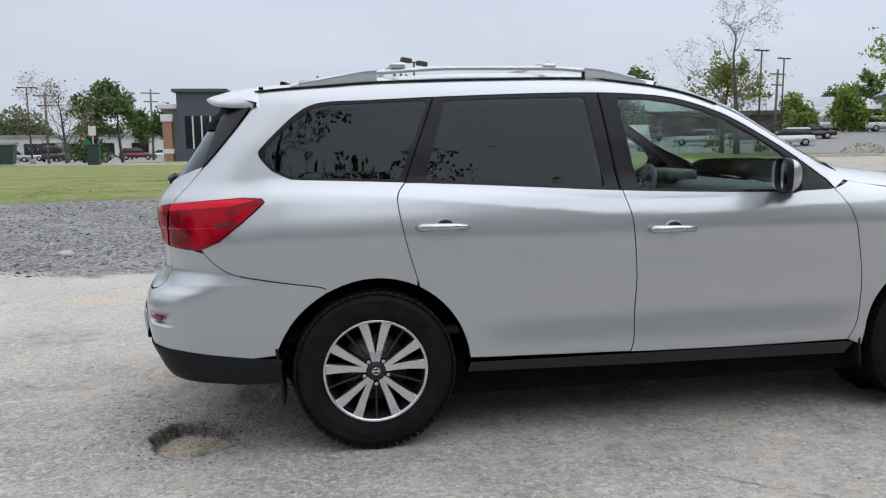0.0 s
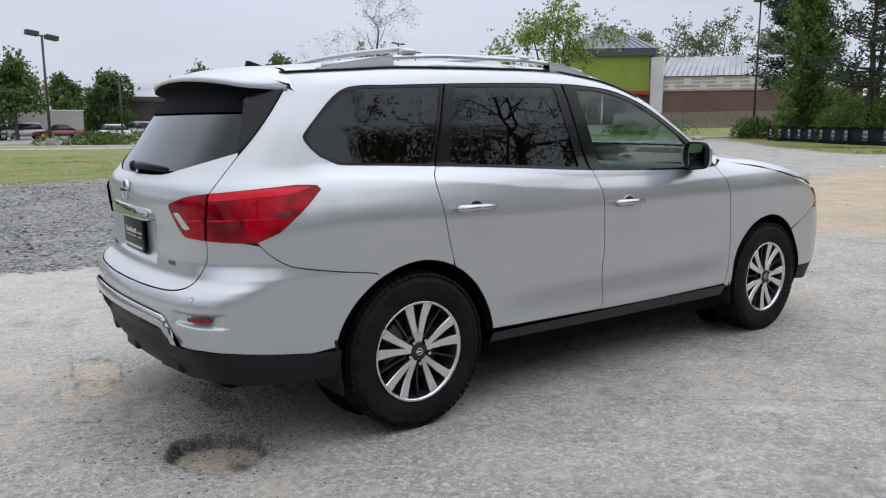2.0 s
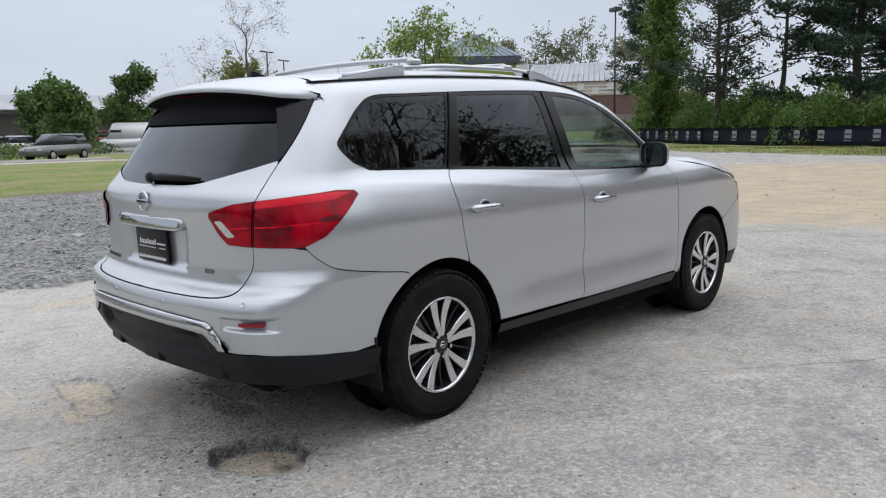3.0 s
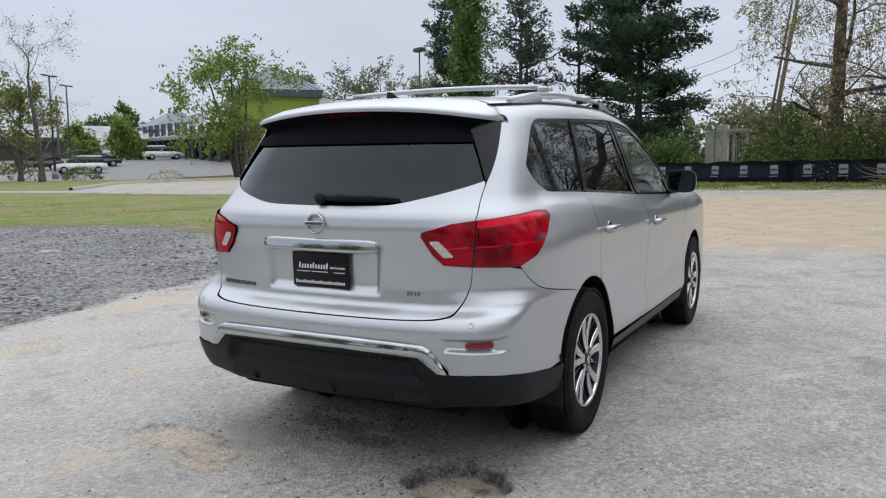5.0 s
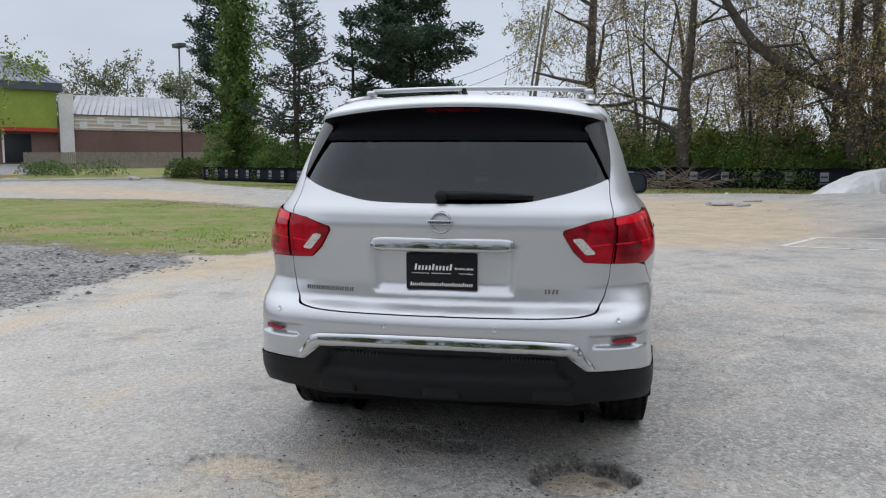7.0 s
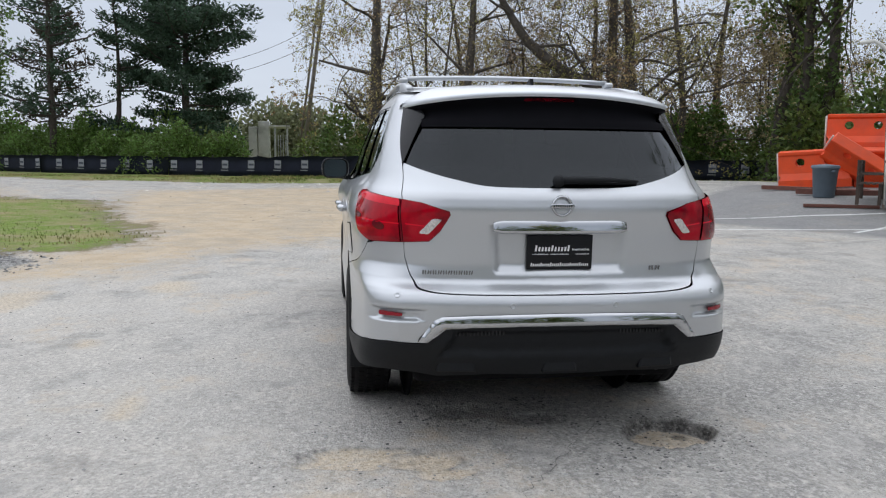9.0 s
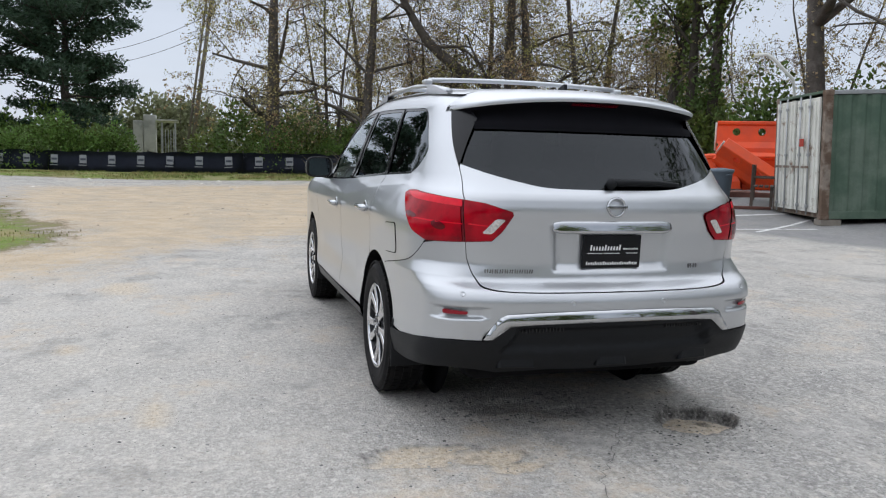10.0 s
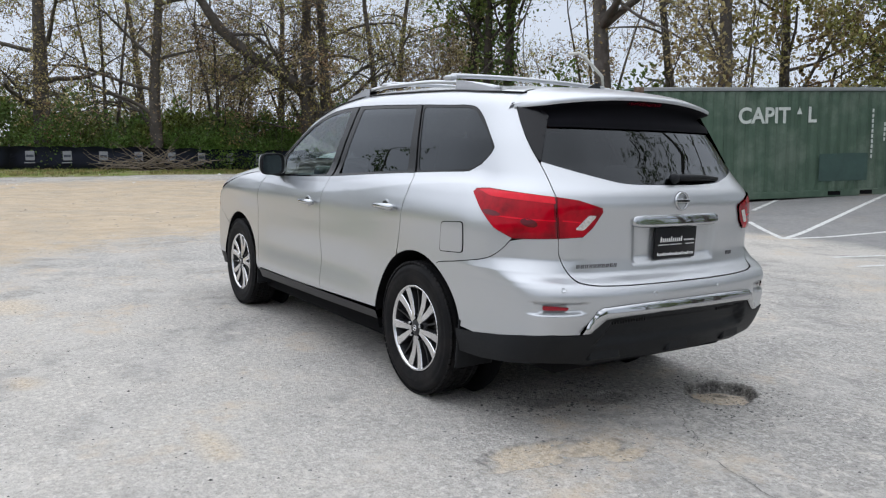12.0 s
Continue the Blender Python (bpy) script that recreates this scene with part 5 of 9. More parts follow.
def parked(x, y, rot, paint, style="suv", label=""):
    """A small parked vehicle: body, glasshouse, wheels and lamps."""
    L, W_, H, hood, tail = {"suv": (4.6, 1.85, 1.68, 0.97, 0.08), "car": (4.6, 1.8, 1.45, 0.85, 0.30), "van": (5.8, 2.05, 2.5, 1.15, 0.02)}[style]
    ob = thing("parked_" + ("van" if style == "van" else "car"), label, "van" if style == "van" else "car", pose(x, y, gz(x, y), 0, 0, rot), "parked vehicles")
    f = {"suv": (0.26, 0.42), "car": (0.27, 0.42), "van": (0.14, 0.24)}[style]
    prof = [(-L / 2, 0.35), (L / 2 - 0.1, 0.30), (L / 2, 0.5), (L / 2 - 0.05, 0.72), (L / 2 - 0.35, hood - 0.1), (L / 2 - L * f[0], hood), (-L / 2 + tail * L, hood + 0.02), (-L / 2 + 0.02, hood - 0.03), (-L / 2 - 0.03, 0.6)]
    bm = bmesh.new()
    sec = lambda pts, w0, w1, z0, z1: [[bm.verts.new((px_, s * (w0 + (w1 - w0) * (pz_ - z0) / (z1 - z0)), pz_)) for px_, pz_ in pts] for s in (-1, 1)]
    a, b = sec(prof, W_ / 2 - 0.02, W_ / 2 - 0.05, 0.3, hood)
    bm.faces.new(a)
    bm.faces.new(b[::-1])
    for i in range(len(prof)):
        j = (i + 1) % len(prof)
        bm.faces.new((a[j], a[i], b[i], b[j]))
    bmesh.ops.bevel(bm, geom=bm.edges[:], offset=0.06, segments=2, affect="EDGES")
    bmesh.ops.recalc_face_normals(bm, faces=bm.faces[:])
    part("body", bm, paint, ob)
    top = [(L / 2 - L * f[0], hood - 0.02), (L / 2 - L * f[1], H - 0.06), (L / 2 - L * f[1] - 0.3, H), (-L / 2 + tail * L + 0.25, H - 0.02), (-L / 2 + tail * L * 0.5 + 0.02, hood)]
    for nm, sc, z0, z1, mt in (("glasshouse", 1.0, hood, H - 0.12, M_CARGLASS), ("car_roof", 1.0, H - 0.12, H, paint)):
        bm = bmesh.new()
        pts = []
        for px_, pz_ in top:
            pts.append((px_, pz_))
        if nm == "car_roof":
            pts = [(L / 2 - L * f[1] + 0.06, H - 0.13), (L / 2 - L * f[1] - 0.3, H), (-L / 2 + tail * L + 0.25, H - 0.02), (-L / 2 + tail * L + 0.02, H - 0.15)]
        A = [[bm.verts.new((px_, s * (W_ / 2 - 0.06 - 0.16 * (pz_ - hood) / (H - hood) + (0.012 if nm == "car_roof" else 0)), pz_)) for px_, pz_ in pts] for s in (-1, 1)]
        bm.faces.new(A[0])
        bm.faces.new(A[1][::-1])
        for i in range(len(pts)):
            j = (i + 1) % len(pts)
            bm.faces.new((A[0][j], A[0][i], A[1][i], A[1][j]))
        bmesh.ops.recalc_face_normals(bm, faces=bm.faces[:])
        part(nm, bm, mt if not (style == "van" and nm == "glasshouse") else paint, ob)
    if style == "van":
        for s in (-1, 1):
            part("side_window", box(0.9, 0.02, 0.55, pose(L / 2 - L * 0.27, s * (W_ / 2 - 0.13), 1.6)), M_CARGLASS, ob, smooth=False)
        part("windscreen", box(0.05, W_ * 0.8, 0.8, pose(L / 2 - L * 0.175, 0, 1.62, 0, -38)), M_CARGLASS, ob, smooth=False)
    for px_ in (-L / 2 + 0.85, L / 2 - 0.9):
        for s in (-1, 1):
            wl = part("wheel", lathe(bmesh.new(), [(0.0, 0.10), (0.20, 0.10), (0.22, 0.085), (0.31, 0.10), (0.34, 0.06), (0.34, -0.1), (0.0, -0.1)], 20, pose(px_, s * (W_ / 2 - 0.10), 0.34, -90 * s)), RUBBER, ob)
            part("hub_cap", lathe(bmesh.new(), [(0.0, 0.112), (0.18, 0.108), (0.20, 0.10)], 14, pose(px_, s * (W_ / 2 - 0.10), 0.34, -90 * s)), M_GALV, wl)
    for s in (-1, 1):
        part("headlight", box(0.08, 0.32, 0.14, pose(L / 2 - 0.08, s * (W_ / 2 - 0.28), 0.70), 0.02), LENS_CLEAR, ob)
        part("tail_light", box(0.08, 0.18, 0.26, pose(-L / 2 + 0.02, s * (W_ / 2 - 0.18), 0.82), 0.02), LENS_RED, ob)
    return ob


PW, PBK, PBL, PSV, PRD = (shader(n, c, 0.3, coat=0.5, vary=0.04, scale=2) for n, c in (("white_car_paint", (0.72, 0.72, 0.71)), ("black_car_paint", (0.02, 0.02, 0.022)), ("blue_car_paint", (0.03, 0.06, 0.16)), ("silver_car_paint", (0.38, 0.39, 0.40)), ("dark_red_paint", (0.16, 0.02, 0.02))))
parked(43.2, 60.5, 150, PW, "suv", "white sport utility car parked by the grass edge")
parked(44.5, 68.5, 150, PBK, "suv", "black sport utility car parked in a row")
parked(39.5, 70.5, 150, PSV, "suv", "silver car parked in a row")
parked(50.5, 67.5, 150, PBK, "car", "dark car parked in a row")
parked(60.5, 80.0, 150, PW, "van", "white panel van parked in front of the parade")
parked(62.5, 71.0, -30, PW, "suv", "white crossover car parked by the shops")
for i in range(6):
    parked(64.5 + 1.6 * i, 80.0 + 2.4 * i, 150, (PSV, PW, PBK, PRD, PW, PSV)[i], "suv" if i % 2 else "car", ("silver", "white", "black", "dark red", "white", "silver")[i] + " car parked along the parade")
for i, (x, y, pt, lb) in enumerate(((4.2, 90.5, PBL, "blue"), (1.0, 91.0, PBL, "blue"), (10.0, 85.5 - 4, PW, "white"), (13.2, 80, PRD, "dark red"), (6.8, 82.5, PBL, "blue"))):
    parked(x, y, 175, pt, "car" if i % 2 else "suv", lb + " car parked beside the store")
parked(16.3, 48.8, -150, shader("grey_green_paint", (0.10, 0.11, 0.11), 0.3, coat=0.5, vary=0.05, scale=2), "suv", "dark grey sport utility car on the lane")
parked(28.5, 64.5, 160, PW, "van", "white van on the lane")
for i in range(9):
    parked(17 + 2.9 * i, 74.5 + 1.2 * i, 100, (PW, PSV, PW, PBK, PW, PRD, PSV, PW, PBK)[i], "suv" if i % 3 else "car", ("white", "silver", "white", "black", "white", "dark red", "silver", "white", "black")[i] + " car in the far parking row")
for i in range(12):
    k = (0, 0, 1, 0, 2, 0, 1, 0, 3, 0, 0, 1)[i]
    parked(-43 + 2.4 * i, 103 + 0.8 * i + 6.5 * (i % 2), 10 + 80 * (i % 3 == 1), (PW, PSV, PBK, PRD)[k], ("car", "suv", "van")[0 if i % 2 else (2 if i == 4 else 1)], ("white", "silver", "black", "dark red")[k] + " car across the road")


# ---- the car: one smooth body form, cut into its panels ----
def soft(z, zs, vs, h):
    return sum(np.interp(z + o, zs, vs) for o in np.linspace(-h, h, 9)) / 9


def smax(a, b, k):
    h = np.maximum(k - np.abs(a - b), 0)
    return np.maximum(a, b) + h * h / (4 * k)


def half_width(x, z):
    w = soft(z, (0.30, 0.42, 0.58, 0.85, 0.99, 1.06, 1.16, 1.22, 1.40, 1.58, 1.72), (0.910, 0.938, 0.926, 0.928, 0.934, 0.919, 0.880, 0.838, 0.782, 0.714, 0.645), 0.028)
    w = w + 0.012 * np.exp(-(((x + 0.15) / 0.5) ** 2) - ((z - 1.04) / 0.13) ** 2) - 0.012 * np.exp(-(((x - 0.75) / 0.45) ** 2) - ((z - 1.03) / 0.12) ** 2)
    w = w + 0.030 * np.exp(-(((x - 2.75) / 0.45) ** 2) - ((z - 1.00) / 0.14) ** 2)
    t = np.clip((z - 0.72) / 0.12, 0, 1)
    t = t * t * (3 - 2 * t)
    return w - (0.12 + 0.06 * t) * np.clip(-0.18 - x, 0, None) ** 2 - 0.030 * np.clip(x - 2.6, 0, None) ** 2


def rear_x(z):
    return soft(z, (0.30, 0.40, 0.50, 0.60, 0.70, 0.737, 0.777, 0.85, 1.00, 1.10, 1.16, 1.21, 1.30, 1.45, 1.60, 1.75),
                (-0.96, -1.03, -1.08, -1.098, -1.096, -1.073, -1.008, -1.000, -1.006, -1.020, -1.006, -0.962, -0.892, -0.788, -0.680, -0.572), 0.014)


def top_z(x):
    return soft(x, (-0.9, -0.5, 0.0, 0.5, 1.0, 1.3, 1.6, 1.97, 2.27, 2.57, 2.72, 3.2, 3.6, 3.85, 4.0), (1.645, 1.692, 1.735, 1.764, 1.768, 1.760, 1.732, 1.625, 1.455, 1.285, 1.245, 1.180, 1.085, 0.92, 0.7), 0.07)


def front_x(z):
    return soft(z, (0.2, 0.5, 0.7, 0.9, 1.05), (3.80, 3.92, 3.94, 3.88, 3.72), 0.05)


def body(x, y, z):
    """Below 0 inside the car's outer form, 0 on it."""
    ds = np.abs(y) - half_width(x, z)
    dr = rear_x(z) + 0.17 * y * y - x
    nose_ = np.clip((x - 2.3) / 0.5, 0, 1)
    df = x - front_x(z) + 0.24 * y * y
    dt = z - top_z(x + (0.30 - 0.14 * nose_) * y * y) + (0.13 - 0.07 * nose_) * y * y
    f = smax(ds, dr, 0.16 + 0.12 * np.clip((z - 0.75) / 0.1, 0, 1))
    return smax(smax(f, df, 0.25), dt, 0.07)


def normal_at(p):
    e = 1e-3
    g = np.stack([body(*(p + e * np.eye(3)[k]).T) - body(*(p - e * np.eye(3)[k]).T) for k in range(3)], axis=1)
    return g / np.linalg.norm(g, axis=1, keepdims=True)


def solve_ray(o, d):
    lo, hi = np.zeros(len(o)), np.full(len(o), 1.6)
    for _ in range(34):
        mid = (lo + hi) / 2
        inside = body(*(o + d * mid[:, None]).T) < 0
        lo, hi = np.where(inside, mid, lo), np.where(inside, hi, mid)
    return o + d * lo[:, None]


X0, KU = -0.15, 0.85
U_MID = X0 - KU * math.pi / 2


def wrap(uv):
    """Right-hand flank unrolled: (u, z), where u is x along the side and turns round the rear corner behind X0."""
    u, z = uv[:, 0], uv[:, 1]
    phi = np.clip((X0 - u) / KU, 0, math.pi / 2)
    o = np.stack([np.maximum(u, X0), 0 * u, z], axis=1)
    d = np.stack([-np.sin(phi), -np.cos(phi), 0 * u], axis=1)
    return solve_ray(o, d)


def lid(uv):
    """The top seen from above: (x, y)."""
    o = np.stack([uv[:, 0], uv[:, 1], 0 * uv[:, 0] + 0.55], axis=1)
    d = np.tile((0.0, 0.0, 1.0), (len(uv), 1))
    return solve_ray(o, d)


def uy(y, z):
    """u of the point at half-width y on the rear, at height z."""
    us = np.linspace(U_MID, X0, 400)
    p = wrap(np.stack([us, np.full(400, z)], axis=1))
    return float(np.interp(abs(y), -p[:, 1], us))


def ux(x, z):
    """u of the point at x on the corner, at height z."""
    if x >= X0:
        return x
    us = np.linspace(U_MID, X0, 400)
    p = wrap(np.stack([us, np.full(400, z)], axis=1))
    return float(np.interp(x, np.maximum.accumulate(p[:, 0]), us))


def curve(pts, n=6):
    """A smooth open line through 2D points."""
    p = [Vector(q) for q in pts]
    p = [2 * p[0] - p[1]] + p + [2 * p[-1] - p[-2]]
    out = []
    for i in range(1, len(p) - 2):
        a, b, c, d = p[i - 1:i + 3]
        for k in range(n):
            t = k / n
            out.append(tuple(0.5 * (2 * b + (c - a) * t + (2 * a - 5 * b + 4 * c - d) * t * t + (3 * b - a - 3 * c + d) * t ** 3)))
    return out + [tuple(p[-2])]


def rounded(pts, r, n=4):
    """A closed outline with its corners rounded."""
    out, k = [], len(pts)
    for i in range(k):
        a, b, c = Vector(pts[i - 1]), Vector(pts[i]), Vector(pts[(i + 1) % k])
        q = min(r, (a - b).length * 0.45, (c - b).length * 0.45)
        s, e_ = b + (a - b).normalized() * q, b + (c - b).normalized() * q
        for j in range(n + 1):
            t = j / n
            out.append(tuple((1 - t) ** 2 * s + 2 * t * (1 - t) * b + t * t * e_))
    return out


def arc(cx, cz, r, a0, a1, n=18):
    return [(cx + r * math.cos(radians(a0 + (a1 - a0) * i / n)), cz + r * math.sin(radians(a0 + (a1 - a0) * i / n))) for i in range(n + 1)]


def bent(fn, uv, shape, off, nrm, e=0.004):
    """Normals of the skin once its relief is raised."""
    def at(du, dv):
        q = uv + np.array([du, dv])
        p = fn(q)
        return p + normal_at(p) * (off + shape(q, p))[:, None]
    n = np.cross(at(e, 0) - at(-e, 0), at(0, e) - at(0, -e))
    ln = np.linalg.norm(n, axis=1, keepdims=True)
    n = n / np.maximum(ln, 1e-12)
    n = n * np.sign(np.sum(n * nrm, axis=1, keepdims=True))
    return np.where((ln > 1e-9) & (np.sum(n * nrm, axis=1, keepdims=True) > 0.3), n, nrm)


def crease_z(x):
    return np.interp(x, (-0.6, -0.24, 0.2, 0.63, 1.17, 1.6, 2.2, 2.8), (1.185, 1.176, 1.150, 1.106, 1.056, 1.050, 1.075, 1.09))


def crease(uv, p):
    """The shoulder line pressed into the flank, falling from the tail lamp to the front door."""
    z, x = p[:, 2], p[:, 0]
    c = crease_z(x)
    f = np.where(z > c, np.clip(1 - (z - c) / 0.07, 0, 1), np.clip(1 - (c - z) / 0.20, 0, 1))
    low = np.clip(1 - np.abs(z - 0.61) / 0.17, 0, 1)
    low = low * low * (3 - 2 * low) * np.clip((x - 0.45) / 0.25, 0, 1) * np.clip((2.45 - x) / 0.25, 0, 1)
    return 0.010 * f * np.clip((x + 0.52) / 0.10, 0, 1) * np.clip((3.3 - x) / 0.5, 0, 1) - 0.011 * low


CUTS = (1.04, 1.07, 1.11, 1.15, 1.18)


def panel(name, outline, material, parent, fn=wrap, holes=(), off=0.0, depth=0.012, step=0.05, side="right", label="", shape=None, cuts=()):
    """A piece of the body's skin with turned-in edges. side: right, left or both (joined at the middle)."""
    loops = [[Vector((u, v, 0)) for u, v in outline]] + [[Vector((u, v, 0)) for u, v in h] for h in holes]
    flat = [q for lp in loops for q in lp]
    bm = bmesh.new()
    vs = [bm.verts.new(q) for q in flat]
    for tri in tessellate_polygon(loops):
        try:
            bm.faces.new([vs[i] for i in tri])
        except ValueError:
            pass
    lo = [min(q[k] for q in flat) for k in (0, 1)]
    hi = [max(q[k] for q in flat) for k in (0, 1)]
    for k in (0, 1):
        for i in range(math.ceil(lo[k] / step), math.floor(hi[k] / step) + 1):
            co = [0, 0, 0]
            co[k] = i * step
            no = [0, 0, 0]
            no[k] = 1
            bmesh.ops.bisect_plane(bm, geom=bm.verts[:] + bm.edges[:] + bm.faces[:], dist=1e-5, plane_co=co, plane_no=no)
    for z in cuts:
        bmesh.ops.bisect_plane(bm, geom=bm.verts[:] + bm.edges[:] + bm.faces[:], dist=1e-5, plane_co=(0, z, 0), plane_no=(0, 1, 0))
    bmesh.ops.dissolve_degenerate(bm, edges=bm.edges[:], dist=2e-4)
    bm.verts.index_update()
    uv = np.array([v.co[:2] for v in bm.verts])
    p = fn(uv)
    nrm = normal_at(p)
    o = off + (shape(uv, p) if shape else 0.0)
    p = p + nrm * (np.broadcast_to(o, (len(p),))[:, None])
    if shape:
        nrm = bent(fn, uv, shape, off, nrm)
    faces = [[v.index for v in f.verts] for f in bm.faces]
    edges = [(e.verts[0].index, e.verts[1].index) for e in bm.edges if len(e.link_faces) == 1]
    bm.free()
    verts, normals, fl = [tuple(q) for q in p], [tuple(q) for q in nrm], []
    for f in faces:
        vs_ = [Vector(verts[i]) for i in f]
        m_ = sum((Vector(normals[i]) for i in f), Vector())
        nw = sum(((a - vs_[0]).cross(b - vs_[0]) for a, b in zip(vs_[1:], vs_[2:])), Vector())
        fl.append(f if nw.dot(m_) > 0 else f[::-1])
    for i, j in edges:
        if fn is wrap and side == "both" and uv[i, 0] < U_MID + 1e-4 and uv[j, 0] < U_MID + 1e-4:
            continue
        a, b = Vector(verts[i]), Vector(verts[j])
        na, nb = Vector(normals[i]), Vector(normals[j])
        t = (b - a).cross(na + nb)
        t = t.normalized() if t.length > 1e-9 else na
        k = len(verts)
        verts += [tuple(a), tuple(b), tuple(b - nb * depth), tuple(a - na * depth)]
        normals += [tuple(t)] * 4
        fl.append((k, k + 1, k + 2, k + 3))
    if side in ("left", "both"):
        mv, mn, mf = [(x, -y, z) for x, y, z in verts], [(x, -y, z) for x, y, z in normals], [tuple(f[::-1]) for f in fl]
        if side == "left":
            verts, normals, fl = mv, mn, mf
        else:
            k = len(verts)
            verts, normals, fl = verts + mv, normals + mn, fl + [tuple(i + k for i in f) for f in mf]
    me = bpy.data.meshes.new(name)
    me.from_pydata(verts, [], fl)
    me.polygons.foreach_set("use_smooth", [True] * len(me.polygons))
    me.normals_split_custom_set_from_vertices(normals)
    me.materials.append(material)
    ob = new(name, me)
    ob.parent = parent
    if label:
        ob["label"] = label
    return ob


car = thing("car", "silver sport utility vehicle with dark tinted rear windows, parked on asphalt", "car")

# outlines on the unrolled flank
DITCH = curve([(ux(-0.50, 1.638), 1.638), (-0.20, 1.660), (0.15, 1.682), (0.95, 1.699), (1.235, 1.686), (1.573, 1.630), (1.85, 1.522), (2.15, 1.345), (2.42, 1.216)], 8)
BELT = curve([(-0.36, 1.243), (0.14, 1.222), (0.62, 1.197), (1.07, 1.170), (1.55, 1.150), (2.0, 1.140), (2.26, 1.148)], 6)


def belt(x):
    return float(np.interp(x, [q[0] for q in BELT], [q[1] for q in BELT]))


CUT_R = curve([(0.158, belt(0.158)), (0.124, 1.176), (0.118, 1.112), (0.150, 0.955), (0.198, 0.79)], 6)
CUT_B = curve([(1.190, belt(1.190)), (1.222, 1.02), (1.248, 0.75), (1.238, 0.48), (1.222, 0.395)], 6)
CUT_F = curve([(2.298, 1.148), (2.366, 1.02), (2.428, 0.82), (2.448, 0.66), (2.435, 0.50), (2.385, 0.39)], 6)
AX, AR = 0.01, 0.430
FX = 2.90
G = 0.0024


def shifted(pts, dx, dz=0.0):
    return [(x + dx, z + dz) for x, z in pts]


# corner marks on the rear
Q_SEAM = curve([(-0.2135, 0.7420), (-0.23, 0.770), (-0.40, 0.797), (-0.60, 0.835), (-0.69, 0.885), (-0.745, 0.945)], 5)
Q_SEAM = [(ux(x, z), z) for x, z in Q_SEAM]
LAMP_LOW = [(ux(-0.745, 0.945), 0.945), (ux(-0.66, 0.985), 0.985), (ux(-0.56, 1.065), 1.065), (ux(-0.462, 1.148), 1.148)]
LAMP_TOP = [(ux(-0.475, 1.166), 1.166), (ux(-0.56, 1.170), 1.170), (ux(-0.72, 1.158), 1.158), (uy(0.706, 1.141), 1.141)]
GATE_UP = curve([(uy(0.706, 1.141), 1.141), (ux(-0.77, 1.26), 1.26), (ux(-0.652, 1.39), 1.39), (ux(-0.54, 1.53), 1.53), (ux(-0.505, 1.585), 1.585), (ux(-0.50, 1.638), 1.638)], 5)


def gate_u(z):
    return float(np.interp(z, [q[1] for q in GATE_UP], [q[0] for q in GATE_UP]))


GATE_LOW = curve([(uy(0.702, 0.955), 0.955), (uy(0.690, 0.86), 0.86), (uy(0.655, 0.772), 0.772), (uy(0.60, 0.742), 0.742), (uy(0.45, 0.732), 0.732), (uy(0.2, 0.731), 0.731), (U_MID, 0.731)], 5)
DLO = [(-0.352, 1.244), (-0.30, 1.240)] + [q for q in BELT if q[0] > -0.28] + [(2.285, 1.155)] + \
      curve([(2.27, 1.200), (2.18, 1.272), (2.065, 1.355), (1.93, 1.437), (1.80, 1.510), (1.66, 1.566), (1.51, 1.605), (1.33, 1.624), (1.08, 1.632), (0.7, 1.625), (0.3, 1.611), (0.0, 1.597), (-0.16, 1.591), (-0.255, 1.573), (-0.33, 1.527), (-0.40, 1.463), (-0.468, 1.395), (-0.490, 1.363), (-0.472, 1.325), (-0.43, 1.281)], 3)
DLO = [(ux(u, z), z) if u < X0 else (u, z) for u, z in DLO]


def dlo_top(x):
    t = [q for q in DLO if q[1] > 1.30 and q[0] > -0.1] + [(2.285, 1.155)]
    t.sort()
    return float(np.interp(x, [q[0] for q in t], [q[1] for q in t]))


def straight_pane(uv, p):
    """Keeps a side pane flat where the body swells towards the belt."""
    x, z = p[:, 0], p[:, 2]
    low_ = 1.275
    return np.where(z < low_, half_width(x, 0 * z + low_) + 0.311 * (low_ - z) - half_width(x, z), 0.0)


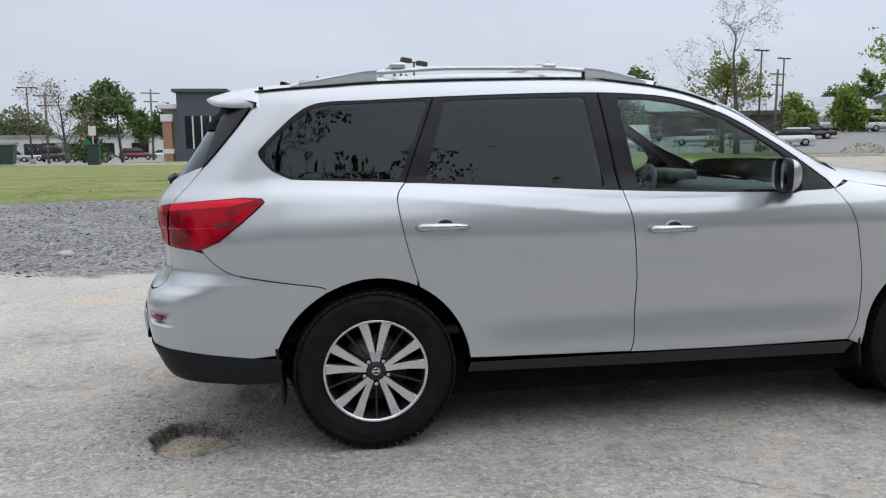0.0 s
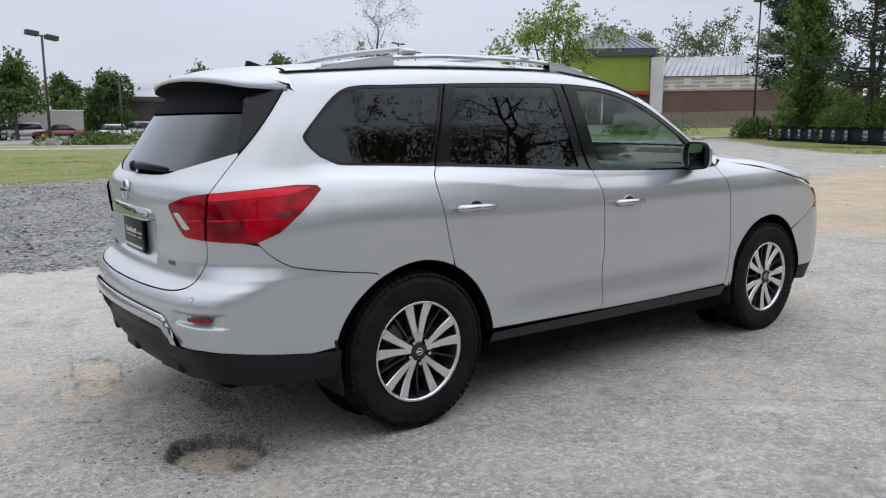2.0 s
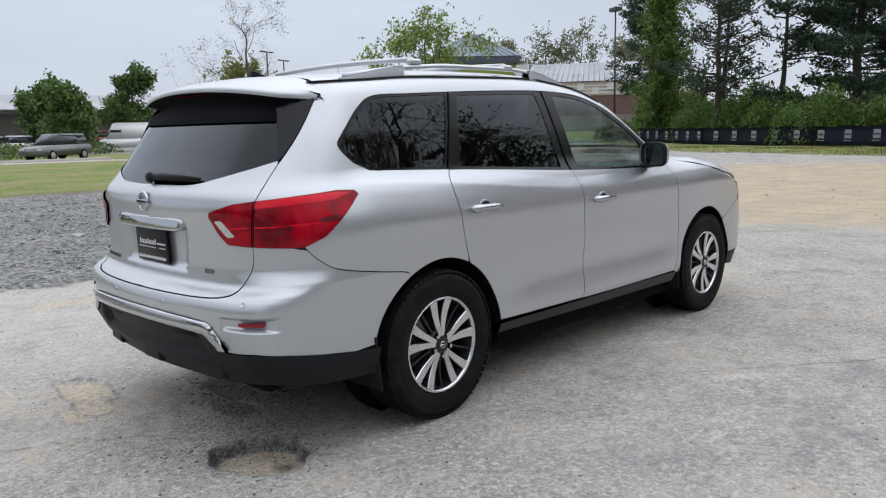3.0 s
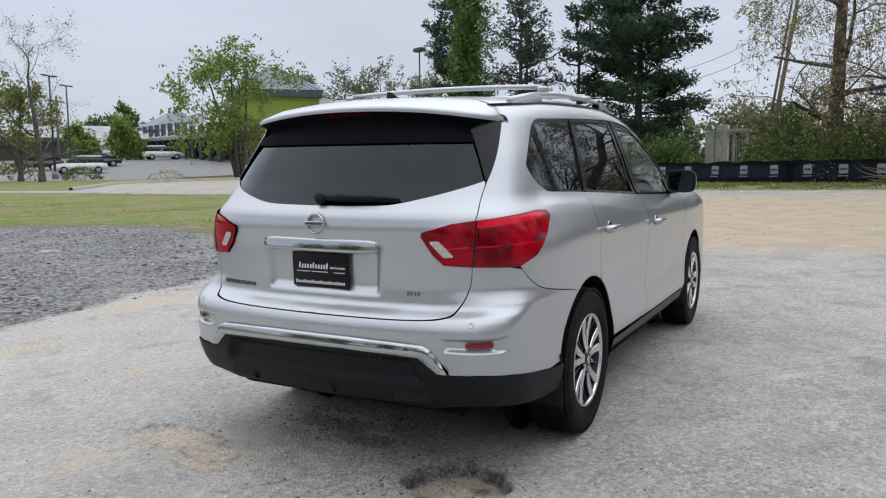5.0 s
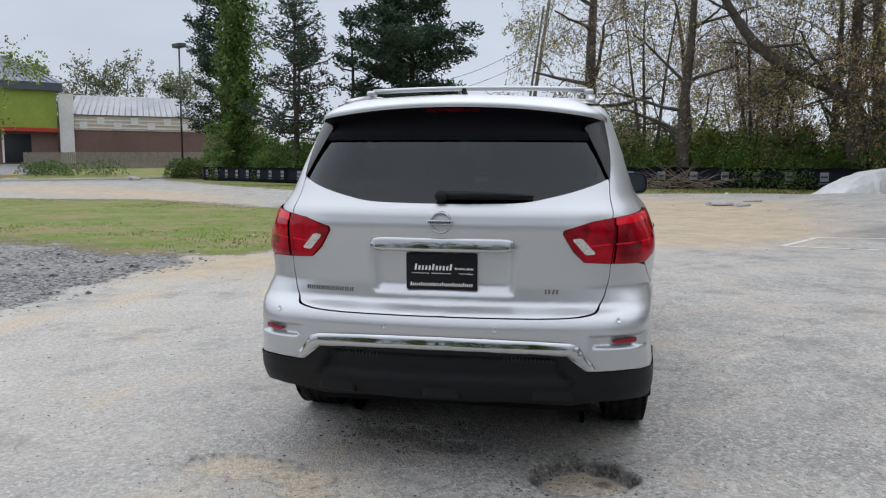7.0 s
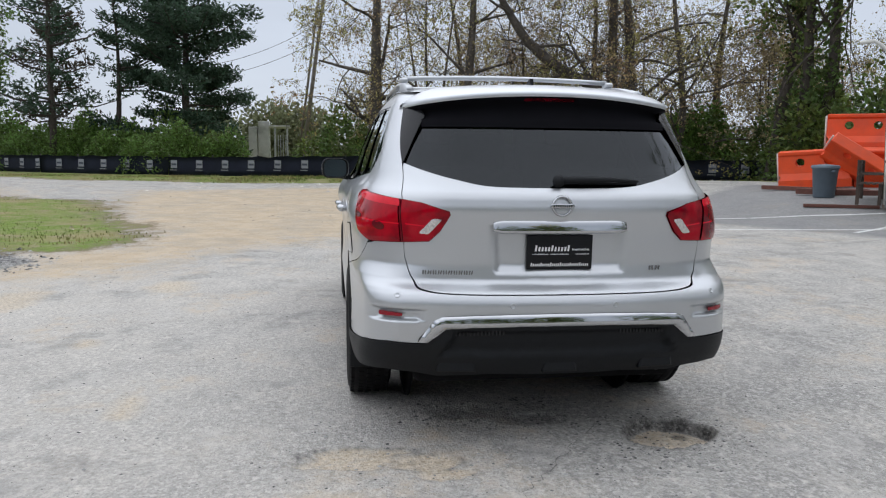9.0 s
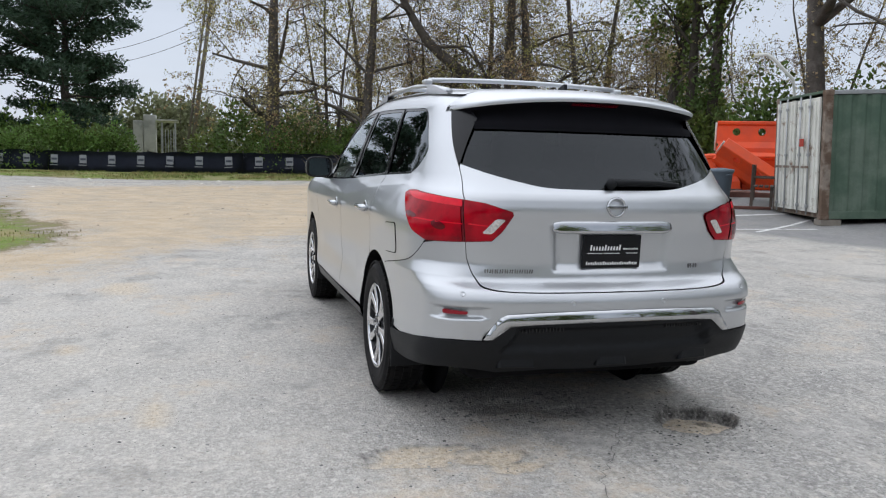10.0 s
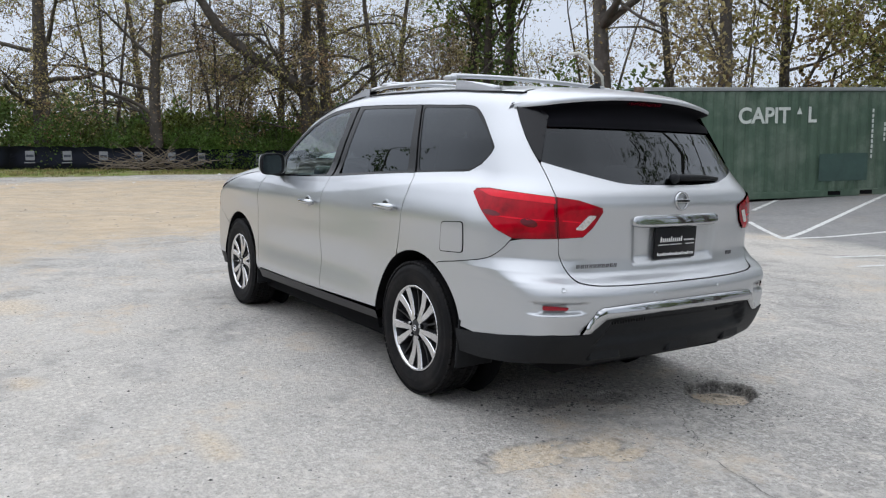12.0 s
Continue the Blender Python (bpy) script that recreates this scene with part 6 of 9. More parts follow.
ARCH_REAR = arc(AX, 0.373, AR, 64.5, 121, 10)
for sd in ("right", "left"):
    # quarter panel with the roof pillar, up to the roof seam, round the side glass
    out = [(x - G, z) for x, z in CUT_R] + ARCH_REAR[:-1] + [(u, z + G) for u, z in Q_SEAM] + LAMP_LOW[1:] + LAMP_TOP + GATE_UP[1:]
    out += DITCH[1:] + [(2.405, 1.205), (2.30, 1.155)]
    # along the glass edge back to the rear door's cut
    k0 = min(range(len(DLO)), key=lambda i: abs(DLO[i][0] - 2.285) + abs(DLO[i][1] - 1.155))
    rest = DLO[k0:] + [q for q in DLO[:k0] if q[0] < 0.150]
    out += rest[1:]
    panel("quarter_panel", out, PAINT, car, side=sd, step=0.045, shape=crease, cuts=CUTS, label="silver rear quarter and roof pillar")
    door_r = [(x + G, z - 0.002) for x, z in CUT_R] + [q for q in arc(AX, 0.373, AR, 62.5, 5.5, 10)] + [(1.217, 0.398)] + [(x - G, z) for x, z in CUT_B[::-1]][1:] + [(x, belt(x)) for x in (1.0, 0.8, 0.6, 0.4, 0.25)]
    dr_ = panel("rear_door", door_r, PAINT, car, side=sd, step=0.045, shape=crease, cuts=CUTS)
    door_f = [(x + G, z) for x, z in CUT_B] + [(1.75, 0.388)] + [(x - G, z) for x, z in CUT_F[::-1]] + [(x, belt(x)) for x in (2.1, 1.9, 1.7, 1.5, 1.3)]
    df_ = panel("front_door", door_f, PAINT, car, side=sd, step=0.045, shape=crease, cuts=CUTS)
    fend = [(x + G, z) for x, z in CUT_F] + [(2.46, 0.36)] + arc(FX, 0.373, AR, 182, 46, 16) + [(3.36, 0.745), (3.50, 0.815), (3.53, 0.88), (3.43, 0.962), (3.2, 1.033), (2.9, 1.098), (2.6, 1.148), (2.40, 1.183)]
    panel("front_fender", fend, PAINT, car, side=sd, step=0.045, shape=crease, cuts=CUTS)
    # black window surround with the panes let in
    win_q = rounded([(ux(-0.345, 1.256), 1.256), (0.135, 1.236), (0.290, 1.598), (0.0, 1.585), (ux(-0.165, 1.578), 1.578), (ux(-0.250, 1.560), 1.560), (ux(-0.385, 1.460), 1.460), (ux(-0.452, 1.394), 1.394), (ux(-0.474, 1.361), 1.361), (ux(-0.456, 1.325), 1.325), (ux(-0.42, 1.288), 1.288)], 0.035)
    win_r = rounded([(0.252, 1.234), (0.66, 1.212), (1.108, 1.187), (1.055, 1.612), (0.7, 1.606), (0.370, 1.595)], 0.02)
    win_f = rounded([(1.276, 1.176), (1.65, 1.160), (2.06, 1.152), (2.095, 1.270), (2.04, 1.335), (1.91, 1.418), (1.78, 1.490), (1.65, 1.545), (1.50, 1.583), (1.36, 1.600), (1.222, 1.604)], 0.02)
    panel("window_surround", DLO, GLOSS_BLACK, car, side=sd, holes=(win_q, win_r, win_f), off=-0.004, step=0.06, label="gloss black window surround")
    for nm, o_, mt, lb in (("quarter_window", win_q, PRIVACY, "dark tinted pane"), ("rear_door_window", win_r, PRIVACY, "dark tinted pane"), ("front_door_window", win_f, CLEAR, "clear green-tinted pane")):
        panel(nm, o_, mt, car, side=sd, off=-0.007, depth=0.002, step=0.05, label=lb, shape=straight_pane)
    # seal lines between the panes
    for a, b, nm in (((0.158, 1.226), (0.314, 1.608), "pillar_seal"), ((1.182, 1.168), (1.128, 1.626), "pillar_seal")):
        panel(nm, [(a[0] - 0.004, a[1]), (a[0] + 0.004, a[1]), (b[0] + 0.004, b[1]), (b[0] - 0.004, b[1])], DARK, car, side=sd, off=0.0, step=0.1)
    # sill
    sill = [(0.438, 0.392), (0.425, 0.345), (1.18, 0.330), (2.38, 0.316), (2.42, 0.376), (2.36, 0.380), (1.2, 0.387)]
    panel("sill", sill, SILL, car, side=sd, off=0.004, depth=0.10, step=0.08, label="black plastic sill")
    # inner shells
    inner = [(-0.42, 0.46), (-0.55, 0.80)] + [(-0.35, 1.20), (0.1, 1.20), (1.1, 1.14), (2.2, 1.12), (3.35, 0.95), (3.4, 0.55)] + arc(FX, 0.373, AR + 0.015, 15, 178, 12) + [(2.3, 0.37), (0.45, 0.37)] + arc(AX, 0.373, AR + 0.015, 3, 170, 12)
    panel("inner_panel", inner, DARK, car, side=sd, off=-0.035, depth=0.01, step=0.1)
    # wheel arch liners
    for cx in (AX, FX):
        s = -1 if sd == "right" else 1
        bm = bmesh.new()
        prev = None
        for x, z in arc(cx, 0.373, AR - 0.001, -12, 192, 24):
            y1 = abs(wrap(np.array([[ux(x, z) if x < X0 else x, max(z, 0.32)]]))[0, 1]) - 0.004
            row = [bm.verts.new((x, s * y1, z)), bm.verts.new((x, s * 0.62, z))]
            if prev:
                bm.faces.new((prev[0], row[0], row[1], prev[1]))
            prev = row
        part("arch_liner", bm, DARK, car)
        bm = bm_cyl(bmesh.new(), AR, AR, 0.02, pose(cx, s * 0.61, 0.40, 90), 32)
        part("arch_wall", bm, DARK, car)

# rear bumper, tailgate and rear glass
low = [(ux(x, z), z) for x, z in ((-0.415, 0.456), (-0.55, 0.464), (-0.72, 0.484), (-0.86, 0.506))] + [(uy(y, z), z) for y, z in ((0.775, 0.517), (0.70, 0.514), (0.648, 0.512), (0.642, 0.530), (0.575, 0.618), (0.54, 0.634), (0.40, 0.642), (0.2, 0.648))] + [(U_MID, 0.650)]
bump_out = arc(AX, 0.373, AR, 121.5, 166.5, 10) + low[1:] + [(u, z - 0.003) for u, z in GATE_LOW[::-1]] + [(uy(0.702, 0.950), 0.950)] + [(ux(-0.80, 0.945), 0.945)] + [(u, z - G) for u, z in Q_SEAM[::-1]][1:-1]


def flutes(uv, p):
    a = np.abs(np.abs(p[:, 1]) - 0.735) / 0.135
    b = np.abs(p[:, 2] - 0.638) / 0.030
    d = np.clip((1 - np.maximum(a, b)) / 0.45, 0, 1)
    fold = np.clip(1 - np.abs(p[:, 2] - 0.788) / 0.05, 0, 1) * np.clip((-0.28 - p[:, 0]) / 0.25, 0, 1) * np.clip((np.abs(p[:, 1]) - 0.70) / 0.08, 0, 1)
    return -0.022 * d * d * (3 - 2 * d) + 0.007 * fold


bumper = panel("rear_bumper", bump_out, PAINT, car, side="both", step=0.02, shape=flutes, cuts=(0.788, 0.794), label="silver rear bumper with folded shoulder")


def valance(uv, p):
    y, z = np.abs(p[:, 1]), p[:, 2]
    d = np.clip(np.minimum((0.56 - 0.5 * (z - 0.45) - y) / 0.05, np.minimum((0.580 - z) / 0.025, (z - 0.44) / 0.04)), 0, 1)
    return -0.035 * d * d * (3 - 2 * d) + 0.006


blk = [low[0]] + [(ux(-0.435, 0.40), 0.345)] + [(ux(x, 0.36), z) for x, z in ((-0.60, 0.345), (-0.75, 0.36))] + [(uy(y, z), z) for y, z in ((0.78, 0.375), (0.66, 0.365), (0.55, 0.345), (0.30, 0.360), (0.15, 0.356))] + [(U_MID, 0.356)] + [(U_MID, 0.598)] + [(uy(y, z), z) for y, z in ((0.2, 0.597), (0.40, 0.592), (0.528, 0.583), (0.604, 0.520), (0.645, 0.511), (0.70, 0.512), (0.775, 0.515))] + low[1:4][::-1]
panel("lower_bumper", blk, BLACK_PLASTIC, bumper, side="both", step=0.02, shape=valance, label="black textured lower bumper")
chrome_o = [(U_MID, 0.599)] + [(uy(y, z), z) for y, z in ((0.2, 0.598), (0.40, 0.593), (0.523, 0.584), (0.600, 0.522), (0.645, 0.522), (0.576, 0.619), (0.54, 0.635), (0.40, 0.643), (0.2, 0.649))] + [(U_MID, 0.651)]


def half_round(uv, p):
    """The strip's rounded section, following its turned-down ends."""
    y = np.abs(p[:, 1])
    mid_line = np.interp(y, (0.0, 0.2, 0.40, 0.535, 0.575, 0.62), (0.625, 0.623, 0.618, 0.609, 0.582, 0.525))
    reach = np.interp(y, (0.0, 0.53, 0.56, 0.64), (0.027, 0.027, 0.032, 0.034))
    return 0.011 * np.sqrt(np.clip(1 - ((p[:, 2] - mid_line) / reach) ** 4, 0, 1)) + 0.13 * (mid_line - p[:, 2])


panel("chrome_strip", chrome_o, CHROME, bumper, side="both", step=0.015, off=0.007, depth=0.02, label="chrome bumper strip", cuts=(0.604, 0.610, 0.624, 0.638, 0.645), shape=half_round)
for y0, y1 in ((-0.058, 0.058), (0.405, 0.535), (-0.535, -0.405)):
    bm = bmesh.new()
    grow_ = 0.016
    loops = []
    for dx, top, foot, w in ((0.05, 0.474, 0.368, 1.0), (0.002, 0.464, 0.372, 0.6), (-0.005, 0.456, 0.378, 0.0)):
        loop = []
        for y, z in ((y0, top), ((y0 + y1) / 2, top), (y1, top), (y1 + 0.012, foot), ((y0 + y1) / 2, foot), (y0 - 0.012, foot)):
            yy = y + w * grow_ * (1 if y > (y0 + y1) / 2 + 0.001 else (-1 if y < (y0 + y1) / 2 - 0.001 else 0))
            sx = wrap(np.array([[U_MID if abs(yy) < 0.001 else uy(abs(yy), 0.42), 0.42]]))[0, 0]
            loop.append(bm.verts.new((sx + dx, yy, z)))
        loops.append(loop)
    for a, b in zip(loops, loops[1:]):
        for i in range(6):
            bm.faces.new((a[i], a[(i + 1) % 6], b[(i + 1) % 6], b[i]))
    q = loops[-1]
    bm.faces.new((q[0], q[1], q[4], q[5]))
    bm.faces.new((q[1], q[2], q[3], q[4]))
    bmesh.ops.recalc_face_normals(bm, faces=bm.faces[:])
    part("step_pad", bm, BLACK_PLASTIC, bumper, smooth=False)
for sgn in (-1, 1):
    bm = bmesh.new()
    for k in range(15):
        y = 0.27 + 0.016 * k
        c = wrap(np.array([[uy(y, 0.560), 0.560]]))[0]
        bm_box(bm, 0.010, 0.0055, 0.020 - 0.0006 * k, pose(c[0] + 0.020, sgn * y, 0.561 - 0.0007 * k))
    part("vent_rib", bm, SILL, bumper, "fine black ribs of the lower bumper vent", smooth=False)
for sd in ("right", "left"):
    panel("reflector", rounded([(uy(0.82, 0.645), 0.631), (uy(0.72, 0.645), 0.632), (uy(0.715, 0.645), 0.646), (uy(0.82, 0.645), 0.652)], 0.008), REFLECTOR, bumper, side=sd, off=-0.008, depth=0.004, step=0.03, label="dark red rear reflector")
    for y in (0.735, 0.234):
        c = wrap(np.array([[uy(y, 0.725 if y > 0.5 else 0.685), 0.725 if y > 0.5 else 0.685]]))
        n = Vector(normal_at(c)[0])
        q = Vector(c[0])
        if sd == "left":
            q.y, n.y = -q.y, -n.y
        part("parking_sensor", lathe(bmesh.new(), [(0.013, -0.004), (0.013, 0.001), (0.0105, 0.002), (0.0095, 0.0005), (0.0, 0.001)], 20, Matrix.Translation(q) @ n.to_track_quat("Z", "Y").to_matrix().to_4x4()), PAINT, bumper)

GLASS_LOW = curve([(U_MID, 1.196), (uy(0.15, 1.197), 1.197), (uy(0.33, 1.203), 1.203), (uy(0.46, 1.228), 1.228), (uy(0.585, 1.262), 1.262), (gate_u(1.302) - 0.012, 1.302)], 5)
GLASS_SIDE = curve([(gate_u(1.302) - 0.012, 1.302), (uy(0.645, 1.39), 1.39), (uy(0.605, 1.465), 1.465), (uy(0.575, 1.515), 1.515)], 4)


def plate_bay(uv, p):
    y, z = np.abs(p[:, 1]), p[:, 2]
    d = np.clip(np.minimum((0.325 - 0.08 * (1.0 - z) - y) / 0.05, np.minimum((1.028 - z) / 0.02, (z - 0.805) / 0.05)), 0, 1)
    return -0.026 * d * d * (3 - 2 * d)


gi = max(i for i, q in enumerate(GATE_UP) if q[1] < 1.304)
gate_out = [(uy(0.697, 0.955), 0.955)] + [(u - 0.002, z + 0.002) for u, z in GATE_LOW[1:-1]] + [(U_MID, 0.734)] + GLASS_LOW[:-1] + [GLASS_LOW[-1]] + [(u - 0.004, z) for u, z in GATE_UP[gi::-1]]
gate = panel("tailgate", gate_out, PAINT, car, side="both", step=0.02, shape=plate_bay, label="silver tailgate with a recessed plate bay")
panel("rear_window", GLASS_LOW + GLASS_SIDE[1:] + [(U_MID, 1.522)], PRIVACY, gate, side="both", off=-0.004, depth=0.003, step=0.05, label="dark tinted rear window")
panel("corner_fin", [(u, z) for u, z in GLASS_SIDE] + [(ux(-0.575, 1.583), 1.583)] + [(u - 0.004, z) for u, z in GATE_UP[:gi:-1] if z < 1.583], FIN, gate, side="right", off=0.006, depth=0.02, step=0.03, shape=lambda uv, p: 0.012 * np.clip((p[:, 2] - 1.36) / 0.2, 0, 1) * np.clip((0.70 - np.abs(p[:, 1])) / 0.1, 0, 1))
panel("corner_fin", [(u, z) for u, z in GLASS_SIDE] + [(ux(-0.575, 1.583), 1.583)] + [(u - 0.004, z) for u, z in GATE_UP[:gi:-1] if z < 1.583], FIN, gate, side="left", off=0.006, depth=0.02, step=0.03, shape=lambda uv, p: 0.012 * np.clip((p[:, 2] - 1.36) / 0.2, 0, 1) * np.clip((0.70 - np.abs(p[:, 1])) / 0.1, 0, 1))

# spoiler: painted wing over a black hollow, which also models its shadow
ys = np.linspace(-0.688, 0.688, 45)
rootx = -0.50 + 0.02 * (ys / 0.67) ** 2
root = lid(np.stack([rootx, ys], axis=1))
tipx = -0.775 + 0.085 * (np.abs(ys) / 0.6) ** 2.2 + 0.15 * np.clip((np.abs(ys) - 0.60) / 0.088, 0, 1) ** 2
tipz = 1.640 - 0.040 * (np.abs(ys) / 0.6) ** 2.2
mid = (root + np.stack([tipx, ys * 0.985, tipz], axis=1)) / 2 + np.array([0, 0, 0.008])
rows_top = [root + np.array([0.0, 0, 0.002]), mid, np.stack([tipx + 0.02, ys * 0.98, tipz + 0.003], axis=1), np.stack([tipx, ys * 0.98, tipz - 0.008], axis=1), np.stack([tipx + 0.006, ys * 0.98, tipz - 0.024], axis=1)]
# the sheet's lower edge follows the spoiler's shadow line on the glass
back = wrap(np.array([[uy(min(abs(y) * 0.87, 0.61), 1.468), 1.468] for y in ys]))
back[:, 1] = np.abs(back[:, 1]) * np.sign(ys)
back = back + normal_at(back) * 0.004
rows_low = [rows_top[-1], np.stack([tipx + 0.075, ys * 0.95, tipz - 0.05], axis=1), back + np.array([0.012, 0, 0.035]), back]


def sheet(rows):
    bm = bmesh.new()
    vs = [[bm.verts.new(p) for p in r] for r in rows]
    for a, b in zip(vs, vs[1:]):
        for i in range(len(a) - 1):
            bm.faces.new((a[i], a[i + 1], b[i + 1], b[i]))
    bmesh.ops.recalc_face_normals(bm, faces=bm.faces[:])
    return bm


spoiler = part("spoiler", sheet(rows_top), PAINT, gate, "silver roof spoiler")
part("spoiler_underside", sheet(rows_low), HOLLOW, spoiler, "black spoiler underside, drawn down over the glass as its shadow")
bm = bmesh.new()
k = [i for i, y in enumerate(ys) if abs(y) < 0.13]
for i, j in zip(k, k[1:]):
    a, b = rows_low[0][i], rows_low[0][j]
    c, d = rows_low[1][j], rows_low[1][i]
    o = np.array([-0.004, 0, -0.004])
    bm.faces.new([bm.verts.new(q) for q in (a + o + (d - a) * 0.15, b + o + (c - b) * 0.15, b + o + (c - b) * 0.6, a + o + (d - a) * 0.6)])
bmesh.ops.remove_doubles(bm, verts=bm.verts[:], dist=1e-5)
part("high_brake_light", bm, LENS_DARK, spoiler, "dark red brake light strip")

# tail lamps: outer part on the quarter, inner part on the gate
lamp_in = [(uy(0.707, 1.141) - 0.003, 1.141), (uy(0.62, 1.128), 1.128), (uy(0.505, 1.092), 1.092), (uy(0.500, 1.075), 1.075), (uy(0.545, 1.000), 1.000), (uy(0.590, 0.957), 0.957), (uy(0.703, 0.950) - 0.003, 0.950)]
lamp_out = [(uy(0.703, 0.950) + 0.003, 0.950)] + [(ux(-0.80, 0.945), 0.945)] + LAMP_LOW + LAMP_TOP[:-1] + [(uy(0.707, 1.141) + 0.003, 1.141)]
puff = (lambda uv, p: 0.005 * np.clip((p[:, 2] - 0.94) / 0.03, 0, 1) * np.clip((1.175 - p[:, 2]) / 0.03, 0, 1))


def scaled(pts, f, du=0.0, dz=0.0):
    c = np.mean(np.array(pts), axis=0)
    return [((x - c[0]) * f + c[0] + du, (z - c[1]) * f + c[1] + dz) for x, z in pts]


for sd in ("right", "left"):
    lo_ = panel("tail_lamp", scaled(lamp_out, 0.975), LENS_RED, car, side=sd, off=0.005, depth=0.02, step=0.02, shape=puff, label="red wraparound tail lamp")
    li_ = panel("tail_lamp", scaled(lamp_in, 0.965), LENS_RED, car, side=sd, off=0.005, depth=0.02, step=0.02, shape=puff, label="red tail lamp with clear reversing lens")
    for pts, lamp in ((lamp_out, lo_), (lamp_in, li_)):
        panel("lamp_rim", scaled(pts, 1.012), LENS_RIM, lamp, side=sd, off=0.002, depth=0.018, step=0.03, label="dark red lamp edge")
    panel("light_guide", [(ux(-0.66, 1.05), 1.046), (ux(-0.80, 1.04), 1.040), (uy(0.715, 1.04), 1.036), (uy(0.715, 1.04), 1.030), (ux(-0.80, 1.03), 1.033), (ux(-0.66, 1.04), 1.040)], LENS_BRIGHT, lo_, side=sd, off=0.0108, depth=0.004, step=0.03)
    panel("light_guide", [(uy(0.69, 1.04), 1.038), (uy(0.61, 1.03), 1.030), (uy(0.61, 1.03), 1.024), (uy(0.69, 1.03), 1.031)], LENS_BRIGHT, li_, side=sd, off=0.0108, depth=0.004, step=0.03)
    panel("reversing_lens", rounded([(uy(0.535, 1.06), 1.058), (uy(0.575, 1.065), 1.062), (uy(0.635, 0.995), 0.994), (uy(0.594, 0.99), 0.989)], 0.01), LENS_CLEAR, li_, side=sd, off=0.0118, depth=0.004, step=0.02, label="clear ribbed reversing lens")
    panel("light_bar", rounded([(ux(-0.50, 1.158), 1.157), (ux(-0.58, 1.160), 1.161), (ux(-0.72, 1.152), 1.152), (uy(0.712, 1.138), 1.139), (uy(0.712, 1.110), 1.108), (ux(-0.72, 1.122), 1.122), (ux(-0.60, 1.130), 1.130)], 0.008), LENS_BRIGHT, lo_, side=sd, off=0.0066, depth=0.004, step=0.03, shape=puff, label="bright red light bar")
    for xc, zc, ru, rz in ((-0.63, 1.055, 0.045, 0.013), (-0.81, 1.02, 0.032, 0.020)):
        uc = ux(xc, zc)
        panel("lamp_inset", [(uc + ru * math.cos(q) + 0.3 * rz * math.sin(q), zc + rz * math.sin(q) + 0.10 * ru * math.cos(q)) for q in np.linspace(0, 2 * math.pi, 16, endpoint=False)], LENS_DARK, lo_, side=sd, off=0.0109, depth=0.002, step=0.03)


# roof, windscreen, bonnet and front, from above
dp = wrap(np.array(DITCH))
edge = [(p[0], -p[1] + 0.0) for p in dp]
roof_side = [(x, y - 0.002) for x, y in edge if x < 1.42]
roof_front = [(1.43, 0.655), (1.52, 0.50), (1.58, 0.30), (1.60, 0.0)]
roof_out = [(-0.512, 0.0), (-0.49, 0.3), (-0.465, 0.55)] + roof_side[1:] + roof_front
roof_out = roof_out + [(x, -y) for x, y in roof_out[-2:0:-1]]
roof = panel("roof", roof_out, PAINT, car, fn=lid, step=0.06, depth=0.02)
scr_side = [(x, y - 0.012) for x, y in edge if 1.46 < x < 2.34]
scr = [(1.61, 0.0), (1.59, 0.30), (1.53, 0.50), (1.445, 0.645)] + scr_side + [(2.40, 0.66), (2.52, 0.45), (2.60, 0.2), (2.62, 0.0)]
scr = scr + [(x, -y) for x, y in scr[-2:0:-1]]
panel("windscreen", scr, CLEAR, car, fn=lid, step=0.1, depth=0.004, off=-0.002)
ft = wrap(np.array([(2.38, 1.186), (2.6, 1.151), (2.9, 1.101), (3.2, 1.036), (3.43, 0.966)]))
hood_half = [(2.63, 0.0), (2.61, 0.2), (2.53, 0.45), (2.41, 0.67)] + [(p[0], -p[1] - 0.004) for p in ft] + [(3.56, 0.55), (3.64, 0.3), (3.66, 0.0)]
panel("bonnet", hood_half + [(x, -y) for x, y in hood_half[-2:0:-1]], PAINT, car, fn=lid, step=0.08)


def nose(uv):
    """The front unrolled: (y, z)."""
    o = np.stack([np.full(len(uv), 2.6), uv[:, 0] * 0.5, uv[:, 1]], axis=1)
    d = np.stack([np.ones(len(uv)), uv[:, 0] * 0.55, 0 * uv[:, 0]], axis=1)
    return solve_ray(o, d)


ends = 0.80
panel("front_bumper", [(-ends, 0.42), (ends, 0.42), (ends, 0.80), (0.5, 0.92), (0, 0.95), (-0.5, 0.92), (-ends, 0.80)], PAINT, car, fn=nose, step=0.08)
panel("front_skirt", [(-ends, 0.30), (ends, 0.30), (ends, 0.415), (-ends, 0.415)], BLACK_PLASTIC, car, fn=nose, step=0.1)
for sd in ("right", "left"):
    panel("headlamp", [(3.445, 0.958), (3.535, 0.885), (3.51, 0.82), (3.60, 0.82), (3.64, 0.88), (3.56, 0.94)], LENS_AMBER, car, side=sd, off=0.001, depth=0.02, step=0.03, label="headlamp with an amber side marker wrapping the fender")
    panel("bumper_corner", arc(FX, 0.373, AR, 4, 44.5, 8) + [(3.362, 0.740), (3.502, 0.810), (3.62, 0.81), (3.68, 0.62), (3.68, 0.42), (3.50, 0.405)], PAINT, car, side=sd, off=-0.001, step=0.04)
    panel("front_skirt", [(3.335, 0.395), (3.50, 0.400), (3.66, 0.414), (3.63, 0.33), (3.50, 0.285), (3.345, 0.30)], BLACK_PLASTIC, car, side=sd, off=-0.002, step=0.05)

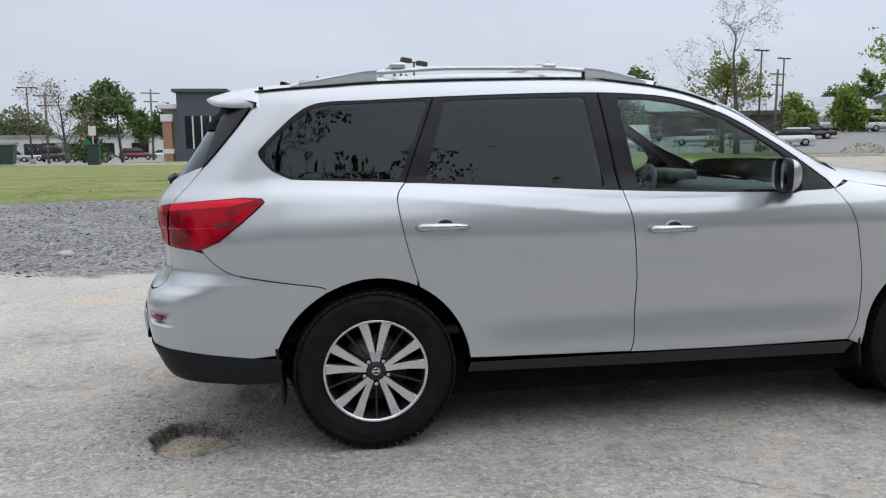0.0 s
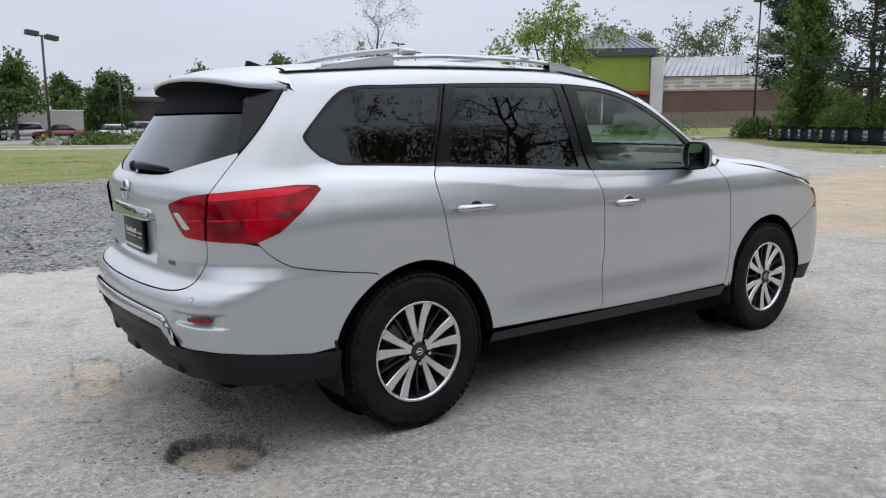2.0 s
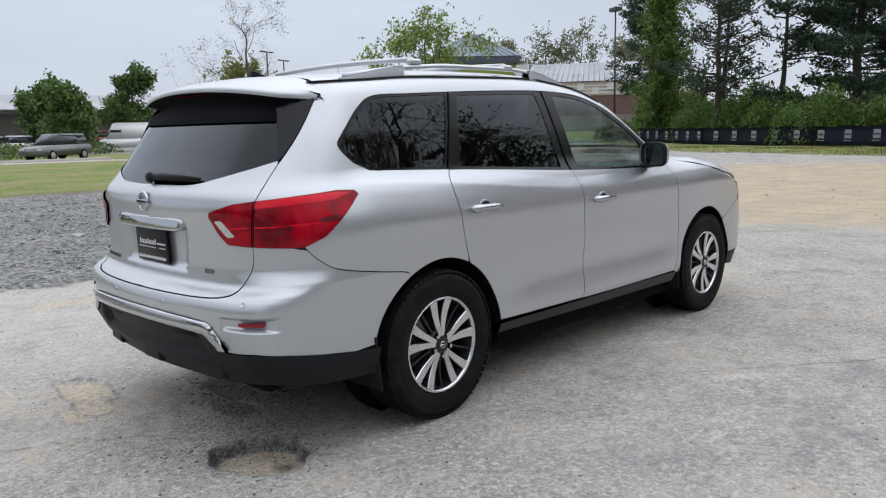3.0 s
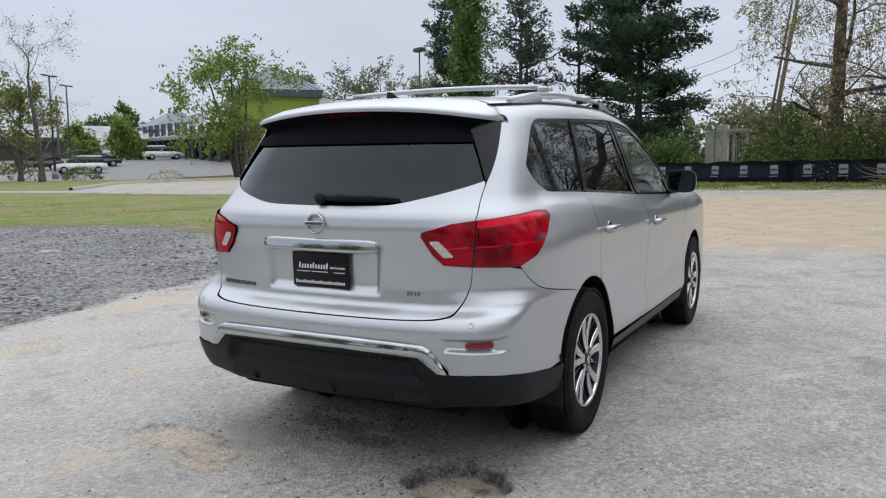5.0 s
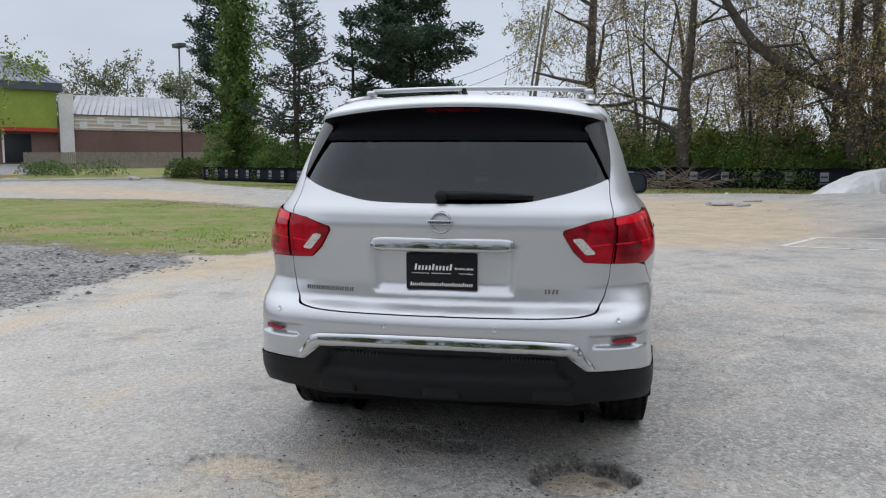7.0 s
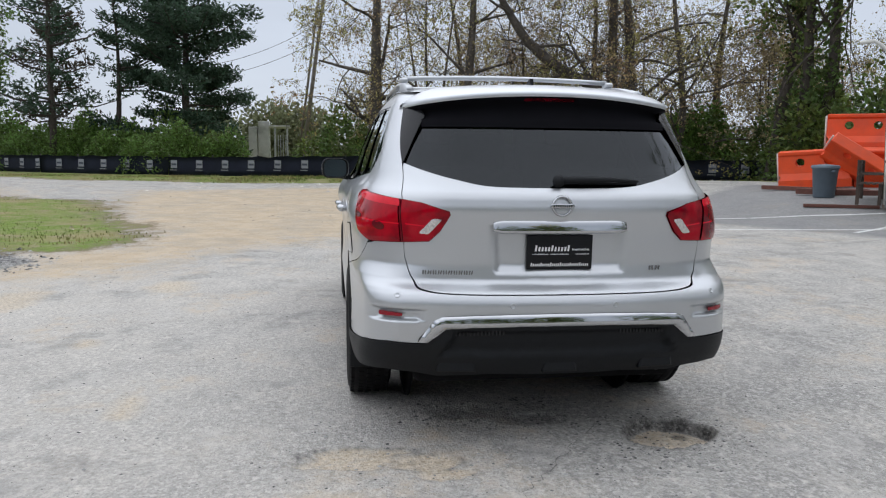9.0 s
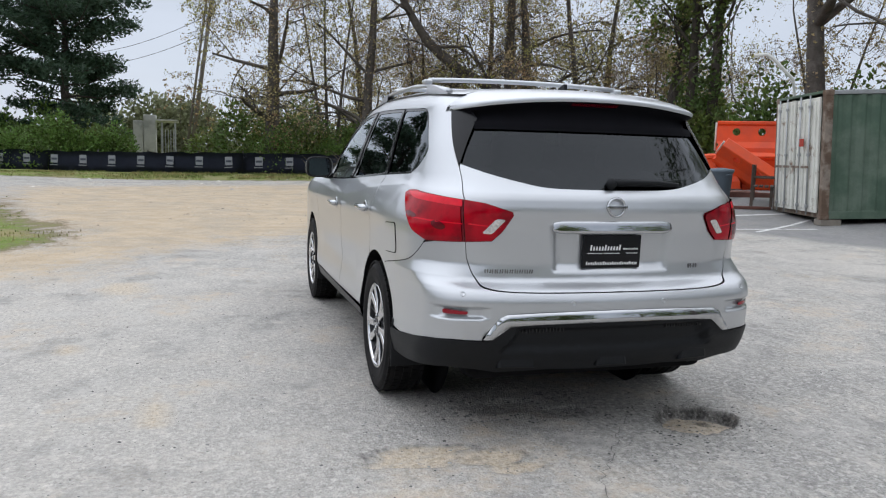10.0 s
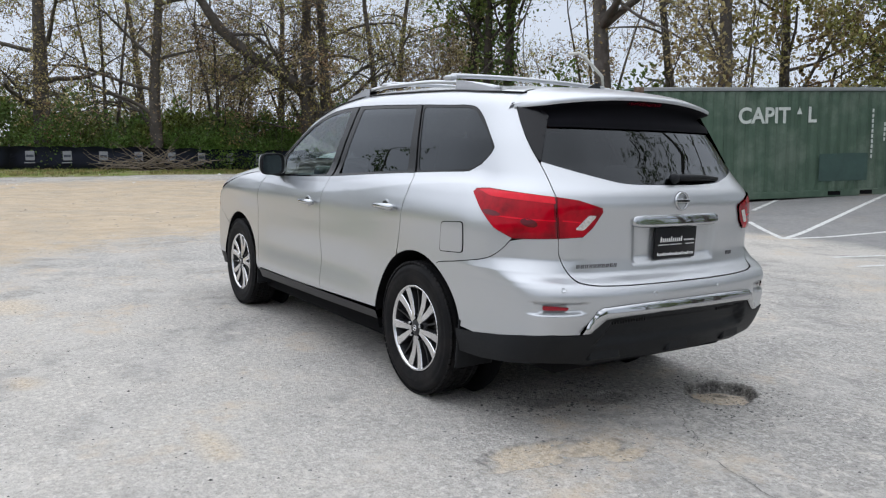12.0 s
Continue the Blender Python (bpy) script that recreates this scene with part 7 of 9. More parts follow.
# roof rails
for s in (-1, 1):
    ry = np.array([(x, s * 0.615) for x in np.linspace(-0.30, 1.35, 23)])
    base = lid(ry)
    bm = bmesh.new()
    lift = np.interp(ry[:, 0], (-0.30, -0.12, 0.05, 0.3, 0.95, 1.15, 1.35), (0.0, 0.014, 0.026, 0.031, 0.030, 0.020, 0.0))
    pts = base + np.stack([0 * lift, 0 * lift, lift + 0.008], axis=1)
    prof = [(-0.017, -0.009), (0.017, -0.009), (0.02, 0.0), (0.012, 0.012), (-0.012, 0.012), (-0.02, 0.0)]
    rows_ = [[bm.verts.new((p[0], p[1] + a, p[2] + b)) for a, b in prof] for p in pts]
    for a, b in zip(rows_, rows_[1:]):
        for i in range(6):
            bm.faces.new((a[i], a[(i + 1) % 6], b[(i + 1) % 6], b[i]))
    bm.faces.new(rows_[0])
    bm.faces.new(rows_[-1][::-1])
    bmesh.ops.recalc_face_normals(bm, faces=bm.faces[:])
    rail = part("roof_rail", bm, PAINT, car, "silver roof rail on moulded feet")
    for x0, x1 in ((-0.34, 0.06), (1.08, 1.40)):
        bm = bmesh.new()
        xs = np.linspace(x0, x1, 8)
        q = lid(np.stack([xs, 0 * xs + s * 0.615], axis=1))
        h = np.interp(xs, (-0.34, -0.1, 0.0, 0.06, 1.08, 1.15, 1.25, 1.40), (0.0, 0.030, 0.042, 0.044, 0.042, 0.040, 0.026, 0.0))
        rr = [[bm.verts.new((p[0], p[1] + a, p[2] + (b if b < 0 else hh))) for a, b in ((-0.028, -0.03), (-0.022, 1), (0.022, 1), (0.028, -0.03))] for p, hh in zip(q, h)]
        for a, b in zip(rr, rr[1:]):
            for i in range(3):
                bm.faces.new((a[i], a[i + 1], b[i + 1], b[i]))
        bmesh.ops.recalc_face_normals(bm, faces=bm.faces[:])
        part("rail_foot", bm, RAIL_FOOT, rail, "satin grey moulded rail foot")
    # cross bars stand a little above the rails
    dl = wrap(np.array([q for q in DITCH if q[0] < 1.75]))
    dl = dl + normal_at(dl) * 0.004
    if s > 0:
        dl[:, 1] *= -1
    part("roof_moulding", tube(bmesh.new(), [tuple(p) for p in dl], 0.006, 6), GLOSS_BLACK, car)
for x in (0.16, 0.90):
    pts = [(x, y, 1.772 + 0.014 * (1 - (y / 0.6) ** 2)) for y in np.linspace(-0.60, 0.60, 9)]
    bar = part("cross_bar", tube(bmesh.new(), pts, 0.014, 10), PAINT, car, "silver roof cross bar")
    for s in (-1, 1):
        part("bar_clamp", box(0.075, 0.05, 0.030, pose(x, s * 0.61, 1.760), 0.012), PAINT, bar)
fin_ = lid(np.array([(-0.36, 0.0)]))[0]
bm = prism(bmesh.new(), [(-0.05, 0.0), (0.075, 0.0), (0.03, 0.013), (-0.02, 0.030), (-0.042, 0.033)], 0.018, Matrix.Translation((fin_[0], 0.009, fin_[2] - 0.004)) @ pose(0, 0, 0, 90))
part("antenna", bm, BLACK_PLASTIC, car, "small black roof antenna", smooth=False)


def wheel(s):
    """One wheel with its tyre; outer face towards s on the y axis, centre at the origin."""
    hub = new("wheel")
    m = pose(0, 0, 0, 90 if s < 0 else -90)
    R = 0.370
    prof = [(0.232, -0.095), (0.262, -0.112), (0.31, -0.118), (0.335, -0.110), (0.352, -0.096), (R - 0.006, -0.080), (R - 0.004, -0.06), (R - 0.004, 0.06), (R - 0.006, 0.080), (0.352, 0.096), (0.335, 0.108), (0.322, 0.112), (0.319, 0.110), (0.305, 0.114), (0.285, 0.113), (0.28, 0.111), (0.262, 0.108), (0.238, 0.096), (0.232, 0.085)]
    tyre = part("tyre", lathe(bmesh.new(), prof, 72, m), RUBBER, hub, "black road tyre with block tread")
    bm = bmesh.new()
    n = 64
    for row, (h, w) in enumerate(((-0.086, 0.030), (-0.045, 0.026), (0.0, 0.028), (0.045, 0.026), (0.086, 0.030))):
        for i in range(n):
            a = 2 * math.pi * (i + 0.5 * (row % 2)) / n
            r = R - 0.004 - (0.007 if abs(h) > 0.07 else 0)
            q = m @ Matrix.Rotation(a, 4, "Z") @ Matrix.Translation((r, 0, h)) @ Matrix.Rotation((0.35 if h > 0 else -0.35) if abs(h) > 0.07 else 0, 4, "Y")
            bm_box(bm, 0.012, 2 * math.pi * R / n * 0.80, w, q)
    part("tread", bm, RUBBER, tyre, smooth=False)
    for i in list(range(5, 15)) + list(range(25, 35)):
        if i in (5, 25):
            bm = bmesh.new()
        if True:
            bm_box(bm, 0.016, 0.007, 0.002, m @ Matrix.Rotation(2 * math.pi * i / 80 + 0.6, 4, "Z") @ Matrix.Translation((0.298, 0, 0.1135)))
        if i in (14, 34):
            part("sidewall_mark", bm, RUBBER, tyre, smooth=False)
    rim = part("rim", lathe(bmesh.new(), [(0.238, 0.094), (0.240, 0.101), (0.236, 0.104), (0.2275, 0.100), (0.2245, 0.090)], 72, m), ALLOY, hub, "two-tone machined alloy wheel")
    part("barrel", lathe(bmesh.new(), [(0.2245, 0.090), (0.214, 0.06), (0.205, 0.0), (0.205, -0.08), (0.232, -0.09)], 48, m), ALLOY_DARK, rim)
    part("brake_disc", lathe(bmesh.new(), [(0.0, 0.02), (0.155, 0.02), (0.155, 0.0), (0.0, 0.0)], 40, m), shader("brake_iron", (0.16, 0.15, 0.14), 0.45, 0.8, vary=0.2, scale=40) if s < 0 else bpy.data.materials["brake_iron"], rim)
    part("inner_plate", lathe(bmesh.new(), [(0.0, -0.02), (0.206, -0.02)], 40, m), DARK, rim)

    def blade(mesh, a0, a1, w0, w1, z0, z1, thick, r0=0.045, r1=0.232):
        ring = []
        for t in (0.0, 0.25, 0.55, 0.8, 1.0):
            r = r0 + (r1 - r0) * t
            a = a0 + (a1 - a0) * t ** 0.8
            w = w0 + (w1 - w0) * t
            zt = z0 + (z1 - z0) * t - 0.010 * math.sin(math.pi * t)
            c = Vector((r * math.cos(a), r * math.sin(a), 0))
            n_ = Vector((-math.sin(a), math.cos(a), 0))
            ring.append([mesh.verts.new(m @ (c + n_ * q * w / 2 + Vector((0, 0, zt - d)))) for q, d in ((-1, 0), (1, 0), (1.15, thick), (-1.15, thick))])
        for u, v in zip(ring, ring[1:]):
            for i in range(4):
                mesh.faces.new((u[i], u[(i + 1) % 4], v[(i + 1) % 4], v[i]))
        mesh.faces.new(ring[-1][::-1])

    for i in range(5):
        a = radians(72 * i + 18)
        under = bmesh.new()
        for sg in (-1, 1):
            bm = bmesh.new()
            blade(bm, a + sg * radians(9), a + sg * radians(13.5), 0.021, 0.043, 0.094, 0.097, 0.004)
            bmesh.ops.recalc_face_normals(bm, faces=bm.faces[:])
            part("spoke", bm, ALLOY, rim, smooth=False)
            blade(under, a + sg * radians(9), a + sg * radians(13.5), 0.026, 0.048, 0.0895, 0.0925, 0.035)
        blade(under, a + radians(36), a + radians(36), 0.010, 0.008, 0.080, 0.088, 0.03, 0.05, 0.226)
        bmesh.ops.recalc_face_normals(under, faces=under.faces[:])
        part("spoke_back", under, ALLOY_DARK, rim, "dark grey spoke pocket", smooth=False)
        nut = m @ Matrix.Rotation(a + radians(36), 4, "Z") @ Matrix.Translation((0.057, 0, 0.088))
        part("wheel_nut", bm_cyl(bmesh.new(), 0.0105, 0.0095, 0.03, nut, 6), CHROME, rim, "chrome wheel nut", smooth=False)
        part("nut_well", lathe(bmesh.new(), [(0.0155, -0.004), (0.0155, 0.004), (0.0125, 0.001), (0.0, 0.001)], 14, nut), DARK, rim)
    cap = part("centre_cap", lathe(bmesh.new(), [(0.0, 0.099), (0.020, 0.099), (0.028, 0.097), (0.040, 0.094), (0.048, 0.086), (0.075, 0.078), (0.078, 0.06)], 40, m), ALLOY_DARK, rim, "dark grey centre cap")
    part("cap_ring", lathe(bmesh.new(), [(0.014, 0.099), (0.0145, 0.101), (0.0175, 0.101), (0.018, 0.099)], 30, m), ALLOY, cap)
    part("cap_bar", box(0.042, 0.007, 0.003, m @ Matrix.Translation((0, 0, 0.1005))), ALLOY, cap)
    return hub


for s, sd in ((-1, "right"), (1, "left")):
    wh = wheel(s)
    for cx, turn in ((0.0, 0), (2.90, 25)):
        if cx == 0.0:
            w = wh
            w.matrix_basis = pose(cx, s * 0.824, 0.372)
        else:
            w = copy_thing(wh, pose(cx, s * 0.824, 0.372, 0, turn, 0))
        w.parent = car
    # mud flaps
    for cx in (-0.425, 2.455):
        part("mud_flap", box(0.014, 0.235, 0.26, pose(cx, s * 0.815, 0.375, 0, -6, 0), 0.006), BLACK_PLASTIC, car, "black rubber mud flap")
    # door handles over scooped cups
    for x, z, par in ((0.314, 1.026, "rear_door"), (1.414, 0.984, "front_door")):
        c = wrap(np.array([[x, z]]))[0]
        n = normal_at(c[None])[0]
        yo = abs(c[1]) + 0.0075
        bm = lathe(bmesh.new(), [(0.0, -0.001), (0.035, 0.0012), (0.046, 0.0022), (0.0475, 0.001), (0.048, -0.002)], 32, Matrix.Translation((x + 0.01, s * yo, z)) @ pose(0, 0, 0, 90 if s < 0 else -90) @ Matrix.Diagonal((1.05, 0.82, 1, 1)))
        own = [o for o in car.children if o.name.split(".")[0] == par][-2 if s < 0 else -1]
        part("handle_cup", bm, PAINT, own)
        pts = [(x - 0.118, s * (yo + 0.012), z - 0.001), (x - 0.10, s * (yo + 0.032), z), (x - 0.05, s * (yo + 0.042), z + 0.002), (x + 0.05, s * (yo + 0.042), z + 0.002), (x + 0.10, s * (yo + 0.028), z - 0.002), (x + 0.118, s * (yo + 0.004), z - 0.004)]
        bm = tube(bmesh.new(), pts, [0.016, 0.021, 0.018, 0.016, 0.015, 0.010], 12)
        hd = part("door_handle", bm, CHROME, own, "chrome pull handle")
        part("handle_shadow", lathe(bmesh.new(), [(0.0, 0.0025), (0.028, 0.0028), (0.03, 0.0015)], 24, Matrix.Translation((x + 0.012, s * yo, z + 0.008)) @ pose(0, 0, 0, 90 if s < 0 else -90) @ Matrix.Diagonal((1.2, 0.75, 1, 1))), ALLOY_DARK, own)
    # door mirror
    mir = new("mirror")
    mir.parent = car
    mir.matrix_local = Matrix.Translation((1.99, s * 0.93, 0)) @ pose(0, 0, 0, 0, 0, s * 18) @ Matrix.Translation((-1.99, -s * 0.93, 0))
    bm = bmesh.new()
    rings = []
    for t in np.linspace(0, 1, 9):
        w_ = 0.106 * (1 - 0.55 * t ** 2.6)
        h_ = 0.079 * (1 - 0.50 * t ** 2.6)
        cx = 1.958 + 0.075 * t
        rings.append([bm.verts.new((cx + 0.02 * math.cos(a) * (1 - t), s * (1.005 + w_ * (abs(math.cos(a)) ** 0.55) * math.copysign(1, math.cos(a))), 1.228 + h_ * (abs(math.sin(a)) ** 0.6) * math.copysign(1, math.sin(a)))) for a in np.linspace(0, 2 * math.pi, 28, endpoint=False)])
    for a, b in zip(rings, rings[1:]):
        for i in range(28):
            bm.faces.new((a[i], a[(i + 1) % 28], b[(i + 1) % 28], b[i]))
    bm.faces.new(rings[-1])
    bmesh.ops.recalc_face_normals(bm, faces=bm.faces[:])
    shell = part("mirror_shell", bm, PAINT, mir, "silver mirror housing")
    loop = lambda b_, f, dx: [b_.verts.new((1.962 + dx, s * (1.005 + 0.106 * f * abs(math.cos(a)) ** 0.5 * math.copysign(1, math.cos(a))), 1.228 + 0.079 * f * abs(math.sin(a)) ** 0.55 * math.copysign(1, math.sin(a)))) for a in np.linspace(0, 2 * math.pi, 40, endpoint=False)]
    bm = bmesh.new()
    rings = [loop(bm, f, dx) for f, dx in ((0.86, 0.006), (0.90, -0.008), (0.98, -0.010), (1.02, 0.004), (1.0, 0.018))]
    for a, b in zip(rings, rings[1:]):
        for i in range(40):
            bm.faces.new((a[i], a[(i + 1) % 40], b[(i + 1) % 40], b[i]))
    bmesh.ops.recalc_face_normals(bm, faces=bm.faces[:])
    part("mirror_rim", bm, BLACK_PLASTIC, mir)
    bm = bmesh.new()
    bm.faces.new(loop(bm, 0.89, 0.004))
    part("mirror_glass", bm, shader("mirror_silver", (0.30, 0.33, 0.37), 0.02, 1.0) if s < 0 else bpy.data.materials["mirror_silver"], mir, "mirror glass")
    part("mirror_foot", box(0.10, 0.10, 0.05, pose(2.02, s * 0.92, 1.165, s * 12), 0.015), BLACK_PLASTIC, mir)

# fuel flap on the left flank
fl = rounded([(-0.448, 0.996), (-0.279, 0.985), (-0.246, 0.834), (-0.437, 0.845)], 0.025)
panel("fuel_flap", [(ux(x, z), z) for x, z in fl], PAINT, car, side="left", off=0.0035, depth=0.006, step=0.05, shape=crease)
panel("fuel_gap", [(ux(x, z), z) for x, z in scaled(fl, 1.06)], DARK, car, side="left", off=0.0012, depth=0.001, step=0.05, shape=crease)

# plate, garnish, badges and wiper on the tailgate
gx = float(wrap(np.array([[U_MID, 0.92]]))[0, 0])
px = -0.992
plate = part("number_plate", box(0.012, 0.305, 0.155, pose(px, 0.005, 0.911, 0, -2), 0.004), shader("plate_black", (0.004, 0.004, 0.006), 0.35, spec=0.3, vary=0.2, scale=30), gate, "black dealer plate with white lettering bars")
WHITE = shader("white_ink", (0.8, 0.8, 0.8), 0.5, vary=0.05, scale=60)
for y0, z0, w, h in ((0.040, 0.924, 0.165, 0.026), (-0.092, 0.922, 0.08, 0.010), (0.095, 0.902, 0.075, 0.005), (0.005, 0.902, 0.085, 0.005), (-0.100, 0.902, 0.06, 0.005), (0.005, 0.853, 0.27, 0.016), (0.005, 0.974, 0.14, 0.006)):
    k = max(4, int(w / (h * 0.55)))
    bm = bmesh.new()
    for i in range(k):
        tall = h * (0.72 + 0.30 * ((i * 7) % 5 == 0))
        bm_box(bm, 0.002, w / k * 0.55, tall, pose(px - 0.0065, y0 + w / 2 - (i + 0.5) * w / k, z0 + (tall - h * 0.62) / 2, 9 if h > 0.015 else 0))
    part("lettering_bar", bm, WHITE, plate, smooth=False)
# the garnish's section from its foot up: steps of height and the tilt of each face
GARNISH, gq = [(0.03, -0.038)], [-0.0150, -0.036]
for dz, tilt in ((0.005, -38), (0.005, -10), (0.006, 2), (0.007, 6), (0.007, 8), (0.007, 10), (0.007, 12), (0.006, 14), (0.005, 22), (0.004, 45), (0.003, 65)):
    GARNISH.append(tuple(gq))
    gq = [gq[0] + dz * math.tan(radians(tilt)), gq[1] + dz]
GARNISH += [tuple(gq), (0.02, 0.028)]
bm = bmesh.new()
rg = []
for y in np.linspace(-0.307, 0.307, 25):
    xx = -1.006 + 0.17 * y * y
    e_ = 1 - 0.35 * max(0, abs(y) - 0.27) / 0.04
    rg.append([bm.verts.new((xx + dx, y + 0.005, 1.031 + dz * e_)) for dx, dz in GARNISH])
for a, b in zip(rg, rg[1:]):
    for i in range(len(GARNISH) - 1):
        bm.faces.new((a[i], a[i + 1], b[i + 1], b[i]))
bm.faces.new(rg[0])
bm.faces.new(rg[-1][::-1])
bmesh.ops.recalc_face_normals(bm, faces=bm.faces[:])
part("chrome_garnish", bm, CHROME, gate, "chrome garnish above the plate")
em = Matrix.Translation((float(wrap(np.array([[U_MID, 1.12]]))[0, 0]) - 0.004, 0.006, 1.120)) @ pose(0, 0, 0, 0, -88, 0)
emblem = part("emblem", lathe(bmesh.new(), [(0.037, -0.004), (0.037, 0.003), (0.0385, 0.007), (0.042, 0.0085), (0.046, 0.006), (0.048, 0.0), (0.048, -0.004)], 44, em), CHROME, gate, "round chrome emblem with a cross bar")
part("emblem_bar", box(0.019, 0.108, 0.012, em @ Matrix.Translation((0, 0, 0.006)), 0.003), CHROME, emblem)
bm = bmesh.new()
for i in range(9):
    bm_box(bm, 0.011, 0.0055, 0.002, em @ Matrix.Translation((0, -0.040 + 0.010 * i, 0.0125)))
part("emblem_marks", bm, ALLOY_DARK, emblem, smooth=False)
for y0, y1, z0, h, k in ((0.622, 0.394, 0.819, 0.020, 10), (-0.425, -0.49, 0.833, 0.022, 2)):
    bm = bmesh.new()
    for i in range(k):
        y = y0 + (y1 - y0) * (i + 0.5) / k
        w = abs(y1 - y0) / k
        c = wrap(np.array([[uy(abs(y), z0), z0]]))[0]
        q = pose(c[0] - 0.001, y, z0, 0, 0, -math.degrees(math.atan(0.34 * y)))
        for dy in (0.24, -0.22):
            bm_box(bm, 0.005, w * 0.24, h * 0.9, q @ Matrix.Translation((0, w * dy, 0)) @ pose(0, 0, 0, 12 * (i % 2)))
    part("badge", bm, DARK_CHROME, gate, "small chrome lettering bars", smooth=False)
wp = [(-0.962, 0.02, 1.230), (-0.972, -0.10, 1.236), (-0.962, -0.24, 1.236), (-0.934, -0.375, 1.228)]
wiper = part("rear_wiper", tube(bmesh.new(), wp, [0.019, 0.016, 0.011, 0.006], 10), BLACK_PLASTIC, gate, "black rear wiper resting on the glass")
part("wiper_blade", box(0.012, 0.36, 0.010, pose(-0.949, -0.19, 1.219, 0, 0, 4), 0.003), BLACK_PLASTIC, wiper)
part("wiper_pivot", lathe(bmesh.new(), [(0.0, 0.02), (0.020, 0.018), (0.028, 0.0)], 20, pose(-0.972, 0.012, 1.228, 0, -90, 0)), BLACK_PLASTIC, wiper)

# underside and cabin
part("underbody", box(3.3, 1.62, 0.20, pose(1.55, 0, 0.29), 0.03), DARK, car)
part("spare_well", box(0.74, 1.30, 0.17, pose(-0.47, 0, 0.355), 0.05), DARK, car)
part("axle_beam", bm_cyl(bmesh.new(), 0.05, 0.05, 1.5, pose(0, 0, 0.33, 90), 12), DARK, car)
part("exhaust_box", box(0.22, 0.55, 0.14, pose(-0.72, 0.30, 0.36), 0.05, 3), ALLOY_DARK, car)
part("tail_pipe", tube(bmesh.new(), [(-0.72, -0.45, 0.36), (-0.84, -0.52, 0.36), (-0.89, -0.53, 0.35)], 0.03, 14), ALLOY_DARK, car)
part("cabin_floor", box(3.1, 1.5, 0.04, pose(0.9, 0, 0.50)), CABIN, car)
hl = panel("headliner", [(-0.40, -0.55), (1.45, -0.58), (1.55, 0.0), (1.45, 0.58), (-0.40, 0.55)], HEADLINER, car, fn=lid, off=-0.03, step=0.15)


def seat_pair(x, y, w=0.50, drop=0.0):
    st = new("seat")
    st.parent = car
    part("cushion", box(0.52, w, 0.16, pose(x + 0.10, y, 0.80 - drop, 0, -6), 0.06, 4), SEAT, st)
    part("backrest", box(0.15, w, 0.62, pose(x - 0.22, y, 1.12 - drop, 0, -16), 0.06, 4), SEAT, st)
    part("headrest", box(0.10, min(w, 0.28), 0.19, pose(x - 0.335, y, 1.50 - drop, 0, -14), 0.045, 4), SEAT, st)


seat_pair(1.35, -0.38)
seat_pair(1.35, 0.38)
seat_pair(0.45, -0.36, 0.6)
seat_pair(0.45, 0.36, 0.6)
seat_pair(-0.16, -0.30, 0.5, 0.14)
seat_pair(-0.16, 0.30, 0.5, 0.14)
part("dashboard", box(0.45, 1.40, 0.30, pose(2.18, 0, 1.00), 0.09, 4), CABIN, car)
part("instrument_hood", box(0.22, 0.42, 0.09, pose(2.03, 0.38, 1.165), 0.04, 3), CABIN, car)
sw = pose(1.82, 0.38, 1.06, 0, -65, 0)
bm = bmesh.new()
pts = [sw @ Vector((0.185 * math.cos(a), 0.185 * math.sin(a), 0)) for a in np.linspace(0, 2 * math.pi, 33)]
tube(bm, pts, 0.015, 10, cap=False)
stw = part("steering_wheel", bm, CABIN, car, "black steering wheel")
part("wheel_hub", box(0.13, 0.16, 0.05, sw, 0.02), CABIN, stw)
for a in (0, 150, 210):
    part("wheel_spoke", box(0.14, 0.035, 0.02, sw @ pose(0, 0, 0, 0, 0, a) @ Matrix.Translation((0.11, 0, 0)), 0.006), CABIN, stw)
part("centre_console", box(0.9, 0.26, 0.35, pose(1.75, 0, 0.72), 0.05, 3), CABIN, car)


# the car's pieces sit at most two levels under it
bpy.context.view_layer.update()
for ob in [o for o in bpy.data.objects if o.parent]:
    line = [ob]
    while line[-1].parent:
        line.append(line[-1].parent)
    if len(line) > 3 and line[-1] == car:
        world_ = ob.matrix_world.copy()
        ob.parent = line[-2]
        ob.matrix_parent_inverse = line[-2].matrix_world.inverted()
        ob.matrix_basis = world_


# ---- trees ----
BARK = shader("bark", (0.080, 0.069, 0.060), 0.95, vary=0.3, scale=6, bump=0.03, bscale=12, second=(0.125, 0.110, 0.098), sscale=2)
BARK_DARK = shader("dark_bark", (0.060, 0.050, 0.042), 0.95, vary=0.3, scale=6, bump=0.03, bscale=12)
LEAF_SPRING = leafy(shader("spring_leaf", (0.210, 0.290, 0.060), 0.6, vary=0.2, scale=0.8, rand=0.5))
LEAF_OLIVE = leafy(shader("olive_leaf", (0.30, 0.285, 0.095), 0.7, vary=0.25, scale=0.7, rand=0.6, second=(0.30, 0.20, 0.115), sscale=0.35), 0.55)
LEAF_BUFF = leafy(shader("budding_leaf", (0.40, 0.335, 0.165), 0.7, vary=0.25, scale=0.7, rand=0.5, second=(0.31, 0.225, 0.15), sscale=0.4), 0.55)
LEAF_DARK = leafy(shader("dark_leaf", (0.095, 0.150, 0.038), 0.55, vary=0.25, scale=0.7, rand=0.6, second=(0.175, 0.205, 0.05), sscale=0.4))
LEAF_LIME = leafy(shader("lime_leaf", (0.23, 0.245, 0.075), 0.7, vary=0.25, scale=0.5, rand=0.45))
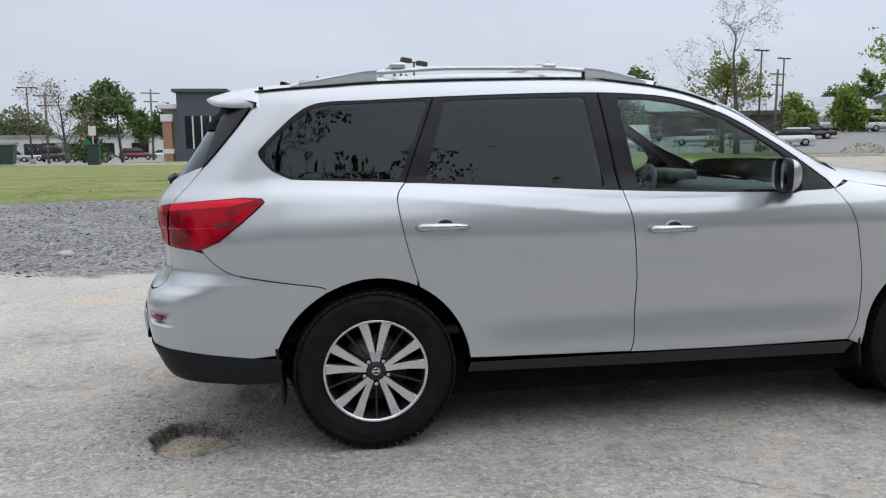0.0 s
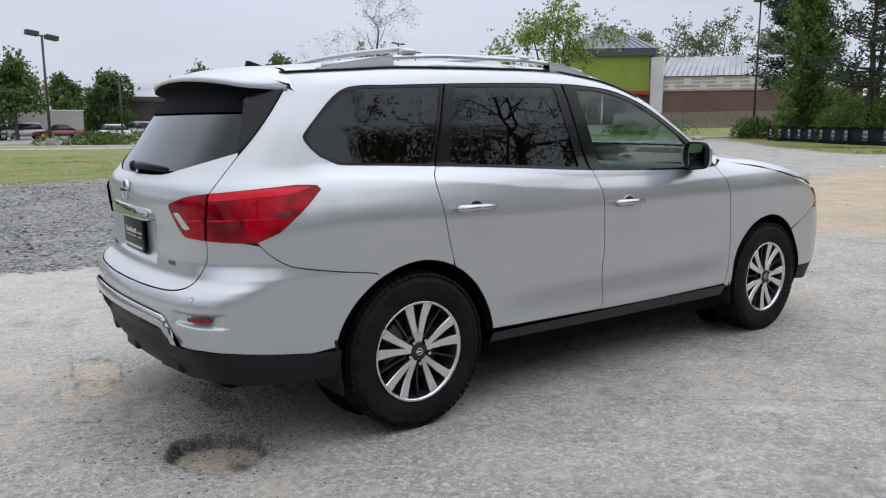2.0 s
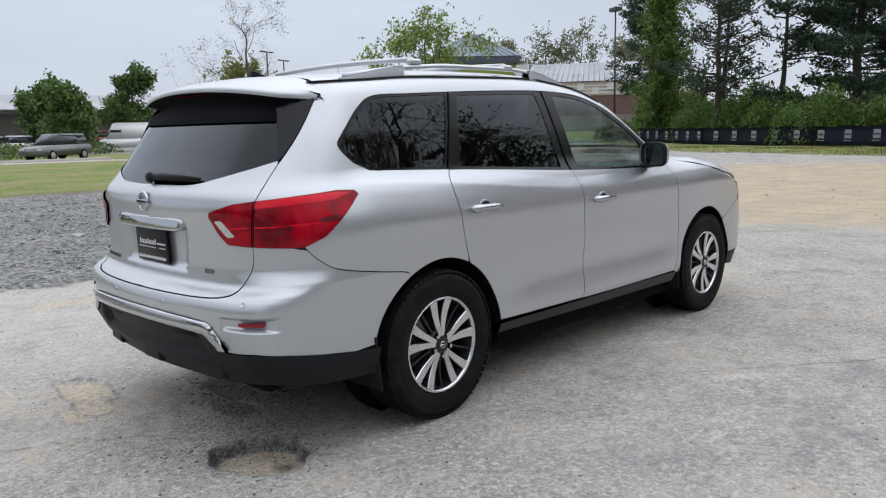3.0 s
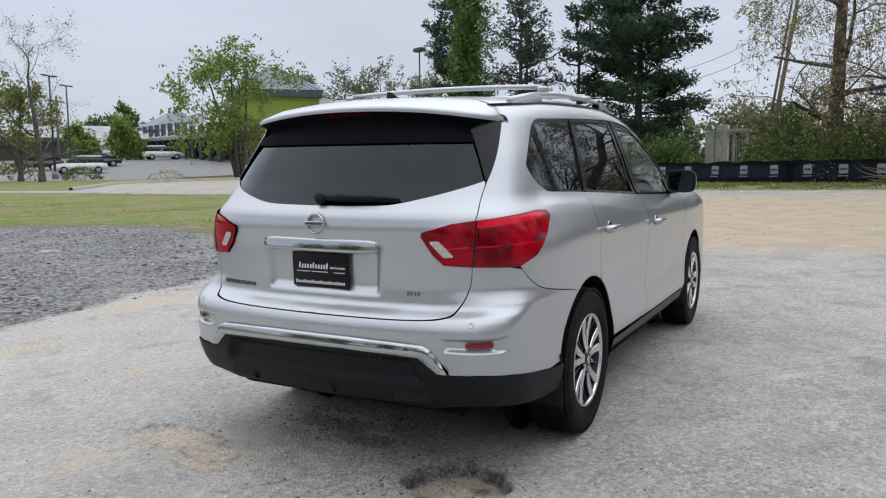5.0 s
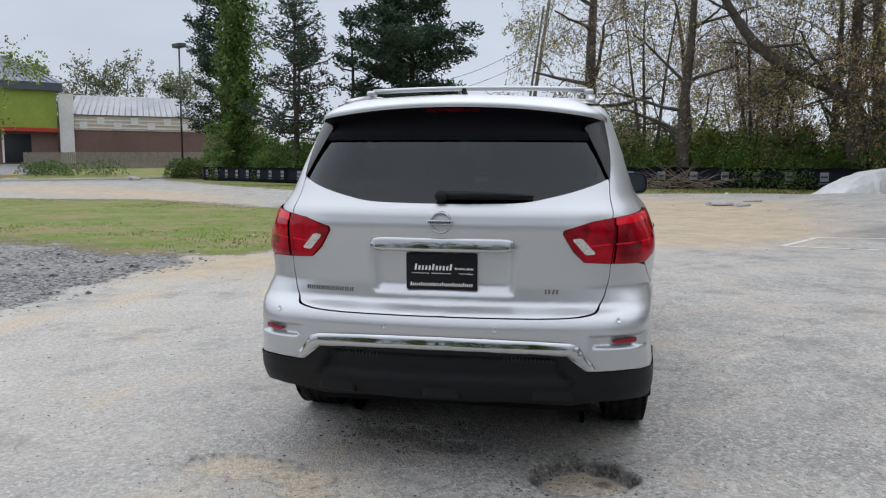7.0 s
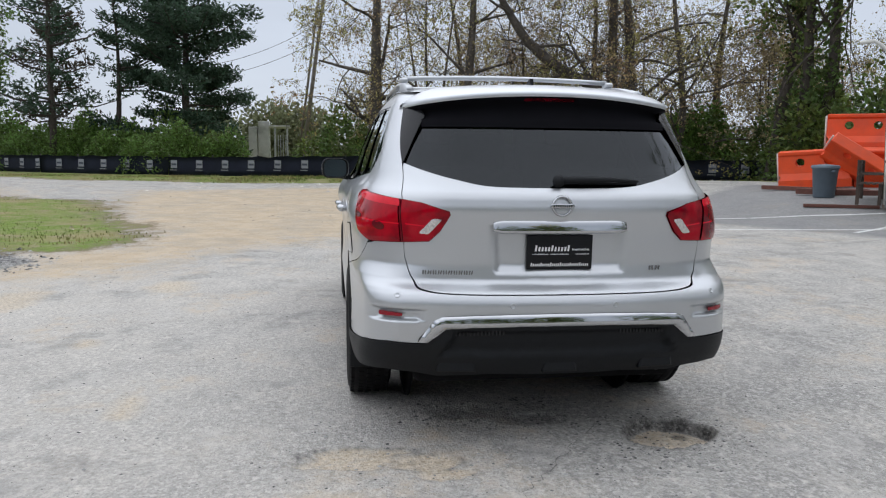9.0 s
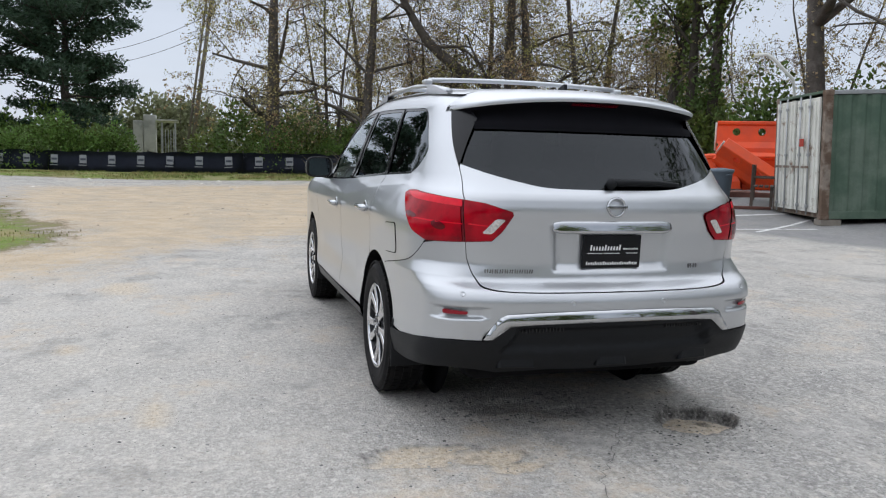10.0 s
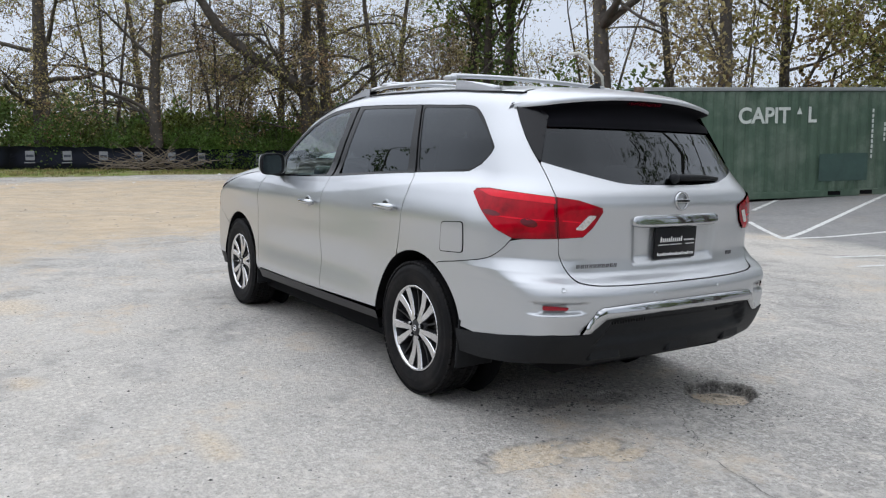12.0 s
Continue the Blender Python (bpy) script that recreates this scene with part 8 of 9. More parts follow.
LEAF_FAR = leafy(shader("far_budding_leaf", (0.20, 0.215, 0.115), 0.7, vary=0.25, scale=0.3, rand=0.4))
LEAF_IVY = leafy(shader("ivy_leaf", (0.125, 0.205, 0.045), 0.5, vary=0.25, scale=0.9, rand=0.55))
LEAF_GREEN = leafy(shader("green_leaf", (0.105, 0.170, 0.048), 0.6, vary=0.25, scale=0.5, rand=0.5))
NEEDLE = leafy(shader("pine_needle", (0.044, 0.082, 0.048), 0.6, vary=0.3, scale=0.6, rand=0.5))
NEEDLE_RED = leafy(shader("browned_needle", (0.060, 0.048, 0.032), 0.7, vary=0.3, scale=0.6, rand=0.5))


def rvec(r, flat=1.0):
    while True:
        v = Vector((r.uniform(-1, 1), r.uniform(-1, 1), r.uniform(-1, 1)))
        if 0.1 < v.length < 1:
            v.z *= flat
            return v.normalized()


def grow(wood, tips, p, d, length, rad, level, r, spread, gravity, kink=0.22, most=4):
    """A limb that wanders, tapers and forks."""
    n = 5 if level < 2 else 3
    pts, rr = [p.copy()], [rad]
    for i in range(n):
        d = (d + rvec(r) * kink + Vector((0, 0, gravity))).normalized()
        p = p + d * (length / n)
        pts.append(p.copy())
        rr.append(rad * (1 - 0.5 * (i + 1) / n))
        if level >= 1:
            tips.append((p.copy(), d.copy(), level))
    wood.tube(pts, rr, 7 if level == 0 else (5 if level == 1 else 3))
    if level >= most:
        return
    for k in range(r.randint(2, 3) if level else r.randint(3, 5)):
        i = r.randint(max(1, n // 2), n)
        side = rvec(r)
        side = (side - d * side.dot(d)).normalized()
        nd = (d * (1 - spread) + side * spread).normalized()
        grow(wood, tips, pts[i], nd, length * r.uniform(0.55, 0.85), rr[i] * r.uniform(0.45, 0.7), level + 1, r, spread, gravity, kink, most)


def twig(wood, p, d, length, width, r):
    """A fine tapering side shoot."""
    side = d.cross(rvec(r)).normalized() * width
    k = len(wood.v)
    q = p + d * length * 0.55
    e = q + (d + rvec(r) * 0.5).normalized() * length * 0.45
    wood.v += [tuple(p - side), tuple(p + side), tuple(q + side * 0.7), tuple(q - side * 0.7), tuple(e)]
    wood.f += [(k, k + 1, k + 2, k + 3), (k + 3, k + 2, k + 4)]
    return q, e


def tree(name, label, x, y, h, seed, leaf, per=3, size=0.22, spread=0.5, trunk=0.16, bole=0.3, gravity=0.05, stems=1, bark=BARK, lean=(0, 0), most=4, cover=0.35, reach=1.0, clear=0.0, limbs=4, stout=0.40, ivy=0, ivy_out=0.3, twigs=0, twig_len=0.8, vines=0, group=""):
    r = random.Random(seed)
    ob = thing(name, label, "tree", Matrix.Translation((x, y, gz(x, y))), group)
    wood, crown, tips = Heap(), Heap(), []
    for s in range(stems):
        a = 6.28 * s / stems + r.uniform(0, 1)
        tilt = 0.0 if stems == 1 else 0.22
        d = Vector((math.cos(a) * tilt + lean[0], math.sin(a) * tilt + lean[1], 1)).normalized()
        p = Vector((0.12 * math.cos(a) * (stems > 1), 0.12 * math.sin(a) * (stems > 1), -0.15))
        pts, rr = [p.copy()], [trunk * 1.35]
        n = 9
        for i in range(n):
            d = (d + rvec(r) * 0.06 + Vector((0, 0, 0.04))).normalized()
            p = p + d * (h * 0.72 / n)
            pts.append(p.copy())
            rr.append(trunk * (1 - 0.72 * (i + 1) / n) + 0.012)
        wood.tube(pts, rr, 9)
        for _ in range(ivy):
            i = r.randint(0, n - 1)
            q = pts[i].lerp(pts[i + 1], r.random())
            if q.z < h * 0.72:
                o = rvec(r, 0.4)
                puff = 0.45 + 0.55 * math.sin(q.z * 1.9 + seed) * math.cos(3 * math.atan2(o.y, o.x) + q.z)
                crown.leaf(q + o * (rr[i] + ivy_out * puff * r.uniform(0.2, 1.0)), rvec(r), size * r.uniform(0.6, 1.1), size * 0.42, r)
        for k in range(limbs):
            i = r.randint(max(1, int(n * bole)), n)
            a2 = r.uniform(0, 6.28)
            nd = Vector((math.cos(a2), math.sin(a2), r.uniform(0.25, 1.1))).normalized()
            grow(wood, tips, pts[i], nd, h * 0.24 * reach * r.uniform(0.7, 1.2) * (1.15 - 0.5 * i / n), rr[i] * stout, 1, r, spread, gravity, 0.25, most)
        grow(wood, tips, pts[-1], d, h * 0.2, rr[-1], 1, r, spread, gravity, 0.25, most)
    for p, d, lv in tips:
        if lv < 2 or p.z < clear:
            continue
        spots = [p]
        for _ in range(twigs):
            nd = (d * 0.5 + rvec(r) + Vector((0, 0, gravity * 2))).normalized()
            spots += twig(wood, p, nd, twig_len * r.uniform(0.5, 1.3), 0.006 + 0.003 * (lv < 3), r)
        for q in spots:
            if r.random() < cover:
                for _ in range(per):
                    o = rvec(r) * r.uniform(0, size * 1.6)
                    crown.leaf(q + o, (d * 0.3 + rvec(r)).normalized(), size * r.uniform(0.5, 1.2), size * r.uniform(0.22, 0.45), r)
    for _ in range(vines):
        p = r.choice(tips)[0]
        n = r.randint(2, 4)
        for _ in range(n):
            d = (Vector((0, 0, -1)) + rvec(r) * 0.35).normalized()
            p = twig(wood, p, d, r.uniform(0.5, 1.0), 0.010, r)[1]
            if p.z < 1.0:
                break
            if r.random() < 0.5:
                crown.leaf(p, rvec(r), size * r.uniform(0.6, 1.2), size * 0.4, r)
    wood.link("trunk", bark, ob, True)
    crown.link("crown", leaf, ob)
    return ob


def pine(name, label, x, y, h, seed, w=3.6, needle=NEEDLE, bare=0.2, dens=1.0, size=0.34, step=1.0):
    """Uneven tiers of long level limbs that carry flat clouds of needles."""
    r = random.Random(seed)
    ob = thing(name, label, "pine tree", Matrix.Translation((x, y, gz(x, y))))
    wood, crown = Heap(), Heap()
    pts, rr = [], []
    off = Vector((0, 0, 0))
    for i in range(11):
        pts.append(Vector((0, 0, h * i / 10 - 0.2)) + off)
        off = off + Vector((r.uniform(-0.12, 0.12), r.uniform(-0.12, 0.12), 0))
        rr.append(0.26 * (1 - i / 10.5) * h / 14 + 0.02)
    wood.tube(pts, rr, 8)
    z = h * bare
    while z < h * 0.97:
        t = (z - h * bare) / (h * (1 - bare))
        base = pts[min(10, int(z / h * 10))]
        reach = w * (1 - t ** 2.2) * r.uniform(0.6, 1.1) + 0.6
        for k in range(r.randint(4, 7)):
            a = r.uniform(0, 6.28)
            ln = reach * r.uniform(0.45, 1.15)
            d = Vector((math.cos(a), math.sin(a), r.uniform(0.02, 0.22) + 0.35 * t))
            p0 = Vector((base.x, base.y, z + r.uniform(-0.25, 0.25)))
            p1, p2 = p0 + d * ln * 0.55 + Vector((0, 0, -0.06 * ln)), p0 + d * ln + Vector((0, 0, 0.06 * ln))
            wood.tube([p0, p1, p2], [0.06, 0.04, 0.012], 4)
            side = Vector((-d.y, d.x, 0)).normalized()
            for _ in range(int(8 * dens * (0.6 + ln))):
                u = r.uniform(0.25, 1.05) ** 0.8
                fan = 0.30 * ln * (1.15 - abs(u - 0.65))
                c = p0.lerp(p2, u) + side * r.gauss(0, 0.5) * fan + Vector((0, 0, r.gauss(0.10, 0.17)))
                for _ in range(8):
                    q = rvec(r, 0.6)
                    q.z += 0.4
                    crown.leaf(c + rvec(r, 0.6) * 0.20, q.normalized(), size * r.uniform(0.6, 1.1), size * 0.16, r)
        z += r.uniform(0.55, 1.25) * step * (1 - 0.4 * t)
    wood.link("trunk", BARK_DARK, ob, True)
    crown.link("crown", needle, ob)
    return ob


def thicket(name, label, spine, depth, heights, n, size, leaf, seed, category="shrubs", kind="stuff", wide=1.0):
    """A bank of undergrowth along a line: leaf sprays on many low mounds."""
    r = random.Random(seed)
    hp = Heap()
    segs = [(Vector((*a, 0)), Vector((*b, 0))) for a, b in zip(spine, spine[1:])]
    tot = sum((b - a).length for a, b in segs)
    mounds = []
    for _ in range(int(tot * 1.3 / wide)):
        t = r.uniform(0, tot)
        for a, b in segs:
            if t <= (b - a).length:
                break
            t -= (b - a).length
        p = a.lerp(b, t / (b - a).length) + Vector((r.uniform(0, depth), r.uniform(-0.5, 0.5), 0))
        hh = r.uniform(*heights)
        mounds.append((p, hh, r.uniform(0.8, 1.7) * wide))
    for p, hh, w in mounds:
        g = gz(p.x, p.y)
        for _ in range(n):
            v = rvec(r)
            v.z = abs(v.z)
            q = Vector((p.x + v.x * w * r.uniform(0.75, 1.1), p.y + v.y * w * r.uniform(0.75, 1.1), g + 0.1 + v.z * hh * r.uniform(0.7, 1.08)))
            d = (v + rvec(r) * 0.8 + Vector((0, 0, -0.25))).normalized()
            hp.leaf(q, d, size * r.uniform(0.6, 1.3), size * r.uniform(0.2, 0.42), r)
    return tagged(hp.link(name, leaf), label, category, kind=kind)


# trees beyond the lawn
tree("spring_tree", "multi-stemmed tree with fresh light green leaves beside the lane", 42.0, 40.2, 10.3, 41, LEAF_SPRING, per=6, size=0.25, spread=0.58, trunk=0.17, bole=0.25, stems=4, clear=2.2, cover=0.36, reach=1.2, limbs=5, most=4, gravity=0.02, twigs=1, twig_len=0.9)
tree("bare_tree", "half-bare tree with a few opening leaves by the car park", 30.3, 47.3, 10.2, 42, LEAF_LIME, per=1, size=0.15, spread=0.55, trunk=0.22, bole=0.3, cover=0.14, limbs=9, most=4, reach=1.3, twigs=3)
tree("leafing_tree", "tree in soft olive leaf by the car park", 31.5, 51.5, 7.4, 43, LEAF_LIME, per=6, size=0.26, spread=0.6, trunk=0.2, bole=0.25, cover=0.6, limbs=10, most=3, reach=1.45, twigs=1)
for i, (x, y, h, lf, sd_, pr) in enumerate(((-25.2, 82.2, 8.2, LEAF_BUFF, 51, 1), (-21.0, 88.2, 8.8, LEAF_GREEN, 52, 9), (2.4, 100.9, 8.6, LEAF_GREEN, 53, 9), (9.7, 80.4, 7.2, LEAF_GREEN, 54, 9), (16.2, 89.5, 6.4, LEAF_GREEN, 55, 9), (21.0, 93.6, 7.0, LEAF_GREEN, 56, 9), (25.0, 76.9, 6.6, LEAF_GREEN, 57, 9), (22.7, 61.8, 5.3, LEAF_GREEN, 58, 8), (37.0, 82.9, 8.0, LEAF_GREEN, 59, 9), (-2.8, 66.0, 4.6, LEAF_OLIVE, 60, 5), (51.5, 71.5, 3.8, LEAF_SPRING, 61, 7), (60.4, 74.6, 4.2, LEAF_SPRING, 62, 6), (105, 128, 11, LEAF_GREEN, 63, 8), (90, 130, 7, LEAF_GREEN, 64, 8), (80, 125, 6, LEAF_GREEN, 65, 8))):
    lab = {LEAF_GREEN: "rounded tree in full green leaf by the car park", LEAF_BUFF: "half-bare budding tree by the road", LEAF_OLIVE: "small olive-leaved tree on the grass island", LEAF_SPRING: "small yellow-green tree in the car park"}[lf]
    tree("car_park_tree", lab, x, y, h, sd_, lf, per=pr + 4 if pr > 5 else pr, size=0.40 if pr > 5 else 0.3, spread=0.6, trunk=0.18, bole=0.22, cover=0.85 if pr > 1 else 0.08, limbs=12 if x < -10 else 10, most=4 if pr == 1 else 3, reach=1.75 if x < -10 else 1.15, twigs=3 if pr == 1 else 1, group="car park trees")
# wood behind the screened fence
pine("white_pine", "tall dark green pine behind the fence", 44.9, 9.6, 15.5, 71, w=4.2, bare=0.10, dens=2.1, step=1.1)
pine("thin_pine", "open dark pine with browned needles", 42.6, 16.8, 11.6, 72, w=3.0, needle=NEEDLE, bare=0.28, dens=0.42, step=1.2)
pine("thin_pine", "open pine with rusty brown needles", 46.5, 18.2, 10.5, 73, w=2.4, needle=NEEDLE_RED, bare=0.3, dens=0.5, step=1.2)
pine("thin_pine", "slim pine with a bare lower trunk", 44.2, 13.6, 10.6, 74, w=2.0, bare=0.45, dens=0.36, step=1.3)
pine("thin_pine", "pine crowded against the ivy-clad tree", 50.0, 25.0, 14.5, 75, w=2.8, bare=0.25, dens=0.9)
tree("ivy_tree", "tall tree trunk wrapped thickly in green ivy", 47.3, 22.8, 19.0, 76, LEAF_IVY, per=7, size=0.21, spread=0.45, trunk=0.34, bole=0.10, cover=0.9, limbs=18, most=2, reach=0.42, ivy=19000, ivy_out=1.7, twigs=2)
WOODS = ((37.7, -1.3, 17, 0.50, LEAF_OLIVE, 81), (34.3, -5.7, 16, 0.36, LEAF_BUFF, 82), (33.2, -12.9, 17, 0.46, LEAF_OLIVE, 84), (31.8, -16.0, 17, 0.22, LEAF_BUFF, 85), (45.0, -7.5, 15, 0.3, LEAF_BUFF, 86), (41.0, -14.5, 16, 0.3, LEAF_BUFF, 87), (37.0, -20.5, 16, 0.3, LEAF_OLIVE, 88), (20.0, -25.0, 16, 0.3, LEAF_BUFF, 92))
for x, y, h, tr, lf, sd_ in WOODS:
    tree("wood_tree", "tall rough-barked tree with sparse brown-green leaves", x, y, h, sd_, lf, per=5, size=0.12, spread=0.55, trunk=tr * 0.85, bole=0.12, cover=0.40, limbs=11, most=4, reach=1.1, gravity=-0.06, bark=BARK, twigs=3, vines=90, twig_len=0.9, group="wood behind the fence", ivy=700 if tr > 0.35 else 100)
for k, (x, y) in enumerate(((36, -9.5), (39.5, -4.5), (48, -11), (46, -19), (40, -26), (33, -26), (27, -27), (22, -32))):
    tree("sapling", "thin tangled saplings filling the wood", x, y, 11 + 3 * math.sin(k * 2.2), 130 + k, (LEAF_BUFF, LEAF_OLIVE)[k % 2], per=4, size=0.12, spread=0.55, trunk=0.10, bole=0.1, cover=0.32, stems=3, limbs=3, most=3, reach=1.2, twigs=3, twig_len=1.2, group="saplings")
for x, y, h, sd_ in ((26.4, -17.6, 15, 94), (25.0, -18.0, 15, 95), (23.8, -18.3, 15, 96)):
    tree("ivy_clad_tree", "dark tree trunk clad in ivy beyond the orange barriers", x, y, h, sd_, LEAF_DARK, per=4, size=0.22, spread=0.4, trunk=0.30, bole=0.45, cover=0.5, limbs=6, most=3, reach=0.8, bark=BARK_DARK, ivy=900, ivy_out=0.5, twigs=3, group="ivy trunks")
tree("brown_tree", "tree in brown spring bud behind the container", 14.0, -20.5, 18, 97, LEAF_BUFF, per=6, size=0.19, spread=0.55, trunk=0.28, bole=0.15, cover=0.6, limbs=12, most=3, reach=1.2, twigs=4, twig_len=1.0)
tree("brown_tree", "dense budding tree behind the container", 15.0, -25.5, 13, 98, LEAF_OLIVE, per=6, size=0.2, spread=0.55, trunk=0.26, bole=0.15, cover=0.7, limbs=12, most=3, reach=1.2, twigs=4, twig_len=1.0)
pine("tall_pine", "green pine beyond the container", 12.0, -32.0, 13, 99, w=4.5, needle=LEAF_DARK, bare=0.15, dens=1.2)


def limb_tree(label, x, y, line, radii, seed):
    """An old trunk whose one heavy limb sweeps out and up, hung with twigs and thin leaf."""
    r = random.Random(seed)
    ob = thing("leaning_limb_tree", label, "tree", Matrix.Translation((x, y, gz(x, y))))
    wood, crown, tips = Heap(), Heap(), []
    pts = [Vector(q) for q in curve3(line)]
    rr = np.interp(np.linspace(0, 1, len(pts)), np.linspace(0, 1, len(radii)), radii)
    wood.tube(pts, list(rr), 9)
    for k in range(16):
        i = r.randint(4, len(pts) - 1)
        d = Vector((r.uniform(-0.6, 0.6), r.uniform(-1, 1), r.uniform(-0.2, 1.2))).normalized()
        grow(wood, tips, pts[i], d, r.uniform(1.6, 3.4), rr[i] * r.uniform(0.22, 0.4), 1, r, 0.55, -0.05, 0.28, 4)
    for p, d, lv in tips:
        if lv < 2:
            continue
        spots = [p]
        for _ in range(3):
            spots += twig(wood, p, (d * 0.4 + rvec(r) + Vector((0, 0, -0.25))).normalized(), r.uniform(0.4, 1.1), 0.009, r)
        for q in spots:
            if r.random() < 0.25:
                for _ in range(4):
                    crown.leaf(q + rvec(r) * r.uniform(0, 0.2), rvec(r), 0.12 * r.uniform(0.6, 1.2), 0.045, r)
    for _ in range(130):
        p = r.choice(tips)[0]
        for _ in range(r.randint(2, 5)):
            p = twig(wood, p, (Vector((0, 0, -1)) + rvec(r) * 0.35).normalized(), r.uniform(0.5, 1.0), 0.010, r)[1]
            if p.z < 0.8:
                break
    wood.link("trunk", BARK, ob, True)
    crown.link("crown", LEAF_OLIVE, ob)
    return ob


def curve3(pts, n=5):
    """A smooth line through points in space."""
    p = [Vector(q) for q in pts]
    p = [2 * p[0] - p[1]] + p + [2 * p[-1] - p[-2]]
    out = []
    for i in range(1, len(p) - 2):
        a, b, c, d = p[i - 1:i + 3]
        for k in range(n):
            t = k / n
            out.append(0.5 * (2 * b + (c - a) * t + (2 * a - 5 * b + 4 * c - d) * t * t + (3 * b - a - 3 * c + d) * t ** 3))
    return out + [p[-2]]


limb_tree("old tree with one heavy limb sweeping out over the fence", 33.7, -13.6, [(0, -0.1, -0.3), (0, 0, 2.3), (-0.1, 0.55, 3.6), (-0.15, 1.7, 4.6), (-0.2, 3.4, 5.4), (-0.25, 5.1, 6.7), (-0.2, 6.4, 8.6), (-0.1, 7.3, 10.4), (0.1, 8.0, 12.5)], [0.40, 0.36, 0.33, 0.29, 0.27, 0.23, 0.17, 0.11, 0.05], 83)
tree("wood_tree", "upright rough-barked tree with brown-green leaf beside the old limb", 34.0, -14.3, 17, 183, LEAF_OLIVE, per=5, size=0.12, spread=0.55, trunk=0.36, bole=0.2, cover=0.28, limbs=10, most=4, reach=1.0, gravity=-0.06, twigs=3, vines=140, group="wood behind the fence", ivy=900, ivy_out=0.45)
thicket("undergrowth", "low bank of fresh green bramble hanging over the fence", [(35.0, -1.5), (34.0, -5.5), (34.4, -9.5), (32.0, -15.5), (29.4, -18.6)], 1.2, (1.2, 2.5), 1500, 0.15, LEAF_IVY, 141)
thicket("undergrowth", "tall bank of fresh green shrubs hanging over the fence", [(35.2, -9.0), (34.8, -11.5), (32.8, -15.5), (30.7, -18.4)], 1.1, (2.4, 3.5), 2300, 0.19, LEAF_IVY, 143)
thicket("undergrowth", "bank of fresh green bramble behind the fence", [(48, 24), (42.3, 16.6), (38.6, 9.3), (37.2, 5.5)], 1.6, (1.4, 2.8), 1300, 0.17, LEAF_IVY, 142)
for k, (x, y, h) in enumerate(((38.5, -11.0, 6.0), (30.5, -20.0, 7.0))):
    tree("budding_bush", "tall brown-budding bush in the wood", x, y, h, 160 + k, LEAF_BUFF, per=5, size=0.13, spread=0.6, trunk=0.08, bole=0.05, cover=0.5, stems=4, limbs=4, most=3, reach=1.2, twigs=3, twig_len=0.8, group="bushes in the wood")
tree("wood_tree", "tall old tree with stout bare boughs behind the container", 16.5, -17.0, 17, 89, LEAF_BUFF, per=2, size=0.13, spread=0.5, trunk=0.36, bole=0.52, cover=0.22, limbs=15, most=4, reach=1.75, stout=0.62, gravity=0.0, twigs=2, twig_len=0.9, group="wood behind the fence", ivy=500)
# open-side trees mirrored in the windows; the last three are added to darken reflections
for x, y, h, lf, sd_, pr in ((3.5, -27.0, 15, LEAF_BUFF, 101, 1), (-8.2, -12.6, 17.5, LEAF_DARK, 102, 9), (-10.9, -12.4, 16.0, LEAF_DARK, 106, 9), (-4.0, -14.5, 15.0, LEAF_DARK, 109, 9), (0.3, -20.0, 13.5, LEAF_DARK, 171, 9), (4.3, -20.5, 12.5, LEAF_DARK, 172, 9), (7.2, -23.0, 12.5, LEAF_DARK, 173, 9), (-20.0, -27.0, 13, LEAF_GREEN, 103, 6), (8.5, -31.0, 15, LEAF_OLIVE, 104, 2), (-32, -22, 12, LEAF_GREEN, 105, 6), (-28, -6, 11, LEAF_OLIVE, 106, 4), (-30, 5, 12, LEAF_GREEN, 107, 5), (-33, 16, 10, LEAF_BUFF, 108, 4)):
    tree("boundary_tree", "spring tree beside the lot, placed for the car's reflections", x, y, h, sd_, lf, per=pr, size=0.17 if pr == 9 else (0.3 if pr > 3 else 0.2), spread=0.55, trunk=0.35, bole=0.2, cover=0.6, limbs=10, most=3 if pr > 3 else 4, reach=1.2, twigs=1, group="boundary trees")
# out of view, added as a dark band for the chrome and rear paint
thicket("boundary_hedge", "unseen hedge added behind the lot to darken the car's reflections", [(-32, 26), (-27, 8), (-25, -8), (-22, -22)], 3.0, (5.0, 8.5), 260, 0.4, LEAF_DARK, 126)
thicket("undergrowth", "bank of dark green brambles and saplings behind the fence", [(57, 29.5), (46, 19), (41, 10.5)], 3.0, (1.8, 3.8), 800, 0.24, LEAF_IVY, 111)
thicket("undergrowth", "dark green shrubs behind the fence", [(41, 9.5), (39.0, 7.0)], 2.0, (1.6, 2.6), 700, 0.24, LEAF_DARK, 112)
thicket("undergrowth", "dark green shrubs and saplings behind the fence", [(36.5, 2.5), (35.0, -4.5), (34.5, -9.5), (33, -15), (30, -19.5)], 3.5, (2.0, 3.8), 900, 0.22, LEAF_DARK, 113)
thicket("undergrowth", "dense shrubs beyond the orange barriers", [(28, -19), (22, -18.5), (17.5, -17.5), (16.5, -22)], 3.0, (2.6, 4.6), 900, 0.22, LEAF_DARK, 114)
thicket("boundary_hedge", "unkempt hedge along the lot's far boundary", [(8, -33), (-12, -30), (-35, -26)], 3.0, (2.0, 4.0), 140, 0.4, LEAF_DARK, 115)
thicket("clipped_hedge", "dark clipped hedge at the end of the fence", [(48.6, 31.4), (51.2, 27.6)], 0.8, (1.3, 1.5), 900, 0.16, LEAF_DARK, 116)
